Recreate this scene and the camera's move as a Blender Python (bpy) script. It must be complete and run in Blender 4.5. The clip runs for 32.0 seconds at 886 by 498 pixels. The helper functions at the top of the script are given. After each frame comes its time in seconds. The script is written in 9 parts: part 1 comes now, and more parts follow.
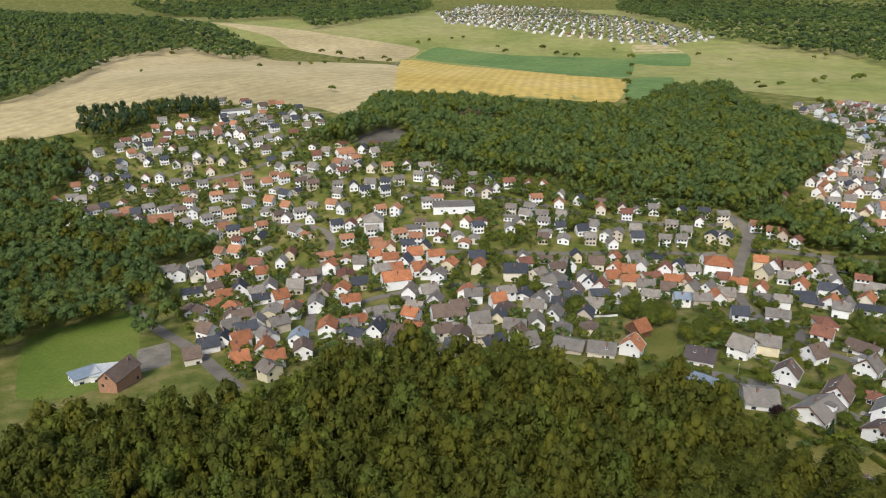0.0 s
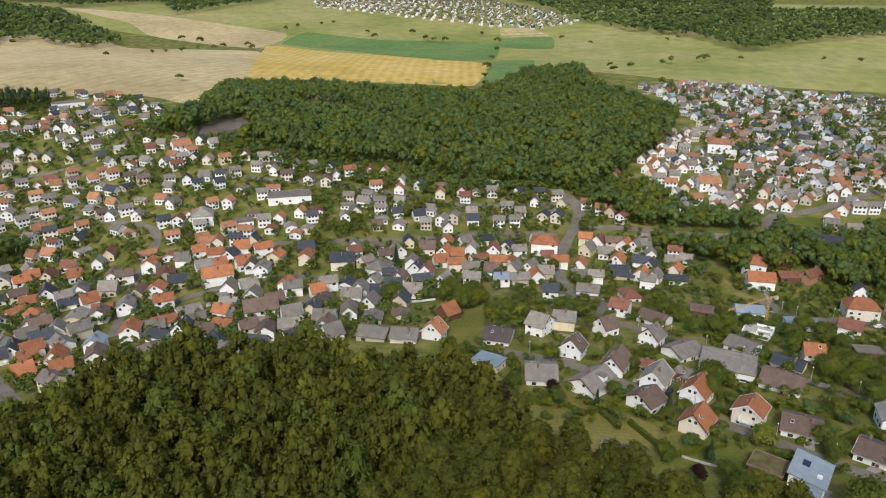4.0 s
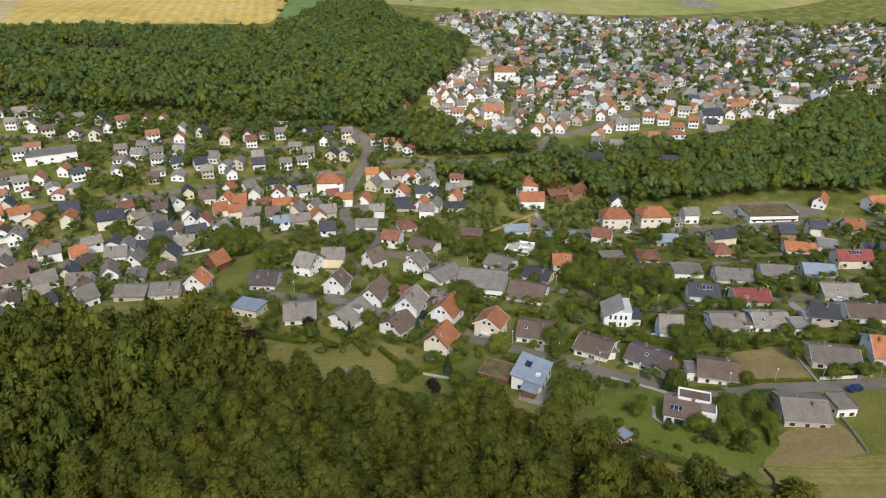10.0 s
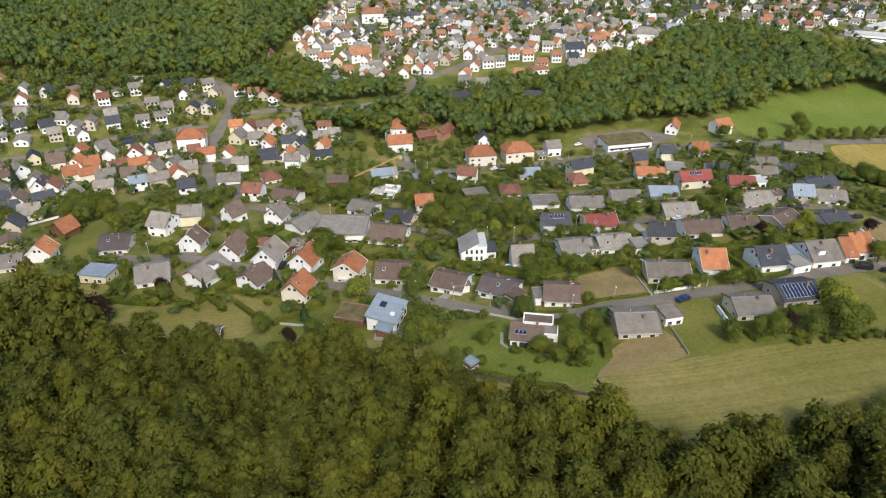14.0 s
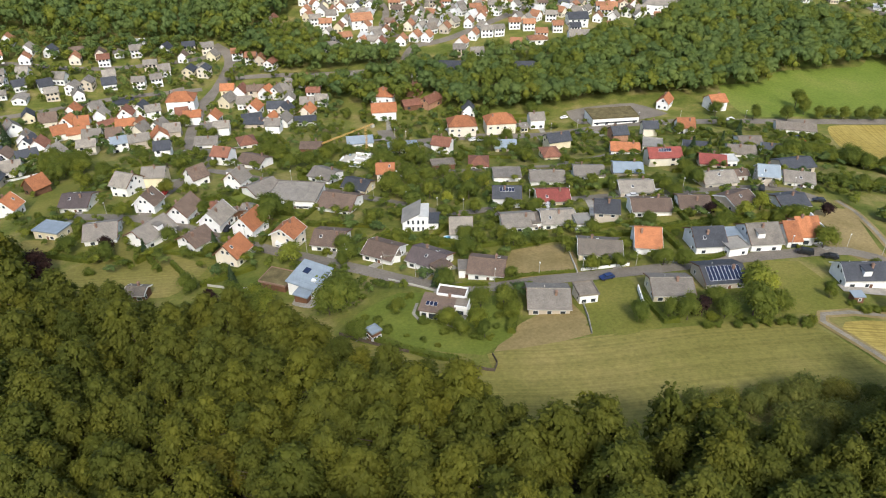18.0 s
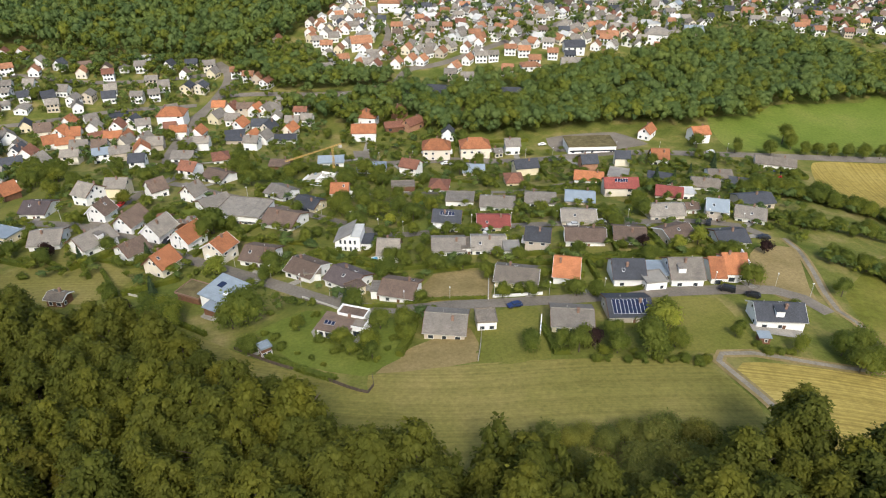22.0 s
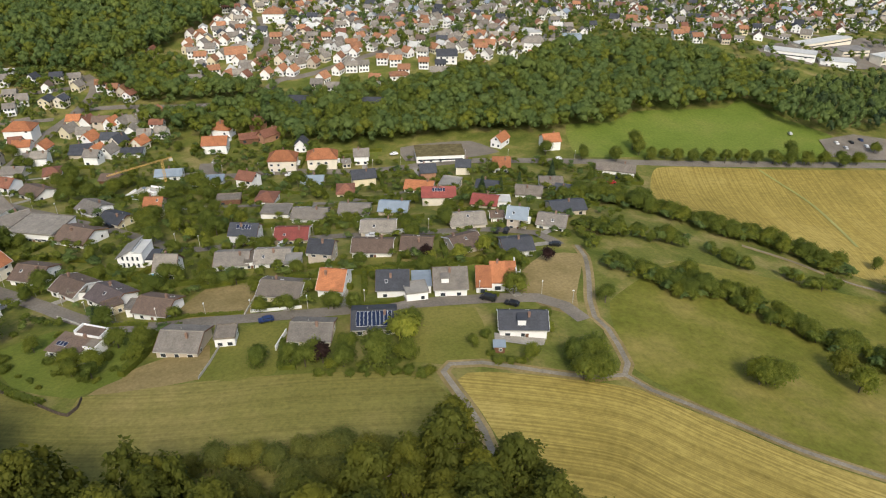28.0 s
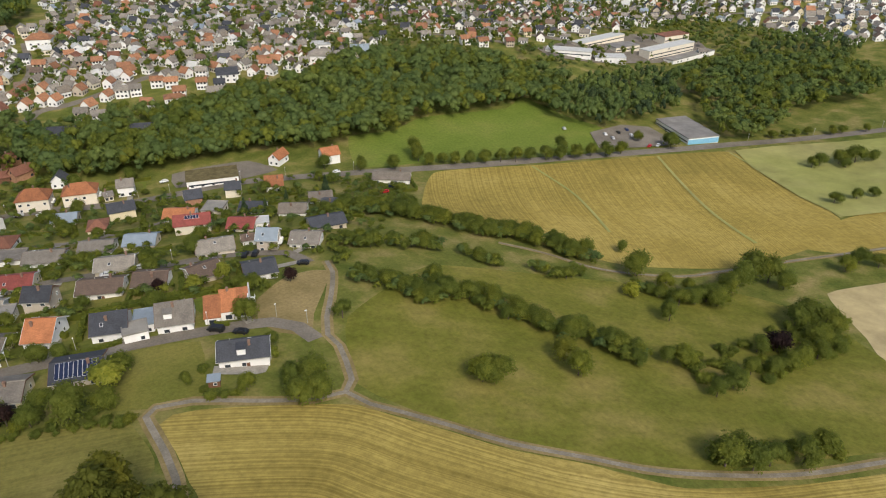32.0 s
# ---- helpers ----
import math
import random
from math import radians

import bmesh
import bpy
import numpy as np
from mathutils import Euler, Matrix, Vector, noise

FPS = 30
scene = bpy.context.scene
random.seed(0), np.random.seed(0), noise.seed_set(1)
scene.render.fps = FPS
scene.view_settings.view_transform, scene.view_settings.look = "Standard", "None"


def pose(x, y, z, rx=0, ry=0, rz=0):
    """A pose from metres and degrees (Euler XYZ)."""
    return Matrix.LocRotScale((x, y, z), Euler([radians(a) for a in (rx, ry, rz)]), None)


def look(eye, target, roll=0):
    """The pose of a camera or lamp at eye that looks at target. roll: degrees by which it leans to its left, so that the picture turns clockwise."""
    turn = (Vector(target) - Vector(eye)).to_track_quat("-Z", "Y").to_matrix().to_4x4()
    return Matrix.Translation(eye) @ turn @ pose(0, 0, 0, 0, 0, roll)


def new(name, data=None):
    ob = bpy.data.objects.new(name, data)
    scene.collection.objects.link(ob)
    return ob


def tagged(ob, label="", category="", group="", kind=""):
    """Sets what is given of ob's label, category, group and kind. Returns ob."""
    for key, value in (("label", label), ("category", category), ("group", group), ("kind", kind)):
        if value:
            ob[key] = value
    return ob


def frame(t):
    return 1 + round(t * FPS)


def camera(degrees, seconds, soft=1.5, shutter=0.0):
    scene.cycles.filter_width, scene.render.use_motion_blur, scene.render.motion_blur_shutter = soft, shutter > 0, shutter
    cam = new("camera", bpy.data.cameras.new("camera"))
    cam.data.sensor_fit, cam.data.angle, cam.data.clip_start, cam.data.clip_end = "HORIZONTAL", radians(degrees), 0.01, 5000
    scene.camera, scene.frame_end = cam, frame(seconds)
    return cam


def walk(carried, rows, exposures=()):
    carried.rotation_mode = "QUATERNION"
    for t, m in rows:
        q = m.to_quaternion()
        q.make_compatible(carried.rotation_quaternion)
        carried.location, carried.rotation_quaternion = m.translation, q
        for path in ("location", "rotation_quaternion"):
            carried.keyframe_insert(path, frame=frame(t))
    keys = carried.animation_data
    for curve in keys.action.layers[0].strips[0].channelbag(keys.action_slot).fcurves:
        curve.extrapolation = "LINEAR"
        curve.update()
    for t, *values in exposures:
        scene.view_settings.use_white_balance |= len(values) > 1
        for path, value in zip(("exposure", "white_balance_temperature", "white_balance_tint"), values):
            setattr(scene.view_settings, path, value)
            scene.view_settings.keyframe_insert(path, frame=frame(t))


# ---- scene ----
cam = camera(63.9, 32.0, soft=1.08)
METRES, EYE, TILT, LEAN, TURN = 265.0, 130.0, -20.0, 0.0, 0.0
ROWS = [
    (0.0, 0.0, 0.0, 0.0, 0.0, 0.0, -0.0),
    (0.5, 0.0185, 0.0009, 0.0005, -0.7, -0.0, 0.23),
    (1.0, 0.037, 0.0023, 0.0007, -1.51, -0.01, 0.48),
    (1.5, 0.0561, 0.0028, 0.0008, -2.41, -0.08, 0.8),
    (2.0, 0.0752, 0.0027, 0.0011, -3.52, -0.19, 1.2),
    (2.5, 0.0942, 0.0036, 0.0013, -4.65, -0.43, 1.6),
    (3.0, 0.1131, 0.0029, 0.0016, -5.78, -0.72, 1.99),
    (3.5, 0.1319, 0.0027, 0.0012, -6.9, -1.01, 2.37),
    (5.5, 0.2055, -0.0034, 0.0005, -10.95, -2.34, 3.76),
    (6.0, 0.2196, -0.0056, 0.0007, -12.06, -2.61, 4.12),
    (6.5, 0.2315, -0.0082, -0.0006, -13.12, -2.97, 4.53),
    (7.0, 0.2407, -0.0116, -0.0017, -14.09, -3.5, 4.89),
    (7.5, 0.2484, -0.014, -0.0028, -15.0, -4.09, 5.27),
    (8.0, 0.2538, -0.0176, -0.0047, -15.94, -4.65, 5.6),
    (8.5, 0.2576, -0.0225, -0.0064, -16.99, -5.27, 5.94),
    (9.0, 0.2613, -0.0264, -0.0084, -18.16, -5.93, 6.4),
    (9.5, 0.2644, -0.0285, -0.0098, -19.45, -6.63, 6.87),
    (10.0, 0.2662, -0.0316, -0.0121, -20.77, -7.33, 7.32),
    (10.5, 0.269, -0.0345, -0.0136, -22.38, -8.12, 7.72),
    (11.0, 0.2726, -0.0372, -0.0146, -24.06, -8.94, 8.27),
    (11.5, 0.2764, -0.0398, -0.0159, -25.73, -9.71, 8.85),
    (12.0, 0.2816, -0.0428, -0.0179, -27.37, -10.48, 9.42),
    (12.5, 0.2879, -0.0463, -0.0188, -28.82, -11.29, 9.97),
    (13.0, 0.2955, -0.0503, -0.0205, -29.38, -11.91, 10.22),
    (13.5, 0.3049, -0.0555, -0.0221, -29.37, -12.43, 10.28),
    (14.0, 0.3155, -0.0614, -0.0245, -29.35, -12.93, 10.34),
    (14.5, 0.3271, -0.068, -0.0268, -29.13, -13.41, 10.33),
    (16.5, 0.3833, -0.1, -0.0369, -27.59, -14.98, 9.93),
    (17.0, 0.3982, -0.1081, -0.0396, -26.91, -14.89, 9.69),
    (17.5, 0.4134, -0.1162, -0.0422, -26.13, -14.79, 9.41),
    (18.0, 0.4291, -0.1244, -0.0449, -25.39, -14.71, 9.15),
    (18.5, 0.4447, -0.1322, -0.0478, -24.75, -14.61, 8.9),
    (19.0, 0.4608, -0.1401, -0.0502, -24.1, -14.55, 8.68),
    (19.5, 0.4773, -0.1479, -0.0525, -23.49, -14.14, 8.46),
    (20.0, 0.4937, -0.1556, -0.0551, -23.06, -13.67, 8.26),
    (20.5, 0.5103, -0.163, -0.0578, -22.62, -13.28, 8.08),
    (21.0, 0.5272, -0.1705, -0.0602, -22.16, -12.96, 7.9),
    (21.5, 0.5439, -0.1776, -0.0629, -21.71, -12.63, 7.69),
    (22.0, 0.561, -0.1848, -0.0651, -21.29, -12.33, 7.52),
    (22.5, 0.5783, -0.192, -0.0677, -20.89, -12.02, 7.35),
    (23.0, 0.5957, -0.199, -0.0702, -20.53, -11.75, 7.21),
    (23.5, 0.6133, -0.206, -0.0727, -20.43, -11.75, 7.13),
    (24.0, 0.6311, -0.2128, -0.075, -20.38, -11.76, 7.09),
    (24.5, 0.649, -0.2196, -0.0773, -20.36, -11.77, 7.03),
    (26.5, 0.7216, -0.2468, -0.0865, -20.48, -11.81, 7.03),
    (27.0, 0.7403, -0.2529, -0.089, -21.12, -11.88, 7.24),
    (27.5, 0.7583, -0.2592, -0.0913, -22.59, -11.97, 7.68),
    (28.0, 0.7768, -0.265, -0.0937, -24.14, -12.08, 8.22),
    (28.5, 0.7944, -0.2713, -0.0959, -25.72, -12.2, 8.68),
    (29.0, 0.8125, -0.2777, -0.0982, -27.27, -12.34, 9.19),
    (29.5, 0.8298, -0.2845, -0.1003, -28.88, -12.49, 9.65),
    (30.0, 0.8473, -0.2919, -0.1028, -30.44, -12.66, 10.14),
    (30.5, 0.8647, -0.2996, -0.1055, -32.0, -12.83, 10.61),
    (31.0, 0.8821, -0.3077, -0.1081, -33.53, -13.03, 11.07),
    (31.5, 0.8989, -0.3165, -0.1109, -34.97, -13.24, 11.49),
    (32.0, 0.9156, -0.3257, -0.1137, -36.32, -13.48, 11.88),
]
walk(cam, [(t, pose(0, 0, EYE, TILT, LEAN, TURN) @ pose(METRES * x, METRES * y, METRES * z, 90 + pitch, roll, yaw)) for t, x, y, z, yaw, pitch, roll in ROWS],
     exposures=[(0, 0.22, 6350, 8), (6, 0.13, 6350, 8), (9, 0.19, 6350, 8), (13, 0.42, 6400, 8), (19, 0.65, 6450, 7), (24, 0.48, 6600, 7), (28, 0.33, 6750, 7), (32, 0.15, 6800, 8)])

# ---- world and light ----
SUN_TURN, SUN_HEIGHT = 196.0, 44.0
world = bpy.data.worlds.new("sky")
scene.world = world
world.use_nodes = True
wn, wl = world.node_tree.nodes, world.node_tree.links
sky = wn.new("ShaderNodeTexSky")
sky.sky_type, sky.sun_disc = "NISHITA", False
sky.sun_elevation, sky.sun_rotation = radians(SUN_HEIGHT), radians(SUN_TURN)
sky.air_density, sky.dust_density = 1.0, 3.0
wn["Background"].inputs[1].default_value = 0.15
wl.new(sky.outputs[0], wn["Background"].inputs[0])
sun = new("sun", bpy.data.lights.new("sun", "SUN"))
sun.data.energy, sun.data.angle, sun.data.color = 2.0, radians(14), (1.0, 0.97, 0.92)
sa, se = radians(SUN_TURN), radians(SUN_HEIGHT)
sun.matrix_world = look((0, 0, 500), (-math.sin(sa) * math.cos(se), -math.cos(sa) * math.cos(se), 500 - math.sin(se)))


# ---- materials ----
def node_mat(name):
    m = bpy.data.materials.new(name)
    m.use_nodes = True
    return m, m.node_tree.nodes, m.node_tree.links, m.node_tree.nodes["Principled BSDF"]


def ramp_of(n, stops):
    r = n.new("ShaderNodeValToRGB")
    e = r.color_ramp.elements
    while len(e) < len(stops):
        e.new(0.5)
    for k, (p, c) in zip(e, stops):
        k.position, k.color = p, (*c, 1)
    return r


def noise_of(n, l, coord, scale, detail=4.0, rough=0.55):
    x = n.new("ShaderNodeTexNoise")
    x.inputs["Scale"].default_value, x.inputs["Detail"].default_value, x.inputs["Roughness"].default_value = scale, detail, rough
    l.new(coord, x.inputs["Vector"])
    return x


def mixed(n, l, a, b, fac, mode="MIX"):
    x = n.new("ShaderNodeMix")
    x.data_type, x.blend_type = "RGBA", mode
    for v, s in ((fac, x.inputs[0]), (a, x.inputs[6]), (b, x.inputs[7])):
        if isinstance(v, (int, float)):
            s.default_value = v
        elif isinstance(v, tuple):
            s.default_value = (*v, 1)
        else:
            l.new(v, s)
    return x.outputs[2]


def bumped(n, l, bsdf, height, strength, distance):
    b = n.new("ShaderNodeBump")
    b.inputs["Strength"].default_value, b.inputs["Distance"].default_value = strength, distance
    l.new(height, b.inputs["Height"])
    l.new(b.outputs[0], bsdf.inputs["Normal"])


def either(n, l):
    """A random value for each object and for each piece of a joined one."""
    a = n.new("ShaderNodeMath")
    a.operation = "ADD"
    l.new(n.new("ShaderNodeObjectInfo").outputs["Random"], a.inputs[0])
    l.new(n.new("ShaderNodeNewGeometry").outputs["Random Per Island"], a.inputs[1])
    b = n.new("ShaderNodeMath")
    b.operation = "FRACT"
    l.new(a.outputs[0], b.inputs[0])
    return b.outputs[0]


def land_mat(name, low, mid, high, coarse, fine, stripes=None, rough=0.95):
    """Soil, grass or stubble: patches at two scales and, for worked fields, bands along a direction (degrees, metres apart)."""
    m, n, l, p = node_mat(name)
    co = n.new("ShaderNodeNewGeometry").outputs["Position"]
    a, b = noise_of(n, l, co, coarse, 6), noise_of(n, l, co, fine, 5, 0.7)
    r = ramp_of(n, [(0.32, low), (0.5, mid), (0.68, high)])
    l.new(a.outputs[0], r.inputs[0])
    r2 = ramp_of(n, [(0.3, (0.76, 0.76, 0.74)), (0.7, (1.2, 1.2, 1.17))])
    l.new(b.outputs[0], r2.inputs[0])
    c = mixed(n, l, r.outputs[0], r2.outputs[0], 1.0, "MULTIPLY")
    if stripes == "rows":
        at = n.new("ShaderNodeAttribute")
        at.attribute_name = "row"
        nz = n.new("ShaderNodeTexNoise")
        nz.noise_dimensions = "2D"
        nz.inputs["Scale"].default_value, nz.inputs["Detail"].default_value = 1.0, 2.0
        vec = n.new("ShaderNodeMapping")
        vec.inputs["Scale"].default_value = (1.5, 0.004, 1)
        l.new(at.outputs["Vector"], vec.inputs["Vector"])
        l.new(vec.outputs[0], nz.inputs["Vector"])
        k = 0.6 if "valley" in name else 0.85 if "stubble" in name else 0.4
        r3 = ramp_of(n, [(0.34, (1 - 0.22 * k, 1 - 0.24 * k, 1 - 0.3 * k)), (0.5, (1.0, 1.0, 1.0)), (0.66, (1 + 0.26 * k, 1 + 0.25 * k, 1 + 0.3 * k))])
        l.new(nz.outputs[0], r3.inputs[0])
        c = mixed(n, l, c, r3.outputs[0], 1.0, "MULTIPLY")
    elif stripes:
        turn, gap, deep, warp = stripes
        mp = n.new("ShaderNodeMapping")
        mp.inputs["Rotation"].default_value = (0, 0, radians(-turn))
        l.new(co, mp.inputs["Vector"])
        w = n.new("ShaderNodeTexWave")
        w.bands_direction = "Y"
        w.inputs["Scale"].default_value, w.inputs["Distortion"].default_value = 0.314 / gap, warp
        w.inputs["Detail"].default_value, w.inputs["Detail Scale"].default_value = 2.0, 0.12
        l.new(mp.outputs[0], w.inputs["Vector"])
        r3 = ramp_of(n, [(0.1, (1 - deep,) * 3), (0.9, (1 + deep,) * 3)])
        l.new(w.outputs[0], r3.inputs[0])
        c = mixed(n, l, c, r3.outputs[0], 1.0, "MULTIPLY")
    l.new(c, p.inputs["Base Color"])
    p.inputs["Roughness"].default_value = rough
    p.inputs["Specular IOR Level"].default_value = 0.15
    bumped(n, l, p, b.outputs[0], 0.6, 0.25)
    return m


def plain_mat(name, base, vary=0.12, scale=0.6, rough=0.8, metal=0.0, fine=12.0, tint=0.0):
    """Plaster, tile, paint and the like: stains and grain over one colour; tint: how far one object differs from the next."""
    m, n, l, p = node_mat(name)
    co = n.new("ShaderNodeTexCoord").outputs["Object"]
    a, b = noise_of(n, l, co, scale, 5), noise_of(n, l, co, fine, 3)
    r = ramp_of(n, [(0.3, tuple(v * (1 - vary) for v in base)), (0.7, tuple(min(1, v * (1 + vary)) for v in base))])
    l.new(a.outputs[0], r.inputs[0])
    r2 = ramp_of(n, [(0.3, (1 - vary,) * 3), (0.7, (1 + vary * 0.6,) * 3)])
    l.new(b.outputs[0], r2.inputs[0])
    c = mixed(n, l, r.outputs[0], r2.outputs[0], 1.0, "MULTIPLY")
    if tint:
        r3 = ramp_of(n, [(0.0, (1 - tint, 1 - tint, 1 - tint * 0.8)), (0.5, (1, 1, 1)), (1.0, (1 + tint, 1 + tint * 0.85, 1 + tint * 0.6))])
        l.new(either(n, l), r3.inputs[0])
        c = mixed(n, l, c, r3.outputs[0], 1.0, "MULTIPLY")
    l.new(c, p.inputs["Base Color"])
    p.inputs["Roughness"].default_value, p.inputs["Metallic"].default_value = rough, metal
    p.inputs["Specular IOR Level"].default_value = 0.3
    bumped(n, l, p, b.outputs[0], 0.3, 0.02)
    return m


def tile_mat(name, base, tint=0.25):
    """Roof tiles in courses, with lichen and weathering."""
    m, n, l, p = node_mat(name)
    co = n.new("ShaderNodeTexCoord").outputs["Object"]
    a, b = noise_of(n, l, co, 0.35, 6, 0.65), noise_of(n, l, co, 3.5, 4, 0.7)
    r = ramp_of(n, [(0.3, tuple(v * 0.72 for v in base)), (0.5, base), (0.72, tuple(v * 1.22 for v in base))])
    l.new(a.outputs[0], r.inputs[0])
    r2 = ramp_of(n, [(0.35, (0.72, 0.72, 0.74)), (0.65, (1.15, 1.14, 1.1))])
    l.new(b.outputs[0], r2.inputs[0])
    c = mixed(n, l, r.outputs[0], r2.outputs[0], 1.0, "MULTIPLY")
    br = n.new("ShaderNodeTexBrick")
    br.inputs["Scale"].default_value = 1.0
    br.inputs["Brick Width"].default_value, br.inputs["Row Height"].default_value, br.inputs["Mortar Size"].default_value = 0.34, 0.36, 0.03
    br.inputs["Color1"].default_value, br.inputs["Color2"].default_value, br.inputs["Mortar"].default_value = (1.08, 1.08, 1.08, 1), (0.92, 0.92, 0.92, 1), (0.6, 0.6, 0.6, 1)
    l.new(co, br.inputs["Vector"])
    c = mixed(n, l, c, br.outputs[0], 0.7, "MULTIPLY")
    r3 = ramp_of(n, [(0.0, (1 - tint,) * 3), (0.5, (1, 1, 1)), (1.0, (1 + tint, 1 + tint, 1 + tint * 0.9))])
    l.new(either(n, l), r3.inputs[0])
    c = mixed(n, l, c, r3.outputs[0], 1.0, "MULTIPLY")
    l.new(c, p.inputs["Base Color"])
    p.inputs["Roughness"].default_value = 0.75
    p.inputs["Specular IOR Level"].default_value = 0.35
    bumped(n, l, p, br.outputs["Fac"], 0.5, -0.04)
    return m


def leaf_mat(name, dark, mid, light, patch=0.09, turn=1.0):
    """Foliage: each clump, each tree and each patch of wood differs a little."""
    m, n, l, p = node_mat(name)
    g = n.new("ShaderNodeNewGeometry")
    a = noise_of(n, l, g.outputs["Position"], patch, 3)
    r = ramp_of(n, [(0.0, dark), (0.5, mid), (1.0, light)])
    l.new(g.outputs["Random Per Island"], r.inputs[0])
    r2 = ramp_of(n, [(0.3, (1 - 0.2 * turn, 1 - 0.16 * turn, 1 - 0.18 * turn)), (0.5, (1.0, 1.0, 1.0)), (0.72, (1 + 0.22 * turn, 1 + 0.15 * turn, 1 - 0.05 * turn))])
    l.new(a.outputs[0], r2.inputs[0])
    c = mixed(n, l, r.outputs[0], r2.outputs[0], 1.0, "MULTIPLY")
    at = n.new("ShaderNodeAttribute")
    at.attribute_name = "tone"
    add, fract = n.new("ShaderNodeMath"), n.new("ShaderNodeMath")
    add.operation, fract.operation = "ADD", "FRACT"
    l.new(n.new("ShaderNodeObjectInfo").outputs["Random"], add.inputs[0])
    l.new(at.outputs["Fac"], add.inputs[1])
    l.new(add.outputs[0], fract.inputs[0])
    r3 = ramp_of(n, [(0.0, (0.78, 0.85, 0.84)), (0.3, (0.93, 0.97, 0.95)), (0.6, (1.03, 1.03, 0.96)), (0.88, (1.12, 1.09, 0.92)), (0.95, (1.22, 1.18, 0.95)), (1.0, (1.2, 1.06, 0.88))])
    l.new(fract.outputs[0], r3.inputs[0])
    c = mixed(n, l, c, r3.outputs[0], 1.0, "MULTIPLY")
    l.new(c, p.inputs["Base Color"])
    p.inputs["Roughness"].default_value = 0.7
    p.inputs["Specular IOR Level"].default_value = 0.15
    thin, both = n.new("ShaderNodeBsdfTranslucent"), n.new("ShaderNodeMixShader")
    l.new(mixed(n, l, c, (1.35, 1.4, 0.8), 1.0, "MULTIPLY"), thin.inputs[0])
    both.inputs[0].default_value = 0.38
    l.new(p.outputs[0], both.inputs[1])
    l.new(thin.outputs[0], both.inputs[2])
    l.new(both.outputs[0], n["Material Output"].inputs[0])
    return m


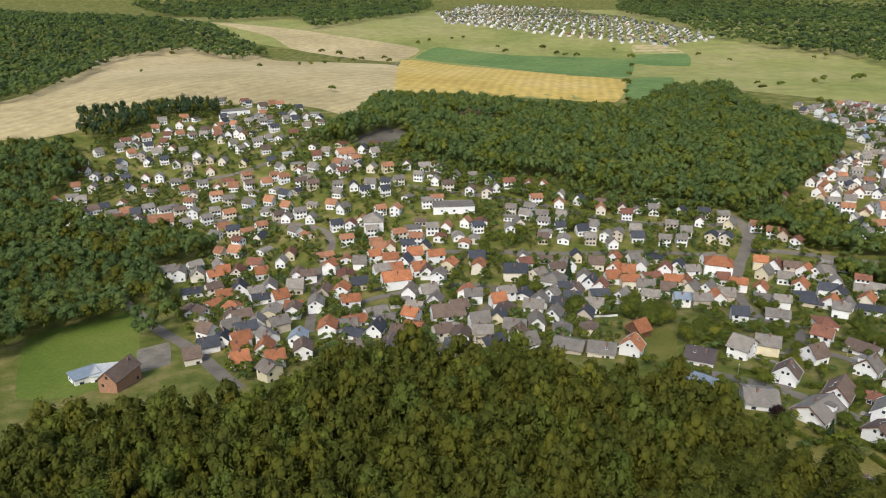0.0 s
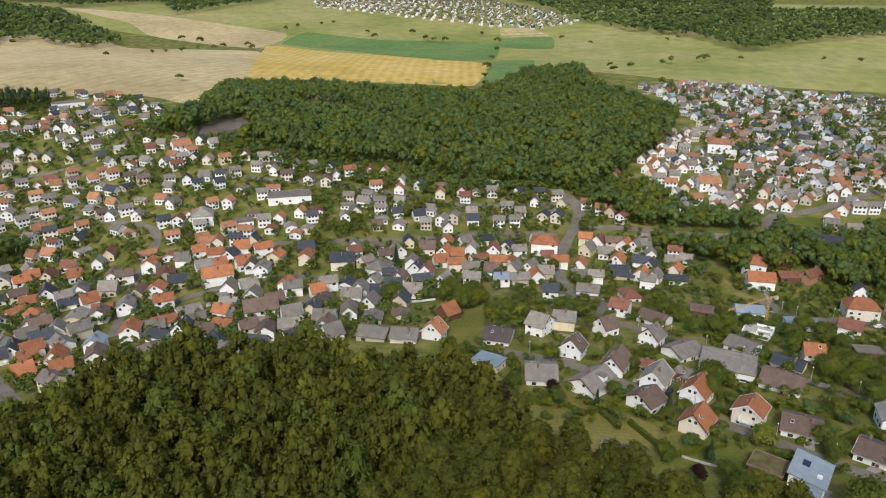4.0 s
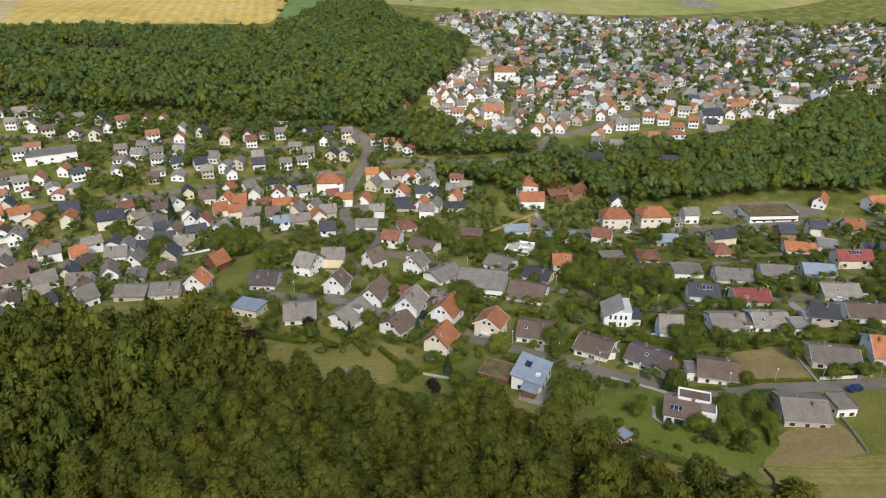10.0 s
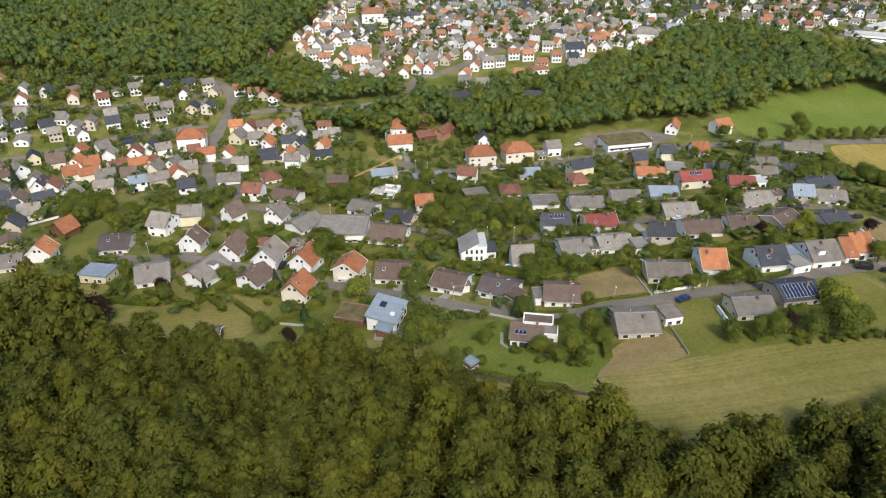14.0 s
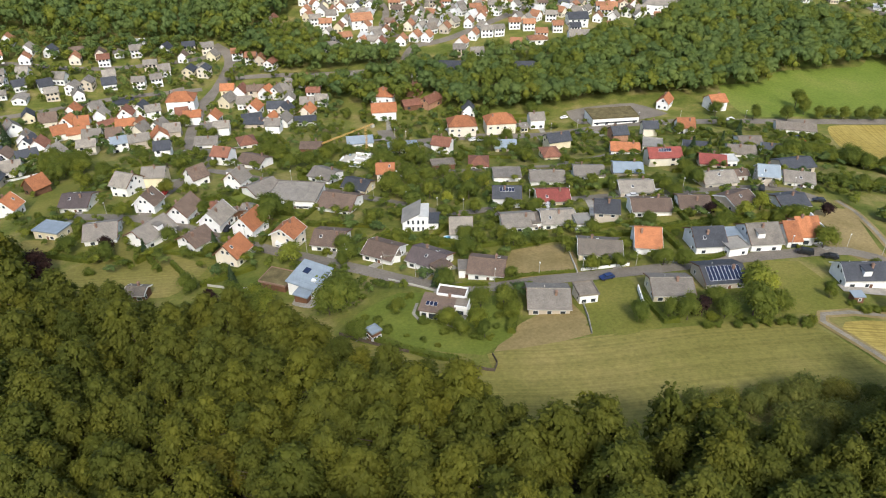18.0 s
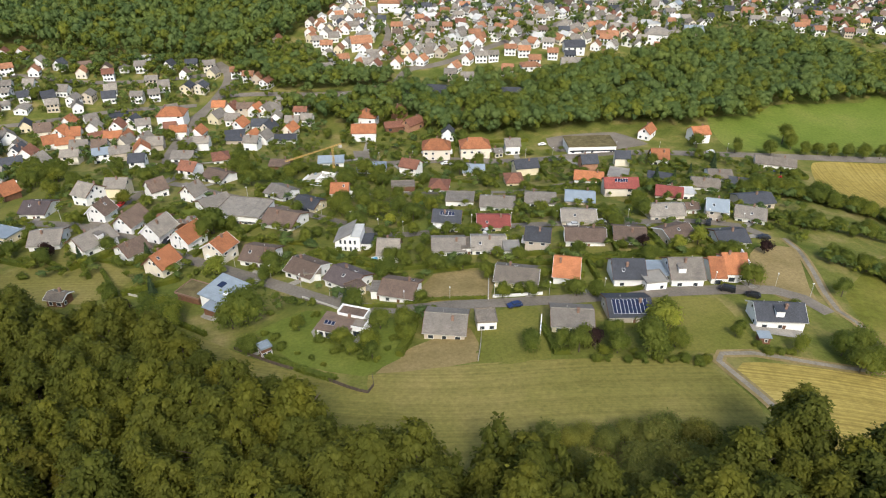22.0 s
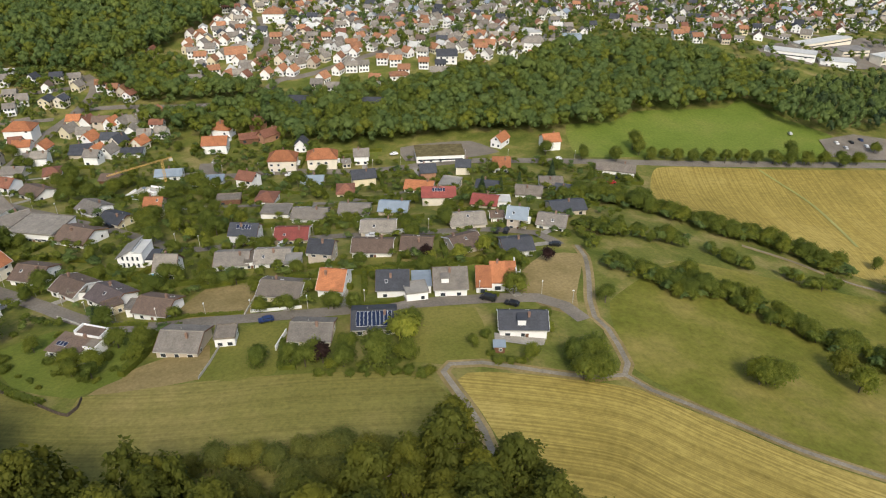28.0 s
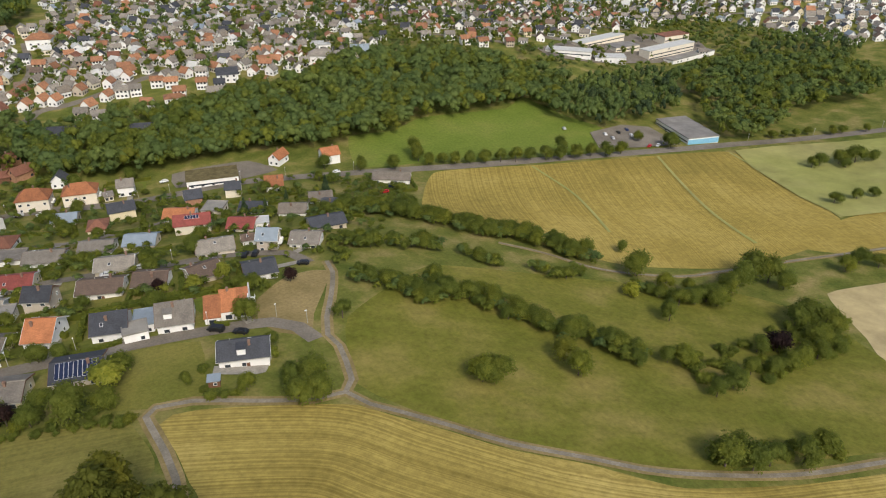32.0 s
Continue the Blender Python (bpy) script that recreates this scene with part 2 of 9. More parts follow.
MAT = dict(
    grass=land_mat("garden_grass", (0.082, 0.105, 0.018), (0.14, 0.146, 0.032), (0.25, 0.205, 0.08), 0.085, 0.9),
    lawn=land_mat("lawn", (0.12, 0.13, 0.024), (0.155, 0.152, 0.032), (0.2, 0.18, 0.046), 0.05, 1.1),
    lush=land_mat("lush_lawn", (0.1, 0.13, 0.02), (0.132, 0.158, 0.027), (0.168, 0.182, 0.038), 0.06, 1.1),
    meadow=land_mat("mown_meadow", (0.15, 0.14, 0.034), (0.19, 0.17, 0.047), (0.25, 0.205, 0.07), 0.03, 0.8, "rows"),
    pasture=land_mat("pasture", (0.11, 0.155, 0.022), (0.14, 0.18, 0.03), (0.18, 0.2, 0.045), 0.03, 0.7),
    scrub=land_mat("rough_meadow", (0.118, 0.126, 0.018), (0.158, 0.152, 0.028), (0.23, 0.193, 0.056), 0.05, 0.6, (-38, 7.0, 0.03, 12)),
    pale=land_mat("pale_meadow", (0.2, 0.22, 0.06), (0.27, 0.27, 0.085), (0.34, 0.3, 0.13), 0.006, 0.05),
    dry=land_mat("dry_grass", (0.19, 0.145, 0.06), (0.25, 0.19, 0.085), (0.31, 0.235, 0.11), 0.06, 1.0),
    stubble=land_mat("stubble", (0.235, 0.18, 0.045), (0.31, 0.24, 0.065), (0.4, 0.31, 0.1), 0.025, 0.5, "rows"),
    stubble_b=land_mat("stubble_valley", (0.23, 0.178, 0.042), (0.305, 0.23, 0.057), (0.365, 0.28, 0.08), 0.018, 0.4, "rows"),
    straw=land_mat("pale_stubble", (0.36, 0.29, 0.15), (0.45, 0.36, 0.19), (0.52, 0.42, 0.24), 0.006, 0.08, (60, 14.0, 0.05, 2)),
    gold=land_mat("golden_stubble", (0.42, 0.29, 0.07), (0.5, 0.36, 0.1), (0.54, 0.4, 0.15), 0.006, 0.08, (80, 12.0, 0.06, 2)),
    crop=land_mat("green_crop", (0.1, 0.17, 0.05), (0.13, 0.2, 0.06), (0.16, 0.22, 0.07), 0.01, 0.1),
    wood_floor=land_mat("woodland_floor", (0.03, 0.028, 0.012), (0.05, 0.042, 0.018), (0.085, 0.06, 0.028), 0.08, 0.9),
    asphalt=land_mat("asphalt", (0.15, 0.13, 0.108), (0.19, 0.165, 0.138), (0.235, 0.205, 0.172), 0.08, 1.5, rough=0.95),
    gravel=land_mat("gravel", (0.17, 0.148, 0.116), (0.224, 0.197, 0.157), (0.3, 0.265, 0.212), 0.15, 1.5),
    bare=land_mat("bare_soil", (0.1, 0.09, 0.075), (0.14, 0.125, 0.105), (0.18, 0.16, 0.13), 0.05, 0.5),
    paving=land_mat("paving", (0.25, 0.23, 0.2), (0.31, 0.285, 0.25), (0.38, 0.35, 0.31), 0.3, 2.0),
    white=plain_mat("white_plaster", (0.81, 0.8, 0.78), 0.06, 0.4, 0.85, tint=0.06),
    cream=plain_mat("cream_plaster", (0.7, 0.64, 0.53), 0.07, 0.4, 0.85, tint=0.08),
    yellow=plain_mat("yellow_plaster", (0.68, 0.6, 0.42), 0.07, 0.4, 0.85, tint=0.08),
    beige=plain_mat("beige_plaster", (0.52, 0.45, 0.36), 0.08, 0.4, 0.85, tint=0.1),
    brick=plain_mat("red_brick", (0.36, 0.2, 0.125), 0.2, 1.2, 0.9, tint=0.1),
    timber=plain_mat("brown_timber", (0.16, 0.08, 0.045), 0.2, 1.0, 0.75, tint=0.1),
    concrete=plain_mat("pale_concrete", (0.42, 0.4, 0.35), 0.12, 0.5, 0.9),
    trim=plain_mat("white_trim", (0.75, 0.75, 0.73), 0.05, 1.0, 0.5),
    g=tile_mat("grey_tiles", (0.245, 0.218, 0.186)),
    m=tile_mat("weathered_tiles", (0.2, 0.17, 0.138)),
    k=tile_mat("anthracite_tiles", (0.062, 0.066, 0.078)),
    b=tile_mat("brown_tiles", (0.16, 0.112, 0.085)),
    p=tile_mat("plum_tiles", (0.125, 0.098, 0.095)),
    o=tile_mat("orange_tiles", (0.4, 0.155, 0.068)),
    # Orange tiles paled by distance haze, painted into the colour for far roofs.
    q=tile_mat("hazed_orange_tiles", (0.36, 0.17, 0.09)),
    n=tile_mat("russet_tiles", (0.22, 0.095, 0.06)),
    r=tile_mat("red_tiles", (0.26, 0.068, 0.055)),
    l=plain_mat("blue_grey_sheet", (0.24, 0.285, 0.325), 0.12, 0.4, 0.55, 0.0, tint=0.12),
    w=plain_mat("white_roof_sheet", (0.5, 0.5, 0.48), 0.1, 0.4, 0.7),
    v=land_mat("sedum_roof", (0.09, 0.075, 0.035), (0.13, 0.105, 0.05), (0.17, 0.14, 0.07), 0.4, 3.0),
    c=plain_mat("roof_felt_grey", (0.25, 0.235, 0.21), 0.25, 0.15, 0.9, tint=0.15),
    clay=plain_mat("chimney_brick", (0.24, 0.15, 0.11), 0.2, 2.0, 0.9),
    # Cloud shade over the hill forest is put into this darker green.
    leaf=leaf_mat("shaded_beech_leaves", (0.083, 0.087, 0.013), (0.098, 0.103, 0.016), (0.116, 0.121, 0.02), 0.14),
    # Lighter, bluer green for woods out of the cloud shade; haze painted in.
    leaf_w=leaf_mat("hazed_mixed_wood_leaves", (0.1, 0.139, 0.043), (0.115, 0.156, 0.05), (0.131, 0.173, 0.058), 0.035, 1.3),
    leaf_b=leaf_mat("garden_leaves", (0.1, 0.12, 0.02), (0.124, 0.145, 0.025), (0.152, 0.172, 0.034), 0.2),
    leaf_y=leaf_mat("golden_leaves", (0.16, 0.18, 0.028), (0.22, 0.235, 0.036), (0.28, 0.28, 0.055)),
    leaf_o=leaf_mat("olive_shrub_leaves", (0.13, 0.135, 0.03), (0.155, 0.158, 0.037), (0.18, 0.182, 0.048), 0.2),
    leaf_r=leaf_mat("copper_leaves", (0.022, 0.011, 0.011), (0.036, 0.018, 0.017), (0.055, 0.028, 0.024)),
    # Conifer green made lighter and bluish: distance haze painted in.
    needle=leaf_mat("hazed_conifer_needles", (0.04, 0.064, 0.03), (0.055, 0.083, 0.038), (0.072, 0.1, 0.045)),
    leaf_d=leaf_mat("bare_twigs", (0.1, 0.078, 0.05), (0.15, 0.118, 0.075), (0.2, 0.16, 0.105)),
    pale_bark=plain_mat("pale_bark", (0.36, 0.32, 0.27), 0.25, 1.5, 0.95),
    bark=plain_mat("bark", (0.11, 0.085, 0.065), 0.3, 1.5, 0.95),
)


def glossy(name, base, rough, metal=0.0):
    m, n, l, p = node_mat(name)
    co = n.new("ShaderNodeTexCoord").outputs["Object"]
    a = noise_of(n, l, co, 1.3, 3)
    r = ramp_of(n, [(0.3, tuple(v * 0.85 for v in base)), (0.7, tuple(v * 1.15 for v in base))])
    l.new(a.outputs[0], r.inputs[0])
    l.new(r.outputs[0], p.inputs["Base Color"])
    p.inputs["Roughness"].default_value, p.inputs["Metallic"].default_value = rough, metal
    return m


MAT["glass"] = glossy("window_glass", (0.035, 0.042, 0.05), 0.08)
MAT["solar"] = glossy("solar_glass", (0.018, 0.026, 0.06), 0.18)
for key, tone in (("car_blue", (0.015, 0.03, 0.1)), ("car_black", (0.015, 0.015, 0.018)), ("car_silver", (0.5, 0.5, 0.5)), ("car_red", (0.4, 0.02, 0.02)), ("car_white", (0.75, 0.75, 0.74)), ("crane_paint", (0.55, 0.34, 0.1)), ("pool_water", (0.12, 0.42, 0.6)), ("shop_blue", (0.2, 0.45, 0.62))):
    MAT[key] = glossy(key, tone, 0.3)
MAT["rubber"] = glossy("rubber", (0.02, 0.02, 0.02), 0.7)


# ---- ground ----
HILL = (0.9, -0.9, 2.5, 7.0, 13.9, -11.0, -5.0, 4.1, 0.2, 3.7, -5.1, 11.9, 0.5, 6.4, 5.3, -12.4, -11.8, -5.8, 7.0, -9.7, 2.1, 3.0, -7.8, -14.0, -7.1, -10.7, -11.6, -3.0, -20.5, -8.9, -18.8, 0.5, 4.2, 3.4, 3.5, -7.0, -0.2, -11.1, 28.6, 1.4, 0.8, -4.6, -16.7, -2.5, -6.2, 11.4, 3.9, 4.7, -9.3, 4.4, 6.2, -0.4, 1.2, -8.4, 12.4, 9.3, 6.9, 3.2, 5.1, 4.7, 4.4, 3.6, -2.7, 6.5, 6.1, 6.7, 4.3, 2.3, 1.8, 1.4, 1.1, -0.1, 5.5)
SWELL = (-0.0, -0.0, 0.4, 1.1, 1.7, -1.7, -3.0, -3.2, -0.0, -0.3, -0.9, -1.3, 0.2, 4.6, 2.8, -0.9, -0.1, 1.1, 0.2, 0.6, -0.2, 3.0, -0.9, -1.0, -0.6, 1.7, 1.7, 5.1, -4.7, -6.4, -1.1, 1.5, -0.5, 0.1, -2.1, -1.6, -2.8, 3.4, 4.8, 0.5, 0.7, 2.3, -1.0, -1.0, -0.7, 1.2, 1.4, 1.3)
SWELL_X, SWELL_Y = range(-60, 480, 77), range(30, 416, 77)
RISE = ((545, 467, 24200, 6.2), (680, 420, 24200, 4.3), (-140, 545, 16200, 1.3), (320, 540, 16200, 2.7))
HILL_X, HILL_Y = (-360, -200, -40, 120, 280, 440, 600, 760, 920), (-80, 80, 240, 400, 560, 720, 880, 1040)


def ease(a):
    a = np.clip(a, 0, 1)
    return a * a * (3 - 2 * a)


def ground(x, y):
    """The height of the land: gentle swells round a valley, then rising country."""
    x, y = np.asarray(x, float), np.asarray(y, float)
    z = np.full(np.broadcast(x, y).shape, HILL[-1] - 5.0)
    for j, b in enumerate(HILL_Y):
        for i, a in enumerate(HILL_X):
            z = z + HILL[j * 9 + i] * np.exp(-((x - a) ** 2 + (y - b) ** 2) / 36450.0)
    for j, b in enumerate(SWELL_Y):
        for i, a in enumerate(SWELL_X):
            z = z + SWELL[j * 8 + i] * np.exp(-((x - a) ** 2 + (y - b) ** 2) / 6328.0)
    for a, b, wide, high in RISE:
        z = z + high * np.exp(-((x - a) ** 2 + (y - b) ** 2) / wide)
    r = np.hypot(x, y)
    return z + 62 * ease((r - 950) / 1000) + 150 * ease((r - 2100) / 1600)


def gz(x, y):
    return float(ground(x, y))


def mesh_of(name, verts, faces, mats, index=None, smooth=False):
    me = bpy.data.meshes.new(name)
    me.from_pydata([tuple(v) for v in verts], [], faces)
    for m in mats:
        me.materials.append(MAT[m] if isinstance(m, str) else m)
    if index is not None:
        me.polygons.foreach_set("material_index", np.asarray(index, np.int32))
    if smooth:
        me.polygons.foreach_set("use_smooth", np.ones(len(me.polygons), bool))
    me.update()
    return me


def child(name, data, parent, m=None, label=""):
    ob = new(name, data)
    ob.parent = parent
    if m is not None:
        ob.matrix_basis = m
    return tagged(ob, label) if label else ob


def spread(lo, a, b, hi, step, grow):
    """Stations from lo to hi: even between a and b, wider and wider beyond."""
    v = list(np.arange(a, b + 0.1, step))
    s = step
    while v[-1] < hi:
        s *= grow
        v.append(v[-1] + s)
    s = step
    while v[0] > lo:
        s *= grow
        v.insert(0, v[0] - s)
    return np.array(v)


gx, gy = spread(-4500, -320, 720, 4500, 8, 1.09), spread(-1500, -140, 700, 4700, 8, 1.07)
X, Y = np.meshgrid(gx, gy)
far_lumps = 26 * np.sin(X / 410 + 1.3) * np.sin(Y / 530 + 0.4) * ease((np.hypot(X, Y) - 2000) / 900)
Z = ground(X, Y) + far_lumps
nx, ny = len(gx), len(gy)
quads = [(j * nx + i, j * nx + i + 1, (j + 1) * nx + i + 1, (j + 1) * nx + i) for j in range(ny - 1) for i in range(nx - 1)]
land = new("ground", mesh_of("ground", np.stack([X, Y, Z], -1).reshape(-1, 3), quads, ["grass"], smooth=True))
tagged(land, "rolling garden and meadow land in dry late summer green", "ground", kind="structure")

from mathutils.geometry import delaunay_2d_cdt


def inside(pts, poly):
    """Which of the points lie in the outline."""
    px, py = pts[:, 0], pts[:, 1]
    hit = np.zeros(len(pts), bool)
    for (x1, y1), (x2, y2) in zip(poly, poly[1:] + poly[:1]):
        if y1 != y2:
            c = ((y1 > py) != (y2 > py)) & (px < (x2 - x1) * (py - y1) / (y2 - y1) + x1)
            hit ^= c
    return hit


def rounded(pts, closed, step):
    """The line through the points, cut into short bows."""
    n, res = len(pts), []
    for i in range(n if closed else n - 1):
        if closed:
            a, b, c, d = (Vector(pts[(i + k) % n]) for k in (-1, 0, 1, 2))
        else:
            a, b, c, d = (Vector(pts[min(max(i + k, 0), n - 1)]) for k in (-1, 0, 1, 2))
        m = max(1, int((c - b).length / step))
        for k in range(m):
            t = k / m
            s = 0.5 if not closed else 0.25
            m1, m2 = (c - a) * s, (d - b) * s
            res.append((2 * t**3 - 3 * t**2 + 1) * b + (t**3 - 2 * t**2 + t) * m1 + (-2 * t**3 + 3 * t**2) * c + (t**3 - t**2) * m2)
    if not closed:
        res.append(Vector(pts[-1]))
    return [(v.x, v.y) for v in res]


def field(name, outline, mat, lift, label, category="field", step=8.0, along=None):
    """A stretch of land with its own cover, laid over the ground."""
    edge = rounded(outline, True, step)
    e = np.array(edge)
    lo, hi = e.min(0), e.max(0)
    grid = np.stack(np.meshgrid(np.arange(lo[0] + step / 2, hi[0], step), np.arange(lo[1] + step / 2, hi[1], step)), -1).reshape(-1, 2)
    grid = grid[inside(grid, edge)]
    near = np.array([np.min(np.hypot(*(e - g).T)) for g in grid]) if len(grid) else np.zeros(0)
    grid = grid[near > step * 0.35] if len(grid) else grid
    pts = [Vector(p) for p in edge] + [Vector(g) for g in grid]
    n = len(edge)
    co, _, fs, _, _, _ = delaunay_2d_cdt(pts, [(i, (i + 1) % n) for i in range(n)], [], 1, 0.01)
    xy = np.array([(v.x, v.y) for v in co])
    z = ground(xy[:, 0], xy[:, 1]) + lift
    ob = new(name, mesh_of(name, np.column_stack([xy, z]), [f for f in fs], [mat], smooth=True))
    if along:
        line = np.array(rounded(along, False, 3.0))
        away = np.array([np.hypot(*(line - q).T) for q in xy])
        rows = np.zeros((len(xy), 3), np.float32)
        rows[:, 0], rows[:, 1] = away.min(1), away.argmin(1) * 3.0
        ob.data.attributes.new("row", "FLOAT_VECTOR", "POINT").data.foreach_set("vector", rows.ravel())
    return tagged(ob, label, category, kind="structure")


def lane(name, width, pts, mat, lift, label, kerb=False):
    """A road along a line, following the ground."""
    line = rounded(pts, False, 5.0)
    v, f = [], []
    for i, p in enumerate(line):
        a, b = line[max(i - 1, 0)], line[min(i + 1, len(line) - 1)]
        d = Vector((b[0] - a[0], b[1] - a[1])).normalized()
        for k in (-0.5, -0.17, 0.17, 0.5):
            x, y = p[0] - d.y * width * k, p[1] + d.x * width * k
            v.append((x, y, gz(x, y) + lift))
        if i:
            for k in range(3):
                o = (i - 1) * 4 + k
                f.append((o, o + 4, o + 5, o + 1))
    ob = new(name, mesh_of(name, v, f, [mat], smooth=True))
    return tagged(ob, label, "road", kind="structure")


AREA, LANE, WOOD, TOWN = {}, {}, {}, {}
# ---- plan ----
AREA['pasture'] = [(-196, 299), (-183, 317), (-160, 335), (-141.3, 296.6), (-126.5, 255.8), (-138.3, 234.5), (-162, 234)]
AREA['stubble_far_left'] = [(-416, 615), (-487, 729), (-481, 848), (-576, 1176), (-502, 1351), (-383, 1372), (-277, 1220), (-77, 1161), (-54.0, 748.6), (-73.6, 646.6), (-123.7, 698.6), (-173.8, 727.3), (-222.8, 716.5), (-295, 745), (-334, 640), (-360, 620)]
AREA['stubble_far_top'] = [(-547, 1741), (-356, 1646), (-270, 1583), (-47, 1395), (-89, 1221), (-277, 1366), (-350, 1509)]
AREA['crop_green'] = [(-48, 1273), (-10, 1408), (118, 1315), (315, 1250), (263, 1032), (176, 1047), (60, 1173)]
AREA['stubble_yellow'] = [(-69, 1248), (41, 1151), (243, 1003), (196, 815), (103, 842), (-15, 799), (-54, 800)]
AREA['meadow_pale'] = [(-188, 1716), (-130, 2040), (-5, 1723), (252, 1528), (445, 1395), (414, 1293), (124, 1393), (-26, 1434)]
AREA['crop_green_small'] = [(263, 1010), (324, 1024), (256, 812), (212, 833)]
AREA['crop_green_strip'] = [(338, 1298), (430, 1296), (392, 1163), (315, 1198)]
AREA['dry_strip'] = [(363, 1409), (414, 1401), (429, 1309), (344, 1322)]
AREA['meadow_lens'] = [(443.6, 254.9), (471.4, 250.2), (501.5, 259.3), (562.7, 248.5), (587.9, 259.3), (591.6, 222.1), (599.1, 193.1), (560, 168), (475.8, 197.5), (425.2, 214.0)]
AREA['stubble_valley'] = [(416.6, 146.2), (455.4, 187.0), (515.2, 169.2), (636, 124), (585.7, 32.5), (540.5, 24.8), (495.7, 33.0), (452.9, 57.7), (430.0, 91.8), (420.6, 132.5)]
AREA['stubble_valley_east'] = [(539.6, 24.8), (584.8, 31.5), (614.5, 23.1), (660, 7), (604.6, -12.9), (560.9, 0.7)]
AREA['meadow_east'] = [(641, 123), (733, 74), (769, 45), (664, 8), (588.5, 32.5)]
AREA['stubble_near'] = [(266.6, 44.6), (270.6, 46.6), (275.9, 45.1), (287.0, 39.4), (303.1, 30.5), (308.9, 26.5), (314.7, 17.8), (322.8, 6.3), (330.2, -5.1), (343.2, -19.1), (356.1, -36.0), (381.4, -50.0), (407.4, -61.0), (438.9, -74.0), (369.5, -92.0), (254.6, -15.2), (265.3, 13.9), (265.7, 22.3), (266.7, 33.0)]
AREA['meadow_near'] = [(182.8, 78.5), (212.7, 70.4), (236.5, 61.7), (259.5, 51.7), (261.6, 48.8), (261.3, 30.6), (234.0, 12.1), (181.1, 29.0), (164.8, 61.5), (145.2, 99.9), (144.5, 117.8), (161.2, 94.5), (180.7, 71.4)]
AREA['dry_plot'] = [(325.9, 98.7), (340.6, 95.6), (321.3, 71.7), (314.5, 60.2), (307.4, 67.2), (304.3, 83.1)]
AREA['fallow_plot'] = [(218.7, 124.9), (236.0, 119.2), (227.4, 101.8), (207.2, 109.4)]
AREA['lawn_plot'] = [(221.6, 94.2), (236.6, 90.3), (227.0, 66.0), (207.9, 72.6)]
AREA['dry_lawn'] = [(197.5, 86.2), (214.9, 88.5), (209.8, 72.5), (184.7, 78.5)]
AREA['garden_lawn'] = [(160.5, 112.6), (176.3, 118.4), (186, 113), (188, 104), (201.6, 102.3), (192.6, 82.3), (181.8, 78.6), (168, 91), (163.2, 103.7)]
AREA['pasture_strip'] = [(84.5, 270.0), (98.2, 278.7), (98.0, 266.0), (84.4, 231.2), (77.6, 233.3)]
AREA['dry_garden'] = [(84.7, 178.0), (102.3, 185.1), (120.1, 178.0), (130.5, 161.8), (117, 149), (91.8, 163.5)]
AREA['bare_lot'] = [(-76.5, 580.1), (-50.7, 611.7), (-31.8, 600.1), (-35.8, 555.9), (-64.6, 555.4)]
AREA['verge_plot'] = [(269.7, 80.7), (287.6, 74.6), (278.2, 48.8), (259.4, 56.5)]
AREA['dry_field_east'] = [(503.6, -0.9), (533.5, -11.0), (567.6, -25.8), (467.1, -57.7), (465.1, -38.1), (479.3, -25.7)]
AREA['scrub_meadow'] = [(329.0, 65.0), (373.8, 84.5), (400.5, 70.4), (434.2, 49.3), (473.2, 19.0), (481.1, -7.8), (469.3, -36.1), (474.6, -62.8), (444.0, -71.9), (415.8, -56.7), (359.4, -32.2), (341.9, -12.9), (322.3, 13.3), (313.5, 34.4)]
AREA['parking_lot'] = [(-136.4, 282.7), (-125.4, 290.8), (-114.5, 262.9), (-123.5, 254.8)]
AREA['sand_pit'] = [(747, 817), (799, 849), (817, 807), (775, 778)]
AREA['shop_yard'] = [(584.4, 192.2), (615.0, 192.1), (629.3, 180.3), (621.3, 148.7), (591.6, 158.8), (569, 171)]
AREA['school_yard'] = [(672.7, 332.2), (729.5, 337.9), (812.5, 331.6), (845.9, 290.8), (825.1, 264.0), (760.3, 265.7), (696.8, 288.2), (667.7, 313.3)]
AREA['depot_yard'] = [(342.7, 267.4), (355.4, 266.1), (381.1, 257.6), (388.5, 236.7), (362.9, 237.7), (338.1, 248.8)]
LANE['street_near'] = (5.5, [(92.8, 228.0), (103.4, 220.7), (113.8, 212.7), (124.1, 202.5), (134.0, 186.8), (143.2, 174.4), (150.2, 165.6), (158.6, 155.2), (168.1, 143.1), (175.5, 132.9), (182.5, 122.6), (190.8, 113.7), (202.5, 106.6), (215.1, 102.9), (227.3, 98.1), (242.7, 92.4), (258.6, 87.5), (275.0, 83.1), (291.7, 78.5), (308.4, 73.2), (313.6, 67.0), (314.8, 58.4)])
LANE['street_cross'] = (5.5, [(117.2, 213.0), (123.6, 227.1), (138.9, 250.1), (151.3, 268.2), (154.5, 288.0), (146.9, 294.9), (150.9, 327.4), (159.9, 356.5), (175.1, 389.8), (193.3, 428.5), (193.7, 451.4), (184.5, 462.8)])
LANE['valley_road'] = (8, [(243.0, 290.0), (240.5, 275.0), (246.9, 267.6), (264.3, 265.3), (281.9, 262.2), (305.0, 249.1), (318.3, 243.2), (332.8, 239.7), (348.0, 237.0), (365.6, 232.4), (386.0, 222.6), (418.9, 208.0), (472.9, 188.6), (540.6, 168.4), (612.3, 144.4), (663.4, 125.0), (750.0, 81.0), (804.0, 41.0)])
LANE['ravine_road'] = (6, [(185.9, 407.5), (213.3, 398.3), (241.3, 383.3), (287, 362), (305.7, 355.4)])
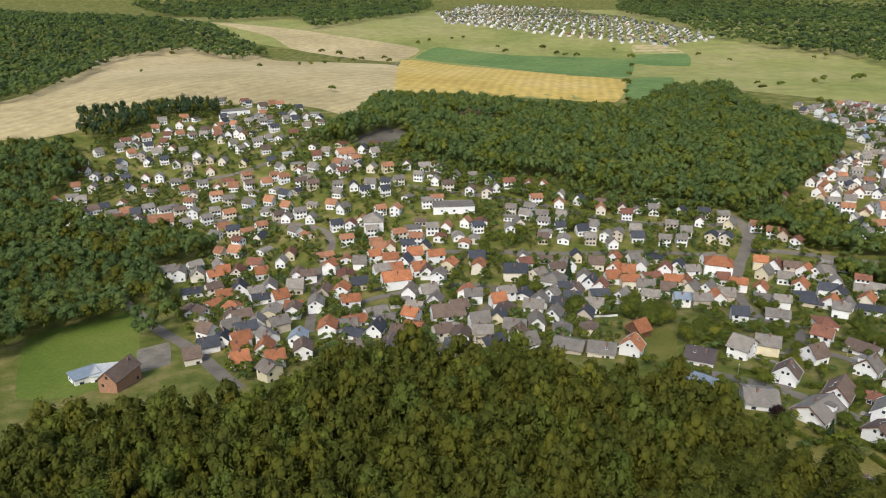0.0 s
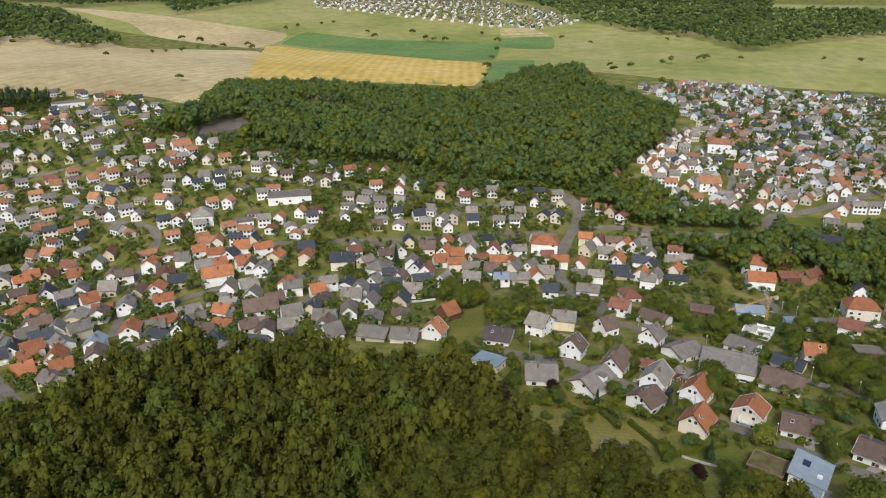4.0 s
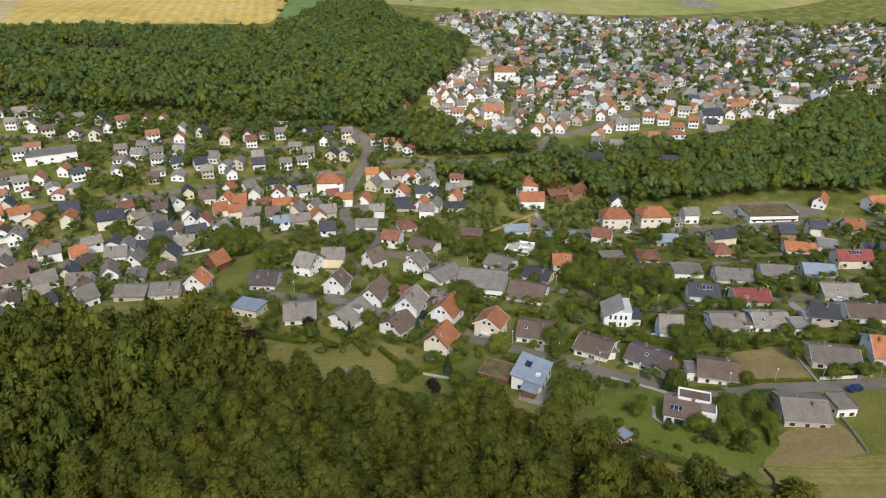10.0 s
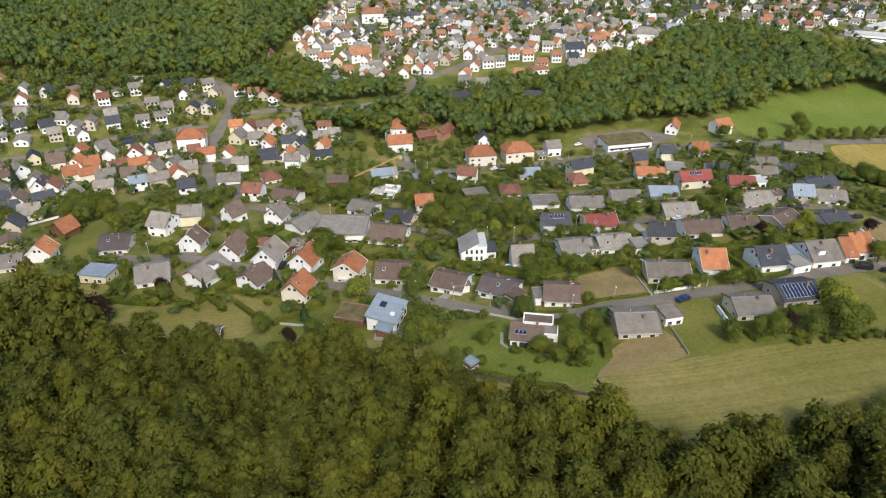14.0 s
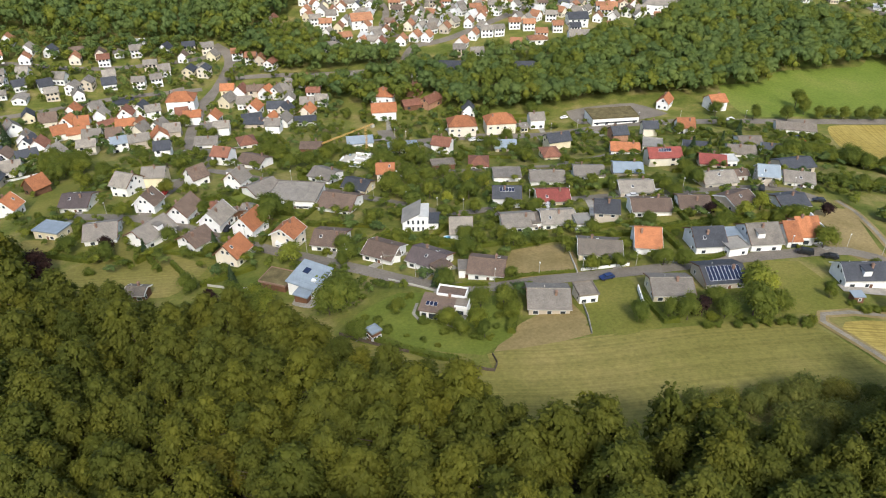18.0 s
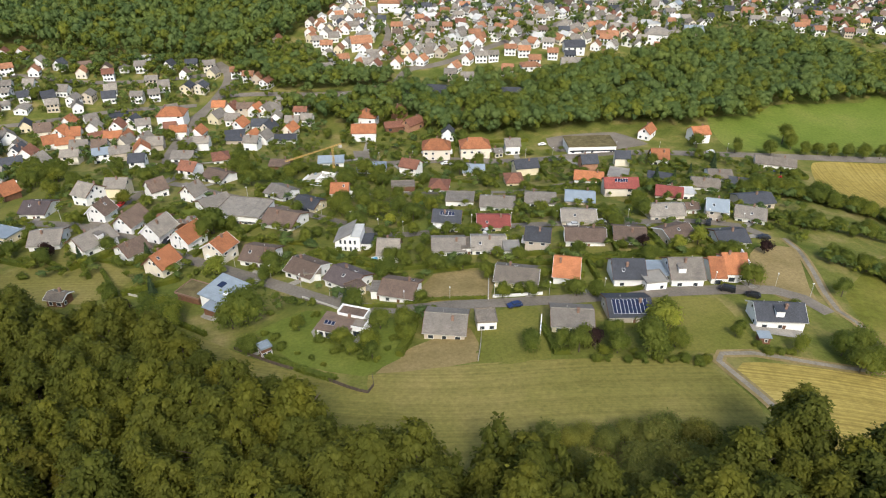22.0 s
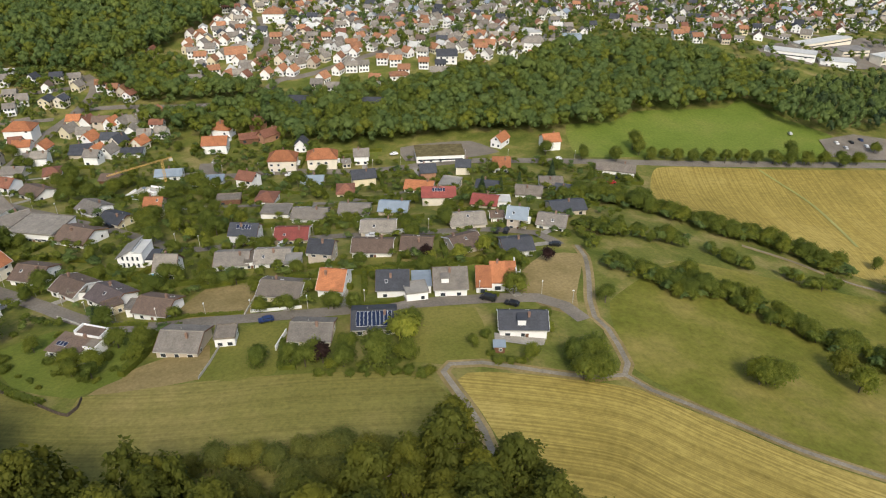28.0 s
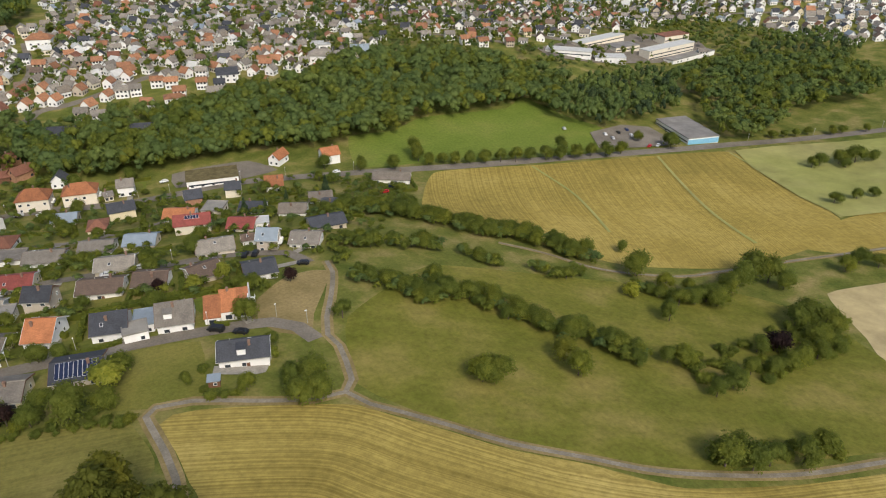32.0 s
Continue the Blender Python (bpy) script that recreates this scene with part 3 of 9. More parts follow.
LANE['town_road'] = (7, [(291.6, 370.6), (305.8, 386.0), (322.2, 383.4), (344.3, 386.7), (396.9, 406.2), (477.0, 447.7), (553.4, 490.4)])
LANE['town_street'] = (6, [(629.8, 594.9), (527.0, 446.4), (501.7, 393.6), (480.1, 353.5), (460.9, 337.1)])
LANE['town_lane'] = (5, [(328.2, 533.8), (317.3, 462.3), (301.8, 431.0), (301.9, 411.6), (313.4, 395.7)])
LANE['garden_street'] = (5, [(146.3, 253.7), (154.9, 243.9), (163.5, 231.9), (172.8, 221.7), (181.8, 211.4), (189.4, 201.8), (196.7, 193.0), (205.3, 180.9), (213.1, 168.3), (222.0, 161.4), (234.5, 159.6), (246.8, 156.7), (260.5, 151.3), (275.7, 144.6), (288.6, 138.2), (299.6, 132.7), (313.9, 128.6), (326.5, 122.0), (334.8, 116.5), (337.0, 104.5)])
LANE['bungalow_street'] = (4, [(232.4, 214.8), (246.9, 211.6), (266.1, 205.8), (283.0, 194.8), (304.6, 193.5), (318.7, 195.4)])
LANE['village_street'] = (6, [(163.1, 372.1), (190.6, 416.6), (196.9, 441.2), (191.5, 460.7)])
LANE['church_street'] = (5, [(-61, 290), (-68.7, 358.8), (-68.2, 410.7), (-81.2, 431.9), (-114.2, 449.5), (-136.2, 460.6), (-178.1, 472.9), (-253.4, 472.1)])
LANE['mill_street'] = (5, [(9.4, 267.5), (17.2, 298.1), (28.0, 336.4), (5.2, 344.6), (-24.7, 335.2), (-45.8, 324.3)])
LANE['west_road'] = (6, [(-182, 361), (-160, 335), (-132.4, 302.7), (-110.5, 279.0), (-76, 230)])
LANE['hill_street'] = (5, [(-214.0, 530.8), (-166.9, 533.0), (-139.0, 547.6), (-122.1, 573.5), (-115.2, 601.6)])
LANE['field_road'] = (4, [(-54.9, 740.5), (-76, 1173), (-67, 1264), (-41, 1355)])
LANE['upper_street'] = (5, [(-25.6, 485.9), (6.2, 475.8), (44.9, 470.0), (82.0, 458.4), (117.3, 447.0), (171.9, 442.8), (195.8, 445.8)])
LANE['lower_street'] = (5, [(-27.4, 389.0), (25.0, 390.0), (72.0, 393.9), (123.8, 403.1), (169.9, 397.4)])
LANE['gravel_track'] = (3.2, [(260.9, 12.7), (262.3, 18.3), (263.9, 25.3), (264.8, 34.5), (265.0, 43.5), (265.2, 49.1), (268.2, 51.4), (276.2, 49.0), (288.0, 41.1), (300.3, 34.1), (308.9, 32.7), (313.2, 36.7), (316.3, 44.7), (318.7, 52.4), (318.8, 59.0), (323.4, 67.7), (332.0, 80.0), (340.4, 93.9), (343.0, 102.6)])
LANE['field_track'] = (3, [(309.2, 32.3), (311.6, 25.3), (316.0, 19.5), (324.3, 7.8), (331.8, -3.6), (345.0, -17.8), (357.9, -31.2), (383.6, -47.5), (411.6, -58.7), (444.0, -71.9)])
LANE['valley_track'] = (2.6, [(416.0, 93.1), (427.4, 78.9), (439.7, 58.2), (466.0, 39.9), (485.1, 34.4), (522.3, 22.5), (567.5, 3.6)])
LANE['tractor_line'] = (1.6, [(510.4, 169.3), (501.1, 132.3), (489.8, 108.3), (475.5, 84.1)])
LANE['tractor_line_b'] = (1.8, [(590, 143), (545.2, 80.1), (526.1, 41.8)])
LANE['tractor_line_c'] = (1.6, [(635, 123), (609.6, 70.2), (587.6, 32.5)])
WOOD['mid'] = [(-110.1, 575.5), (-71.6, 631.4), (-69.8, 692.6), (-37.0, 738.5), (45, 756), (104, 749), (183.9, 736.6), (282, 869), (340, 860), (318.6, 738.8), (357.1, 621.4), (297.6, 532.7), (240.1, 472.6), (206.4, 457.3), (179.4, 466.7), (144.2, 481.4), (118.1, 485.1), (72.0, 503.5), (40.0, 504.6), (-1.9, 520.1), (-29.8, 539.9), (-24.8, 575.2), (-44.7, 595.7), (-74.5, 566.1)]
WOOD['left'] = [(-388, 570), (-319.8, 600.6), (-281.5, 546.1), (-289.6, 492.4), (-243.5, 453.1), (-194.3, 442.6), (-133.4, 410.4), (-161.6, 393.1), (-170.6, 390.2), (-137, 326), (-120.5, 296.9), (-133.5, 280.8), (-154, 324), (-189, 295), (-195, 258)]
WOOD['conifer'] = [(-346, 668), (-292, 694), (-218.8, 704.3), (-207.6, 675.8), (-261.7, 667.4), (-287.7, 615.4), (-314.8, 609.6)]
WOOD['hill_left'] = [(-1333, 2099), (-510, 1621), (-297, 1272), (-332, 1181), (-454, 1301), (-535, 1187), (-444, 782), (-473, 709)]
WOOD['ravine'] = [(198.2, 433.9), (229, 454), (236.9, 421.3), (252.0, 401.3), (288.5, 380.3), (286, 362), (241.7, 378.0), (211.5, 394.8)]
WOOD['ravine_low'] = [(204.1, 374.6), (236.5, 364.8), (277.5, 347.2), (335.1, 324.4), (375.7, 328.6), (402.5, 330.3), (434.9, 333.1), (370.4, 267.0), (348.6, 269.5), (320.2, 281.6), (288.4, 293.9), (283.8, 305.4), (246.1, 322.4), (230.2, 351.4)]
WOOD['ravine_east'] = [(366.1, 316.5), (436.9, 326.5), (508.1, 357.6), (568.9, 339.4), (627.7, 298.2), (625.7, 257.5), (582.4, 208.6), (580.4, 250.4), (535.6, 246.3), (490.3, 252.5), (462.0, 240.5), (433.8, 251.0), (419.3, 251.3), (384.2, 265.9), (352.7, 288.9)]
WOOD['ravine_foot'] = [(275.6, 307.5), (314.0, 281.5), (345.0, 270.5), (375.8, 267.0), (402.3, 254.6), (430.4, 243.2), (446.6, 269.0), (398.6, 280.3), (355.1, 303.7), (297.2, 332.4)]
WOOD['brook'] = [(621.9, 253.4), (671.0, 251.8), (726.2, 229.3), (662.1, 182.2), (590.3, 191.2), (582.4, 208.6)]
WOOD['brook_east'] = [(743.8, 242.1), (831.5, 229.4), (886, 193), (862, 132), (820, 113), (736.4, 140.8), (668.6, 117.9), (643.2, 142.7), (682.3, 177.3)]
WOOD['slope_top'] = [(79, 739), (225.6, 687.1), (293.4, 620.7), (285.3, 524.8), (254.6, 471.3), (226.8, 464.3), (181.6, 456.5), (144.2, 480.4), (102.0, 485.7), (65.0, 488.2)]
WOOD['hedge_upper'] = [(373.1, 156.2), (399.4, 147.8), (411.2, 126.1), (441.2, 104.0), (441.1, 66.1), (424.5, 64.1), (400.8, 87.0), (368.1, 108.6), (344.9, 106.1)]
WOOD['hedge_lower'] = [(345.4, 84.7), (362.2, 75.8), (359.3, 61.3), (347.0, 66.5)]
WOOD['hedge_lower_b'] = [(371.5, 71.5), (382.8, 50.4), (405.8, 22.7), (395.1, 10.1), (378.5, 16.7), (374.1, 41.7), (365.8, 60.8)]
WOOD['hedge_east'] = [(463.0, 66.9), (472.6, 56.2), (510.1, 41.8), (519.2, 29.0), (507.5, 10.7), (479.8, 26.4), (430.9, 27.5), (434.4, 40.7)]
WOOD['scrub_east'] = [(405.8, 1.0), (435.5, -3.0), (473.9, -6.4), (487.4, -16.2), (461.6, -27.6), (437.6, -24.3), (399.5, -17.1)]
WOOD['scrub_low'] = [(373.2, -31.0), (385.5, -36.1), (411.5, -48.4), (404.1, -51.5), (386.0, -44.4), (368.8, -35.2)]
WOOD['school_grove'] = [(780.9, 240.7), (829.0, 244.2), (916.5, 252.8), (959, 232), (931, 181), (871, 166), (804.2, 177.7), (750.1, 198.3)]
WOOD['town_edge'] = [(227.4, 477.3), (250.2, 454.9), (263.5, 419.0), (287.7, 376.8), (314.6, 350.1), (350.4, 345.0), (368.5, 335.8), (357.4, 313.9), (306.3, 328.8), (282.5, 360.9), (246.8, 413.8), (218.7, 439.2)]
WOOD['hill_back'] = [(-1070, 2444), (-48, 2656), (-34, 2358), (-134, 1881), (-271, 1590), (-373, 1869), (-522, 1703)]
WOOD['hill_right'] = [(518, 2243), (613, 2588), (1447, 2255), (898, 1376), (799, 1333), (616, 1241), (538, 1419), (512, 1621)]
WOOD['copse_far'] = [(599, 1336), (900, 1451), (1182, 1322), (1036, 1109), (842, 1105), (664, 1031), (653, 1205)]
TOWN['town_north'] = [(368.7, 756.1), (451.8, 785.5), (544.4, 754.0), (662.3, 738.2), (752.3, 708.3), (824.3, 675.4), (562.9, 430.3), (518.0, 454.9), (457.4, 487.9), (394.6, 518.6), (402.3, 578.4), (357.5, 588.6), (370.9, 669.4)]
TOWN['town_east'] = [(619.6, 687.0), (932, 649), (1197, 288), (1130, 215), (970, 147), (938, 199), (927.3, 288.8), (908.3, 341.3), (822.2, 347.3), (650.2, 330.6), (634.9, 414.8), (561.9, 526.5)]
TOWN['town_far'] = [(-24, 2282), (123, 2478), (382, 2348), (477, 1717), (540, 1455), (435, 1365), (298, 1466), (143, 1623), (8, 1754)]
TOWN['town_mid'] = [(656.4, 558.0), (743.5, 498.6), (856.5, 399.7), (725.0, 322.0), (653.6, 354.1), (588.6, 383.6), (596.9, 421.8), (572.5, 465.9)]
COVER = dict(
    pasture=("pasture", "bright green pasture beside the wood"), stubble_far_left=("straw", "pale harvested stubble field on the rise"),
    stubble_far_top=("straw", "pale straw-coloured stubble field"), crop_green=("crop", "long field of dark green crop"),
    stubble_yellow=("gold", "golden harvested grain field"), meadow_pale=("pale", "pale green hay meadow"),
    crop_green_small=("crop", "small green crop field"), crop_green_strip=("crop", "narrow green crop strip"), dry_strip=("straw", "narrow straw-coloured strip"),
    meadow_lens=("pasture", "fresh green meadow between wood and road"), stubble_valley=("stubble_b", "large golden stubble field below the road"),
    stubble_valley_east=("stubble_b", "golden stubble field beyond the track"), meadow_east=("pale", "pale green roadside meadow"),
    stubble_near=("stubble", "golden stubble field with curved harvest rows"), meadow_near=("meadow", "mown olive meadow beside the forest"),
    dry_plot=("dry", "dry grass building plot inside the turning loop"), fallow_plot=("dry", "brown fallow garden plot"),
    lawn_plot=("lawn", "mown lawn plot by the street"), dry_lawn=("dry", "dry lawn behind the bungalow"), garden_lawn=("lush", "lush green garden lawn"),
    pasture_strip=("lawn", "strip of grass between gardens"), dry_garden=("meadow", "dry garden meadow at the forest edge"),
    bare_lot=("bare", "dark bare gravel lot beside the wood"), verge_plot=("lawn", "empty green building plot"),
    dry_field_east=("straw", "pale dry field"), scrub_meadow=("scrub", "rough grazed meadow with dry streaks"),
    parking_lot=("gravel", "pale gravel car park"), sand_pit=("gravel", "pale sandy building ground"), shop_yard=("asphalt", "grey asphalt yard of the shop"),
    school_yard=("asphalt", "grey asphalt school yard"), depot_yard=("asphalt", "grey asphalt forecourt"))
field("far_meadow", [(210, 835), (330, 900), (450, 800), (700, 760), (1000, 780), (1700, 900), (1900, 1800), (600, 2300), (-600, 2300), (-700, 1700), (-60, 1200), (0, 850)],
      "pale", 0.3, "wide pale green hay meadows", "meadow", 40.0)
ROWS_ALONG = dict(stubble_valley=[(653.1, 239.4), (590, 143), (545.2, 80.1), (526.1, 41.8), (454.0, -59.7)], stubble_valley_east=[(653.1, 239.4), (590, 143), (545.2, 80.1), (526.1, 41.8), (454.0, -59.7)], stubble_near=[(237.4, 72.5), (268.2, 53.6), (306.5, 30.4), (321.5, 8.4), (339.8, -17.1), (362.3, -37.3), (392.6, -51.6), (451.8, -76.0)], meadow_near=[(120.2, 135.5), (189.7, 84.5), (236.5, 65.7), (296.6, 44.4)],
                  dry_garden=[(79.7, 186.1), (139.4, 163.6)])
for i, (name, (mat, label)) in enumerate(COVER.items()):
    far_off = min(math.hypot(*p) for p in AREA[name]) > 550
    field(name, AREA[name], mat, (0.4 if far_off else 0.03) + 0.0025 * i, label, "field", 30.0 if far_off else 7.0 if name not in ROWS_ALONG else 3.5, ROWS_ALONG.get(name))
for i, (name, (width, pts)) in enumerate(LANE.items()):
    soft_way = "track" in name
    if soft_way or "loop" in name or "field" in name:
        lane("verge", width * 1.15, pts, "dry", 0.11 + 0.004 * i, "dry grass verge beside the track")
    lane(name, width * (0.5 if soft_way else 1.0), pts, "pale" if "tractor" in name else "gravel" if soft_way else "asphalt", 0.17 + 0.005 * i,
         "pale green unmown line across the stubble" if "tractor" in name else "pale gravel farm track" if soft_way else "worn grey asphalt village road")

# ---- houses ----
FORM = dict(b=(3.0, 22), h=(3.0, 25), s=(4.1, 43), d=(5.3, 33), t=(6.4, 36), T=(7.5, 32), f=(3.3, 0), F=(4.2, 0), D=(5.5, 32), A=(6.5, 42), G=(8.0, 0), w=(3.6, 31))
HIPPED = "htT"
ROOF_WORD = dict(g="grey-tiled", m="weathered grey-brown", k="anthracite", b="brown-tiled", p="plum-brown", o="orange-tiled", q="haze-paled orange-tiled", n="russet-tiled", r="red-tiled",
                 l="blue-grey metal", w="white flat", v="planted", c="grey felt")
FORM_WORD = dict(b="bungalow", h="hipped bungalow", s="steep-gabled house", d="two-storey house", t="apartment house", T="large apartment house", f="flat-roofed building",
                 F="long flat-roofed building", D="long two-storey building", A="three-storey brick school building", G="flat-roofed school block", w="wide-gabled house")
KEPT = {}


def box(x0, x1, y0, y1, z0, z1, o=0):
    v = [(x, y, z) for z in (z0, z1) for y in (y0, y1) for x in (x0, x1)]
    f = [(0, 2, 3, 1), (4, 5, 7, 6), (0, 1, 5, 4), (2, 6, 7, 3), (0, 4, 6, 2), (1, 3, 7, 5)]
    return v, [tuple(o + i for i in q) for q in f]


def boxes(*dims):
    v, f = [], []
    for d in dims:
        a, b = box(*d, o=len(v))
        v += a
        f += b
    return v, f


def ring(w, h, t, y0, y1):
    """A rectangular surround in one piece, from depth y0 to y1."""
    v = [(x * k, y, z * q) for y in (y0, y1) for (k, q) in ((w / 2, h / 2), (w / 2 - t, h / 2 - t)) for x, z in ((-1, -1), (1, -1), (1, 1), (-1, 1))]
    f = []
    for i in range(4):
        n = (i + 1) % 4
        f += [(i, n, 4 + n, 4 + i), (8 + n, 8 + i, 12 + i, 12 + n), (n, i, 8 + i, 8 + n), (4 + i, 4 + n, 12 + n, 12 + i)]
    return v, f


def window_mesh(w, h):
    """A casement: white surround, the glass set back. It faces -y."""
    key = ("window", round(w, 1), round(h, 1))
    if key not in KEPT:
        KEPT[key] = mesh_of("window", *ring(w, h, 0.1, -0.08, 0.02), ["trim"])
        KEPT[key + ("pane",)] = mesh_of("pane", *boxes((-w / 2 + 0.1, w / 2 - 0.1, -0.035, 0.01, -h / 2 + 0.1, h / 2 - 0.1)), ["glass"])
        KEPT[key + ("far",)] = mesh_of("window", *boxes((-w / 2, w / 2, -0.04, 0.02, -h / 2, h / 2)), ["glass"])
    return KEPT[key], KEPT[key + ("pane",)], KEPT[key + ("far",)]


def gable_walls(L, W, eave, rise, mat, base=2.6):
    a, b = L / 2, W / 2
    prof = [(-b, -base), (b, -base), (b, eave), (0, eave + rise), (-b, eave)]
    v = [(s * a, y, z) for s in (-1, 1) for y, z in prof]
    f = [(4, 3, 2, 1, 0), (5, 6, 7, 8, 9)] + [(i, (i + 1) % 5, (i + 1) % 5 + 5, i + 5) for i in (0, 1, 4)]
    return mesh_of("wall", v, f, [mat])


def gable_roof(L, W, eave, rise, mat, over=0.55, thick=0.24):
    a, b = L / 2 + over, W / 2
    tan = rise / b
    d = over * tan
    prof = [(-b - over, eave - d), (0, eave + rise), (b + over, eave - d), (b + over, eave - d + thick), (0, eave + rise + thick * 1.1), (-b - over, eave - d + thick)]
    v = [(s * a, y, z + 0.02) for s in (-1, 1) for y, z in prof]
    f = [(0, 1, 4, 5), (1, 2, 3, 4), (11, 10, 7, 6), (10, 9, 8, 7)] + [(i, i + 6, (i + 1) % 6 + 6, (i + 1) % 6) for i in range(6)]
    return mesh_of("roof", v, f, [mat])


def hip_roof(L, W, eave, rise, mat, over=0.55):
    a, b, r = L / 2 + over, W / 2 + over, max(L / 2 - W / 2 * 0.75, 0.6)
    z0, z1 = eave - 0.15, eave + 0.1
    v = [(-a, -b, z0), (a, -b, z0), (a, b, z0), (-a, b, z0), (-a, -b, z1), (a, -b, z1), (a, b, z1), (-a, b, z1), (-r, 0, eave + rise), (r, 0, eave + rise)]
    f = [(3, 2, 1, 0), (0, 1, 5, 4), (1, 2, 6, 5), (2, 3, 7, 6), (3, 0, 4, 7), (4, 5, 9, 8), (6, 7, 8, 9), (5, 6, 9), (7, 4, 8)]
    return mesh_of("roof", v, f, [mat])


def flat_roof(L, W, eave, mat, over=0.3):
    a, b = L / 2 + over, W / 2 + over
    v, f = boxes((-a, a, -b, b, eave, eave + 0.22), (-a, a, -b, -b + 0.25, eave + 0.22, eave + 0.5), (-a, a, b - 0.25, b, eave + 0.22, eave + 0.5),
                 (-a, -a + 0.25, -b + 0.25, b - 0.25, eave + 0.22, eave + 0.5), (a - 0.25, a, -b + 0.25, b - 0.25, eave + 0.22, eave + 0.5))
    return mesh_of("roof", v, f, [mat])


def shared(key, build):
    if key not in KEPT:
        KEPT[key] = build()
    return KEPT[key]


def chimney_mesh():
    v, f = boxes((-0.32, 0.32, -0.32, 0.32, -1.2, 1.0), (-0.4, 0.4, -0.4, 0.4, 1.0, 1.14), (-0.13, 0.13, -0.13, 0.13, 1.14, 1.42))
    return mesh_of("chimney", v, f, ["clay"])


def skylight_mesh():
    v, f = boxes((-0.45, 0.45, -0.6, 0.6, -0.02, 0.1), (-0.37, 0.37, -0.52, 0.52, 0.1, 0.13))
    return mesh_of("skylight", v, f, ["trim", "glass"], [0] * 6 + [1] * 6)


def door_mesh(w, h, mat):
    v, f = boxes((-w / 2, w / 2, -0.09, 0.02, 0, h), (-w / 2 + 0.12, w / 2 - 0.12, -0.12, -0.09, 0.1, h - 0.1))
    return mesh_of("door", v, f, ["trim", mat], [0] * 6 + [1] * 6)


def panel_mesh():
    v, f = boxes((-0.5, 0.5, -0.82, 0.82, 0.0, 0.06), (-0.46, 0.46, -0.78, 0.78, 0.06, 0.075))
    return mesh_of("solar_panel", v, f, ["trim", "solar"], [0] * 6 + [1] * 6)


HOMES, FAR = [], []
FAR_LINE = 385


def house(x, y, turn, L, W, form, roof, detail, wall="", solar=0, drop=0.0, label=""):
    """A house, its ridge along the turned x axis; detail 0: far off, 1: middle distance, 2: near."""
    eave, pitch = FORM[form]
    if form in "sbdw" and (detail == 0 or y > FAR_LINE):
        L, W, eave = L * 0.82, W * 0.8, eave * 0.97
    elif form in "sdw":
        L, W = L * 0.91, W * 0.91
    rise = W / 2 * math.tan(radians(pitch))
    rnd = random.Random(int(x * 7 + y * 13))
    z = min(gz(x + dx, y + dy) for dx in (-3, 3) for dy in (-3, 3)) * 0.5 + gz(x, y) * 0.5 - drop
    L -= 0.9 if pitch else 0.0
    wall = wall or ("brick" if form == "A" else rnd.choice(["white"] * (11 if detail else 20) + ["cream", "cream", "beige", "yellow"]))
    HOMES.append((x, y, max(L, W) / 2 + 1))
    name = "house" if form not in "fFAG" else ("school" if form == "A" else "building")
    text = label or "%s %s with %s walls among gardens" % (ROOF_WORD[roof], FORM_WORD[form], dict(white="white", cream="cream", beige="beige", yellow="pale yellow", brick="red brick", timber="brown timber", concrete="concrete", shop_blue="pale blue")[wall])
    at = pose(x, y, z, 0, 0, turn)
    top = flat_roof(L, W, eave, roof) if not pitch else (hip_roof if form in HIPPED else gable_roof)(L, W, eave, rise, roof)
    body = gable_walls(L, W, eave, 0.02 if (not pitch or form in HIPPED) else rise - 0.02, wall)
    if detail == 1 and y > FAR_LINE:
        detail = 0
    if detail == 0:
        # Far orange and red roofs take the tone with distance haze painted in.
        roof = "q" if roof in "or" else roof
        FAR.append((at, body, top, wall, roof, L, W, eave))
        return None
    home = new(name)
    home.matrix_basis = at
    tagged(home, text, "house", "houses of the village")
    child("wall", body, home)
    cover = child("roof", top, home, label="%s roof" % ROOF_WORD[roof])
    if pitch and form not in "h":
        cx, cy = rnd.uniform(-0.3, 0.3) * L, rnd.choice((-1, 1)) * rnd.uniform(0.05, 0.2) * W
        child("chimney", shared("chimney", chimney_mesh), home, pose(cx, cy, eave + rise * (1 - abs(cy) / (W / 2)) + 0.4))
    floors = [1.5] if eave < 4.5 else ([1.5, 4.2] if eave < 7 else [1.5, 4.2, 7.0])
    spots = []
    for side in (-1, 1):
        count = max(2, int(L / (3.4 if detail == 2 else 4.6)))
        for zf in floors:
            for i in range(count):
                spots.append(((i + 0.5) / count * L - L / 2, side * W / 2, zf, 0 if side < 0 else 180, 1.2 + 0.5 * rnd.random(), 1.3))
        ends = floors + ([eave + rise * 0.32] if pitch > 30 and form not in HIPPED else [])
        for zf in ends:
            wide = W * (0.5 if zf <= eave else 0.22)
            for k in ((-1, 1) if zf <= eave or detail == 2 else (0,)):
                spots.append((side * L / 2, k * wide * 0.5, zf, 90 if side > 0 else -90, 1.1, 1.2))
    if form in "FG" and not label:
        for zf in ([1.6, 4.4] if form == "G" else [1.9]):
            for q in (-1, 1):
                child("window_band", mesh_of("window_band", *boxes((-L / 2 + 0.8, L / 2 - 0.8, -0.04, 0.04, -0.38, 0.38)), ["glass"]), home, pose(0, q * (W / 2 + 0.03), zf), "dark band of windows")
    if detail == 1:
        spots = rnd.sample(spots, min(5, len(spots)))
    for px, py, pz, pt, w, h in spots:
        if detail == 2 and rnd.random() < 0.25:
            continue
        near, pane, far_one = window_mesh(w, h)
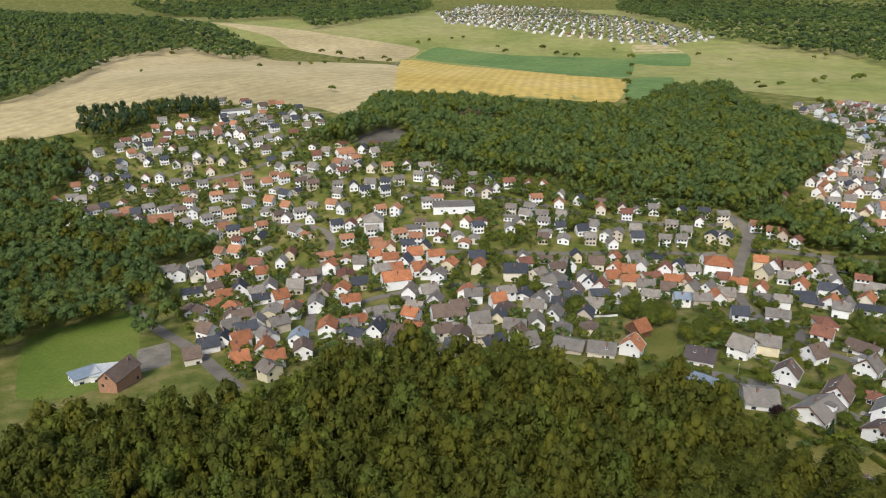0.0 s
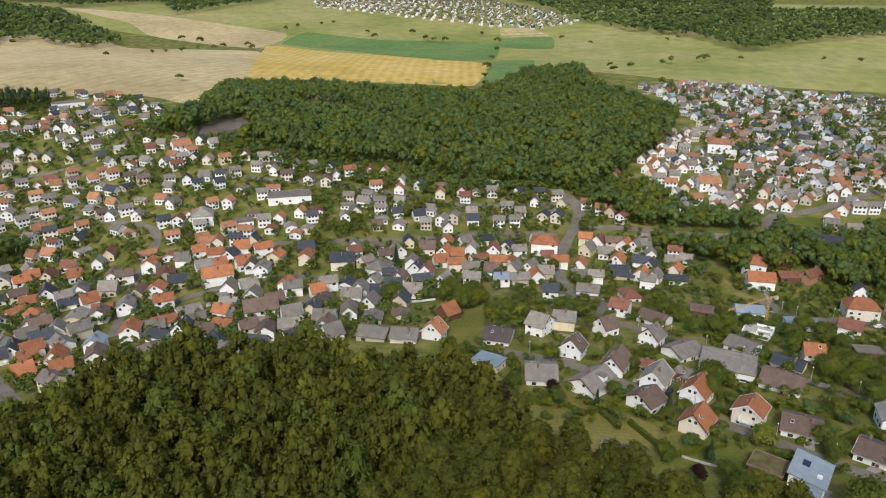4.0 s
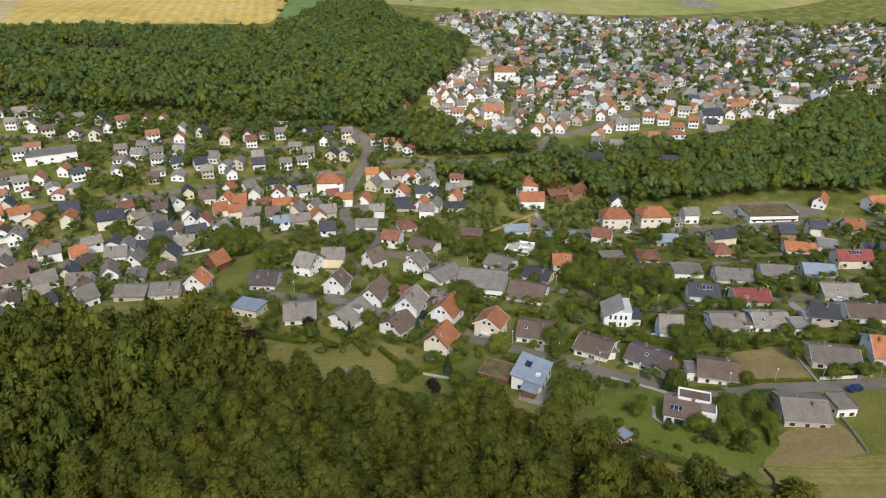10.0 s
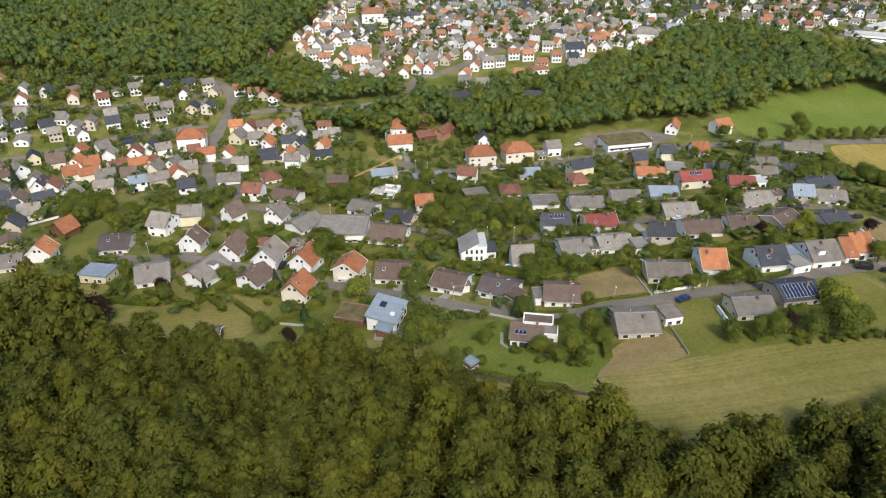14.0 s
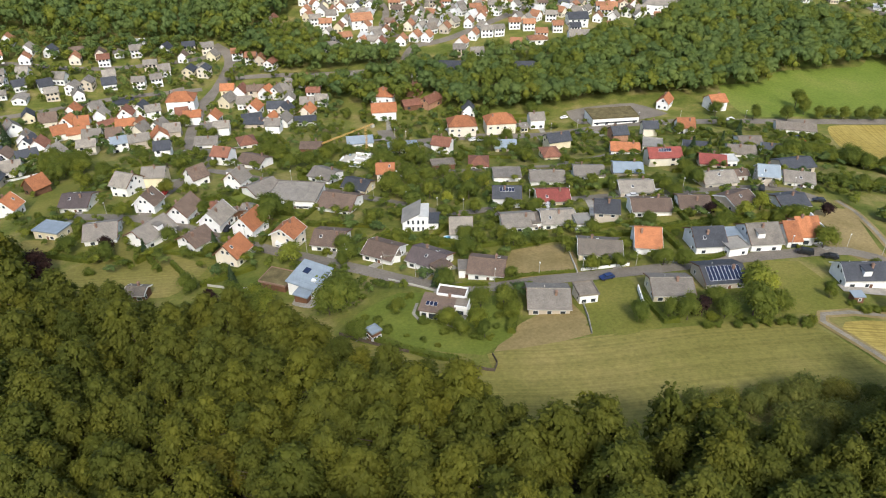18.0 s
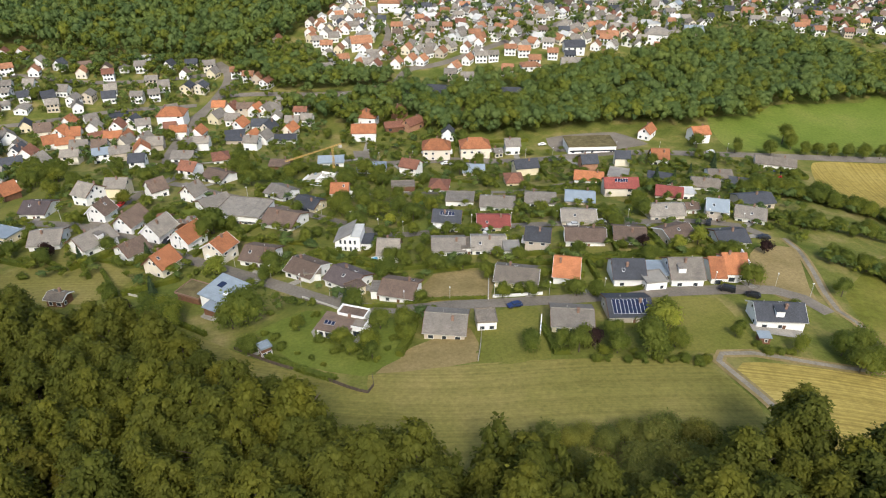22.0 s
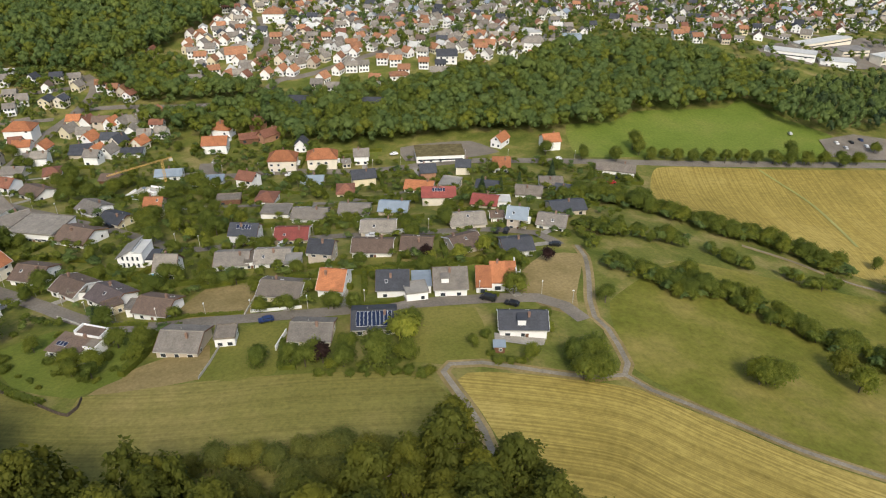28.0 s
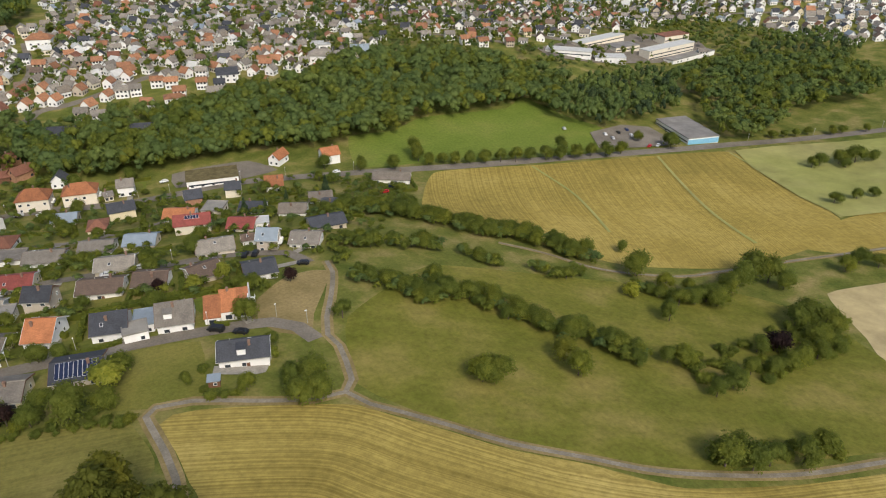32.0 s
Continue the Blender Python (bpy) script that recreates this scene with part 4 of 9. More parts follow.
        if detail == 2:
            win = child("window", near, home, pose(px, py, pz, 0, 0, pt))
            child("pane", pane, win)
        else:
            child("window", far_one, home, pose(px, py, pz, 0, 0, pt))
    if detail == 2:
        s = rnd.choice((-1, 1))
        child("door", shared(("door", "timber"), lambda: door_mesh(1.1, 2.1, "timber")), home, pose(L * 0.08, s * W / 2, 0.0, 0, 0, 0 if s < 0 else 180), "brown front door")
        if pitch and form not in HIPPED:
            tilt = math.degrees(math.atan2(rise, W / 2))
            for k in range(rnd.choice((0, 1, 1, 2))):
                u, q, sx = rnd.uniform(0.3, 0.65), rnd.choice((-1, 1)), rnd.uniform(-0.35, 0.35) * L
                child("skylight", shared("skylight", skylight_mesh), home, pose(sx, q * W / 2 * u, eave + rise * (1 - u) + 0.27, -q * tilt, 0, 0), "white-framed roof window")
            child("ridge_cap", mesh_of("ridge_cap", *boxes((-L / 2 - 0.5, L / 2 + 0.5, -0.16, 0.16, -0.02, 0.12)), [roof]), cover, pose(0, 0, eave + rise + 0.24))
            low = eave - 0.5 * math.tan(radians(pitch))
            for q in (-1, 1):
                child("gutter", mesh_of("gutter", *boxes((-L / 2 - 0.55, L / 2 + 0.55, -0.08, 0.08, -0.06, 0.08)), ["concrete"]), cover, pose(0, q * (W / 2 + 0.64), low), "grey zinc gutter")
            child("vent_pipe", shared("vent pipe", lambda: mesh_of("vent_pipe", *boxes((-0.09, 0.09, -0.09, 0.09, -0.3, 0.55)), ["concrete"])), cover, pose(rnd.uniform(-0.35, 0.35) * L, W * 0.15, eave + rise * 0.7 + 0.25))
            slope, edge = math.hypot(W / 2 + 0.55, (W / 2 + 0.55) * math.tan(radians(pitch))), rnd.choice(("trim", "timber", "timber"))
            board = mesh_of("barge_board", *boxes((-0.03, 0.03, -slope / 2, slope / 2, -0.06, 0.3)), [edge])
            for sx in (-1, 1):
                for q in (-1, 1):
                    child("barge_board", board, cover, pose(sx * (L / 2 + 0.57), q * (W / 2 + 0.55) / 2, eave + rise - (W / 2 + 0.55) / 2 * math.tan(radians(pitch)), -q * tilt, 0, 0))
        if form in "sw" and rnd.random() < 0.4:
            q, sx = rnd.choice((-1, 1)), rnd.uniform(-0.18, 0.18) * L
            dz = eave + rise * 0.3
            dormer = child("dormer", shared("dormer", lambda: mesh_of("dormer", *boxes((-1.1, 1.1, -1.5, 1.5, -0.6, 1.25)), ["white"])), home, pose(sx, q * W * 0.26, dz + 0.4))
            child("dormer_roof", shared(("dormer roof", roof), lambda: mesh_of("dormer_roof", *boxes((-1.35, 1.35, -1.75, 1.75, 1.25, 1.42)), [roof])), dormer)
        if form in "dtD" and rnd.random() < 0.7:
            q = rnd.choice((-1, 1))
            rail = shared("balcony", lambda: mesh_of("balcony", *boxes((-1.9, 1.9, -1.4, 0, 2.5, 2.66), (-1.9, 1.9, -1.4, -1.33, 2.66, 3.5), (-1.9, -1.83, -1.33, 0, 2.66, 3.5), (1.83, 1.9, -1.33, 0, 2.66, 3.5)), ["trim"]))
            child("balcony", rail, home, pose(q * L / 2, 0, 0, 0, 0, 90 * q), "white balcony with a solid parapet")
        if rnd.random() < 0.55:
            q = rnd.choice((-1, 1))
            child("terrace", shared("terrace", lambda: mesh_of("terrace", *boxes((-2.6, 2.6, -1.8, 1.8, -1.5, 0.12)), ["paving"])), home, pose(rnd.uniform(-0.2, 0.2) * L, q * (W / 2 + 1.7), 0), "pale paved terrace")
    if solar and pitch:
        tilt = math.degrees(math.atan2(rise, W / 2))
        nx_, ny_ = (int((L - 1.5) / 1.08), 3) if solar > 1 else (5, 1)
        for i in range(nx_):
            for j in range(ny_):
                u = (0.1 + (j + 0.5) * 0.27) if solar > 1 else 0.35
                child("solar_panel", shared("panel", panel_mesh), cover, pose((i + 0.5 - nx_ / 2) * 1.08, -W / 2 * u, eave + rise * (1 - u) + 0.32, tilt, 0, 0))
    return home


house(126.1, 246.9, -22, 10.4, 9.0, "d", "g", 1)
house(115.0, 243.5, -45, 9.3, 11.0, "d", "g", 2)
house(97.1, 237.9, -25, 11.0, 12.0, "b", "p", 2)
house(87.9, 212.9, -41, 9.6, 7.0, "f", "l", 2)
house(103.4, 201.8, -13, 11.0, 12.0, "b", "g", 2)
house(120.4, 218.7, 53, 8.9, 8.6, "s", "b", 2, wall='white')
house(130.8, 204.2, 50, 12.5, 8.6, "s", "b", 2, wall='white')
house(117.8, 191.8, 35, 15.1, 11.0, "w", "g", 2, wall='white')
house(139.7, 191.5, 48, 11.9, 8.6, "s", "g", 2, wall='white')
house(130.5, 178.4, 30, 9.8, 10.0, "w", "b", 2, wall='white')
house(149.0, 181.5, 43, 11.6, 8.6, "s", "o", 2, wall='white')
house(139.4, 163.2, 43, 9.9, 8.6, "s", "o", 2)
house(158.0, 166.3, 43, 9.6, 9.0, "d", "o", 2, wall='cream')
house(278.2, 269.6, -22, 15.0, 11.0, "t", "o", 2, wall='cream')
house(297.4, 263.4, -19, 16.0, 11.0, "t", "o", 2, wall='cream')
house(317.3, 259.1, -19, 9.2, 9.0, "d", "g", 1)
house(305.6, 223.2, -11, 13.0, 9.0, "d", "k", 1)
house(284.5, 236.6, -24, 11.0, 10.0, "b", "l", 1)
house(292.3, 209.7, -19, 8.5, 10.5, "h", "n", 1)
house(257.7, 215.2, -29, 9.2, 10.5, "h", "n", 1)
house(255.9, 247.4, -44, 10.5, 9.0, "d", "n", 1)
house(335.5, 214.7, -17, 9.1, 9.0, "d", "k", 1, wall='brick')
house(322.7, 194.6, -34, 13.3, 10.0, "b", "o", 1)
house(354.8, 214.3, -28, 8.6, 8.0, "d", "k", 1)
house(355.8, 244.4, -19, 25.2, 14.0, "F", "v", 1, wall='white')
house(373.7, 209.5, -27, 10.0, 8.6, "s", "o", 1)
house(336.8, 191.8, -41, 8.6, 10.0, "f", "c", 1)
house(349.0, 178.0, -40, 11.0, 10.0, "b", "k", 1)
house(380.5, 175.5, -26, 11.0, 10.0, "b", "m", 1)
house(360.6, 162.6, -35, 12.1, 10.0, "b", "m", 1)
house(428.1, 187.4, -41, 19.5, 10.0, "b", "m", 1)
house(379.6, 159.3, -41, 12.8, 10.0, "b", "k", 1)
house(362.0, 136.8, -14, 14.7, 10.0, "b", "k", 1)
house(319.0, 166.8, -23, 15.7, 9.0, "d", "r", 1, solar=1, wall='cream')
house(334.5, 154.5, -38, 11.0, 10.0, "b", "r", 1)
house(267.0, 176.1, -28, 14.2, 10.0, "b", "g", 2)
house(284.1, 171.6, -29, 12.6, 10.0, "b", "g", 1)
house(298.3, 164.6, -31, 12.1, 10.0, "b", "l", 1)
house(256.3, 189.2, -27, 11.2, 9.0, "f", "g", 2)
house(254.3, 154.3, -24, 12.4, 10.0, "b", "r", 2)
house(238.8, 161.1, -29, 11.8, 9.0, "d", "k", 2, solar=1)
house(283.9, 143.7, -25, 13.1, 10.0, "b", "g", 2)
house(315.6, 134.6, -18, 13.7, 10.0, "b", "g", 2)
house(332.6, 126.0, -37, 8.8, 9.0, "d", "l", 2)
house(345.5, 121.8, -41, 11.3, 10.0, "b", "g", 2)
house(230.6, 140.9, -21, 11.6, 10.0, "b", "g", 2)
house(243.1, 135.5, -23, 11.9, 10.0, "b", "g", 2)
house(258.1, 128.2, -33, 9.6, 9.0, "d", "k", 2)
house(275.1, 125.7, -27, 14.1, 10.0, "b", "b", 2)
house(288.9, 119.6, -30, 11.0, 10.0, "b", "b", 2)
house(303.7, 114.1, 1, 11.0, 10.0, "b", "b", 2)
house(319.3, 105.1, -16, 11.0, 10.0, "b", "k", 2)
house(210.2, 143.5, -26, 8.5, 8.6, "s", "g", 2)
house(182.3, 142.7, -52, 11.1, 10.0, "b", "b", 2)
house(192.5, 130.4, -55, 11.9, 10.0, "b", "p", 2)
house(204.6, 116.1, -37, 11.0, 10.0, "b", "b", 2)
house(239.8, 108.3, -33, 13.5, 10.0, "b", "m", 2)
house(254.8, 104.4, -33, 9.1, 13.0, "w", "o", 2, wall='white')
house(270.3, 95.4, -23, 11.0, 12.0, "w", "k", 2, wall='white')
house(286.4, 89.1, -22, 11.5, 13.0, "w", "g", 2)
house(208.9, 90.9, -29, 11.7, 11.0, "b", "g", 2)
house(240.6, 78.8, -27, 11.6, 9.8, "b", "g", 2)
house(257.6, 77.4, -21, 12.4, 10.6, "b", "k", 2, solar=2)
house(294.4, 59.8, -26, 15.0, 9.6, "w", "k", 2, wall='white')
house(155.0, 298.9, -23, 11.0, 10.0, "b", "g", 1)
house(134.0, 291.8, -14, 8.5, 9.0, "d", "k", 1)
house(155.9, 261.9, -39, 9.3, 9.0, "d", "n", 1)
house(171.4, 288.2, -2, 8.5, 10.5, "h", "n", 1)
house(167.0, 251.7, -51, 12.2, 10.0, "b", "b", 1)
house(140.5, 239.0, 22, 8.5, 8.6, "s", "b", 1)
house(154.4, 227.3, 41, 8.6, 8.6, "s", "g", 2)
house(160.9, 215.1, 20, 12.1, 10.0, "b", "g", 2)
house(188.9, 221.3, -56, 11.2, 10.0, "b", "g", 1)
house(211.7, 212.2, -23, 8.5, 9.0, "d", "o", 2)
house(196.7, 204.1, -49, 11.0, 9.0, "b", "k", 2)
house(171.0, 201.5, -33, 18.1, 15.0, "F", "g", 2)
house(184.0, 189.0, -43, 13.5, 13.0, "b", "b", 2)
house(170.4, 159.5, -36, 11.0, 11.0, "b", "b", 2)
house(82.0, 268.6, 33, 8.5, 8.6, "s", "o", 1, wall='timber')
house(50.0, 250.7, -23, 12.3, 10.0, "b", "g", 1)
house(61.7, 245.9, -16, 11.0, 10.0, "b", "g", 2)
house(73.1, 245.5, 60, 8.5, 8.6, "s", "o", 2)
house(33.5, 252.5, 25, 8.5, 8.6, "s", "g", 1)
house(393.5, 245.5, 33, 12.0, 7.0, "s", "o", 1)
house(416.8, 231.4, -12, 11.1, 10.0, "d", "o", 1)
house(257.4, 325.0, 57, 9.4, 12.0, "t", "o", 1)
house(250.6, 308.1, -20, 15.2, 11.0, "d", "o", 1)
house(278.2, 327.4, 39, 8.7, 8.0, "d", "n", 1, wall='brick')
house(269.8, 314.1, -9, 11.0, 9.0, "b", "n", 1, wall='timber')
house(280.3, 310.3, 25, 13.7, 7.0, "s", "n", 1, wall='brick')
house(316.7, 303.8, 16, 9.0, 7.0, "b", "n", 1)
house(690.7, 312.0, -53, 37.4, 13.0, "F", "w", 1, wall='white')
house(743.2, 326.3, 1, 59.1, 11.0, "F", "w", 1, wall='cream')
house(781.6, 280.8, -2, 60.0, 11.0, "G", "w", 1, wall='cream')
house(816.9, 302.7, -8, 30.4, 14.0, "G", "n", 1, wall='cream')
house(751.1, 305.3, -11, 25.6, 15.0, "F", "c", 1, wall='cream')
house(794.1, 265.7, 0, 60.0, 10.0, "f", "c", 1)
house(642.9, 160.5, 68, 38.7, 22.0, "F", "c", 1, wall='white')
house(-125.6, 242.5, 77, 15.5, 8.0, "A", "b", 1)
house(274.6, 88.0, -13, 6.4, 6.0, "f", "c", 2, wall='white')
house(198.5, 118.6, -27, 4.0, 5.0, "f", "g", 2)
house(219.4, 88.2, -18, 5.2, 6.0, "f", "m", 2)
house(308.1, 257.8, -9, 4.9, 6.0, "b", "g", 1)
house(236.1, 137.4, -18, 4.0, 7.0, "f", "m", 2)
house(192.4, 122.8, -77, 4.0, 5.0, "f", "b", 2)
house(183.4, 140.2, 76, 6.9, 5.0, "f", "m", 2)
house(109.7, 152.8, -32, 6.2, 4.6, "b", "m", 2, wall='timber')
house(161.4, 99.4, -77, 2.6, 2.6, "f", "l", 2, wall='timber')
house(152.5, 195.4, -46, 6.7, 6.0, "b", "g", 2, wall='timber')
house(142.1, 203.8, -31, 4.8, 5.0, "b", "n", 2, wall='timber')
house(146.8, 194.6, -69, 4.3, 5.0, "b", "m", 2, wall='timber')
house(238.3, 255.0, -17, 14.0, 8.0, "f", "l", 1, wall='white')
house(222.5, 271.5, -17, 13.0, 9.0, "b", "l", 1, wall='white')
house(242.1, 220.0, -17, 10.0, 6.0, "f", "m", 1, wall='timber')
house(247.8, 127.5, -22, 5.0, 6.5, "f", "c", 2, wall='white')
house(278.5, 92.5, -22, 5.5, 8.0, "f", "l", 2, wall='white')
house(341.3, 151.3, -25, 5.0, 6.0, "f", "w", 2, wall='white')
house(197.0, 267.5, -30, 10.0, 8.0, "b", "b", 1, wall='timber')
house(328.3, 134.5, -20, 5.5, 5.0, "b", "b", 2, wall='white')
house(-260.7, 642.6, 24, 8.7, 8.3, "s", "o", 1)
house(-246.7, 636.1, -82, 8.5, 7.8, "s", "g", 1)
house(-241.2, 650.2, -80, 8.5, 8.2, "s", "o", 1)
house(-227.5, 639.9, -73, 9.1, 7.9, "s", "o", 1)
house(-212.4, 631.2, 28, 10.2, 8.6, "d", "b", 1)
house(-201.6, 630.0, 39, 8.8, 8.1, "s", "o", 1)
house(-187.2, 618.2, -88, 8.8, 7.2, "s", "b", 1)
house(-173.0, 611.6, 84, 8.9, 7.7, "s", "o", 1)
house(-233.4, 626.5, 40, 9.5, 7.9, "s", "o", 1)
house(-219.6, 618.4, 37, 8.9, 8.6, "d", "b", 1)
house(-190.5, 606.6, -81, 8.5, 8.1, "s", "g", 1)
house(-176.9, 592.7, 37, 8.6, 8.1, "s", "g", 1)
house(-164.0, 585.1, -81, 9.8, 8.2, "s", "g", 1)
house(-155.3, 589.2, 20, 10.8, 8.5, "d", "g", 1)
house(-274.9, 609.9, 39, 10.8, 8.2, "d", "n", 1)
house(-264.0, 604.1, -83, 10.1, 7.4, "s", "b", 1)
house(-251.7, 600.1, 41, 9.7, 8.3, "d", "k", 1)
house(-240.8, 596.3, -71, 9.7, 7.6, "s", "o", 1)
house(-228.0, 591.1, -88, 8.8, 8.0, "s", "o", 1)
house(-216.7, 585.8, 29, 9.6, 7.5, "s", "g", 1)
house(-202.3, 574.8, -75, 9.9, 8.3, "s", "g", 1)
house(-187.8, 563.6, -84, 10.2, 7.5, "s", "g", 1)
house(-260.8, 585.7, 43, 8.6, 8.6, "s", "o", 1)
house(-249.4, 578.4, -80, 10.3, 9.0, "d", "g", 1)
house(-239.8, 567.1, -84, 9.9, 7.3, "s", "k", 1)
house(-227.0, 568.1, 30, 9.0, 7.8, "d", "k", 1)
house(-214.4, 560.4, -74, 10.1, 7.4, "s", "b", 1)
house(-201.2, 549.6, -76, 10.0, 8.8, "d", "g", 1)
house(-175.3, 557.1, 86, 9.8, 7.5, "s", "g", 1)
house(-157.3, 548.7, -86, 9.8, 7.3, "s", "k", 1)
house(-147.6, 597.0, 29, 9.0, 8.0, "s", "g", 1)
house(-144.1, 570.3, 29, 9.7, 7.9, "s", "b", 1)
house(-123.6, 556.0, 25, 9.3, 8.3, "f", "w", 1)
house(-134.0, 544.8, 17, 9.3, 8.0, "s", "k", 1)
house(-206.1, 668.5, 34, 9.1, 7.3, "s", "k", 1)
house(-200.3, 687.1, 28, 26.0, 13.4, "F", "g", 1)
house(-176.7, 647.0, 24, 9.7, 8.9, "d", "g", 1)
house(-163.0, 643.5, 23, 9.6, 8.1, "d", "g", 1)
house(-148.6, 660.7, 23, 8.5, 8.0, "s", "k", 1)
house(-134.1, 645.3, 32, 9.4, 8.2, "s", "k", 1)
house(-148.2, 622.7, 34, 10.8, 8.6, "d", "k", 1)
house(-270.4, 538.0, -81, 10.8, 7.9, "d", "g", 1)
house(-258.1, 534.9, -75, 9.6, 7.9, "d", "k", 1)
house(-245.3, 534.6, 37, 9.6, 8.5, "d", "k", 1)
house(-230.3, 536.3, -80, 8.5, 7.8, "s", "o", 1)
house(-219.1, 535.2, -76, 10.5, 7.7, "d", "g", 1)
house(-180.8, 539.6, -75, 9.3, 7.8, "s", "o", 1)
house(-179.5, 515.0, 34, 9.6, 7.8, "d", "g", 1)
house(-191.9, 509.2, 41, 8.7, 7.4, "s", "o", 1)
house(-180.8, 496.8, -76, 9.6, 7.9, "d", "g", 1)
house(-163.1, 492.9, 30, 11.0, 7.7, "d", "o", 1)
house(-151.6, 484.0, 27, 10.4, 8.8, "d", "g", 1)
house(-148.1, 521.0, 38, 9.1, 8.3, "d", "o", 1)
house(-142.2, 505.4, 35, 8.9, 8.4, "d", "b", 1)
house(-161.6, 519.3, 21, 11.7, 9.9, "b", "n", 1)
house(-125.2, 514.5, 26, 8.8, 7.7, "d", "o", 1)
house(-250.0, 473.0, -71, 10.8, 7.9, "d", "b", 1)
house(-247.4, 481.6, 42, 9.1, 7.6, "s", "b", 1)
house(-241.0, 485.4, 42, 8.9, 7.7, "s", "k", 1)
house(-230.1, 471.3, 43, 10.0, 8.7, "d", "g", 1)
house(-231.0, 490.8, -76, 8.5, 7.8, "s", "o", 1)
house(-222.5, 476.5, 44, 9.4, 8.6, "s", "o", 1)
house(-214.8, 475.1, 24, 8.9, 8.3, "s", "k", 1)
house(-207.9, 480.6, 38, 10.1, 8.5, "d", "g", 1)
house(-194.8, 475.4, 42, 10.4, 8.3, "d", "g", 1)
house(-183.0, 473.5, 34, 10.4, 8.0, "d", "b", 1)
house(-172.0, 468.9, -85, 10.3, 8.7, "d", "g", 1)
house(-156.6, 467.3, 29, 8.9, 8.3, "d", "g", 1)
house(-145.2, 461.4, 36, 10.3, 8.5, "d", "o", 1)
house(-208.5, 464.0, -74, 9.0, 8.2, "s", "b", 1)
house(-190.4, 457.5, 24, 16.3, 11.8, "D", "o", 1)
house(-172.4, 453.0, 42, 9.1, 7.7, "d", "g", 1)
house(-159.4, 457.1, 39, 9.8, 7.9, "d", "g", 1)
house(-224.1, 466.7, 34, 9.7, 7.4, "s", "n", 1)
house(-143.8, 441.8, 29, 9.7, 8.2, "s", "o", 1)
house(-135.7, 435.7, 18, 10.7, 8.2, "d", "k", 1)
house(-126.7, 435.9, 26, 11.2, 8.8, "b", "o", 1)
house(-117.6, 437.1, 35, 9.3, 8.3, "d", "o", 1)
house(-118.6, 463.1, 18, 12.3, 10.3, "h", "g", 1)
house(-109.2, 450.2, 33, 9.1, 8.5, "d", "b", 1)
house(-103.1, 447.3, 83, 8.6, 7.8, "s", "g", 1)
house(-95.1, 451.6, 28, 10.6, 8.2, "d", "g", 1)
house(-86.1, 442.6, 87, 9.7, 7.7, "s", "g", 1)
house(-67.4, 428.0, 23, 10.2, 8.6, "d", "k", 1)
house(-58.1, 426.2, 87, 9.6, 8.2, "d", "n", 1)
house(-51.6, 431.6, 77, 8.6, 7.4, "s", "o", 1)
house(-43.6, 425.3, -84, 13.0, 12.0, "t", "g", 1)
house(-43.9, 415.9, 11, 9.4, 7.8, "d", "g", 1)
house(-106.7, 516.9, 88, 10.0, 8.7, "d", "o", 1)
house(-102.7, 499.1, 16, 10.9, 8.2, "d", "b", 1)
house(-93.1, 493.1, 28, 10.7, 8.9, "d", "b", 1)
house(-111.8, 533.2, 23, 10.3, 8.4, "f", "g", 1)
house(-98.4, 544.9, 14, 9.3, 8.5, "s", "n", 1)
house(-75.6, 539.8, 28, 13.3, 11.4, "D", "o", 1)
house(-74.4, 487.2, 16, 9.1, 7.8, "d", "g", 1)
house(-73.5, 508.8, 26, 11.1, 8.3, "d", "n", 1)
house(-71.1, 519.7, 16, 10.0, 8.8, "d", "g", 1)
house(-62.5, 518.3, 80, 8.5, 7.5, "s", "k", 1)
house(-52.4, 512.9, 77, 9.3, 8.1, "s", "g", 1)
house(-40.9, 511.5, 22, 10.3, 8.6, "d", "o", 1)
house(-54.1, 475.5, 19, 9.4, 7.8, "d", "k", 1)
house(-40.2, 473.5, 27, 8.8, 8.6, "d", "k", 1)
house(-31.4, 488.8, 23, 9.4, 7.6, "d", "g", 1)
house(-26.6, 515.5, 84, 8.9, 7.9, "s", "b", 1)
house(-14.0, 511.3, 11, 10.3, 7.4, "s", "g", 1)
house(-2.4, 510.6, 70, 8.5, 8.5, "s", "b", 1)
house(-5.4, 489.0, 83, 9.8, 7.2, "s", "g", 1)
house(3.4, 479.8, 9, 10.4, 8.5, "d", "b", 1)
house(8.7, 497.4, 71, 8.5, 7.8, "s", "g", 1)
house(20.7, 495.7, 11, 8.5, 8.4, "s", "g", 1)
house(33.2, 493.5, 77, 8.7, 7.5, "s", "k", 1)
house(18.9, 472.7, 73, 8.9, 7.9, "d", "b", 1)
house(30.3, 470.4, 80, 9.4, 8.6, "d", "b", 1)
house(46.4, 488.8, 8, 11.0, 8.6, "d", "n", 1)
house(-10.6, 453.0, 8, 9.6, 7.7, "d", "g", 1)
house(-4.3, 463.1, 6, 11.3, 9.6, "b", "o", 1)
house(6.6, 449.0, 6, 27.0, 13.6, "F", "g", 1)
house(-41.0, 444.8, 26, 9.0, 7.7, "d", "o", 1)
house(-30.6, 443.6, 77, 10.0, 8.2, "d", "o", 1)
house(-58.5, 406.2, 22, 10.6, 7.7, "d", "o", 1)
house(-26.7, 408.9, 25, 11.1, 8.2, "d", "o", 1)
house(-18.3, 417.6, 13, 9.5, 8.4, "f", "g", 1)
house(-6.7, 415.0, 6, 10.1, 8.9, "d", "g", 1)
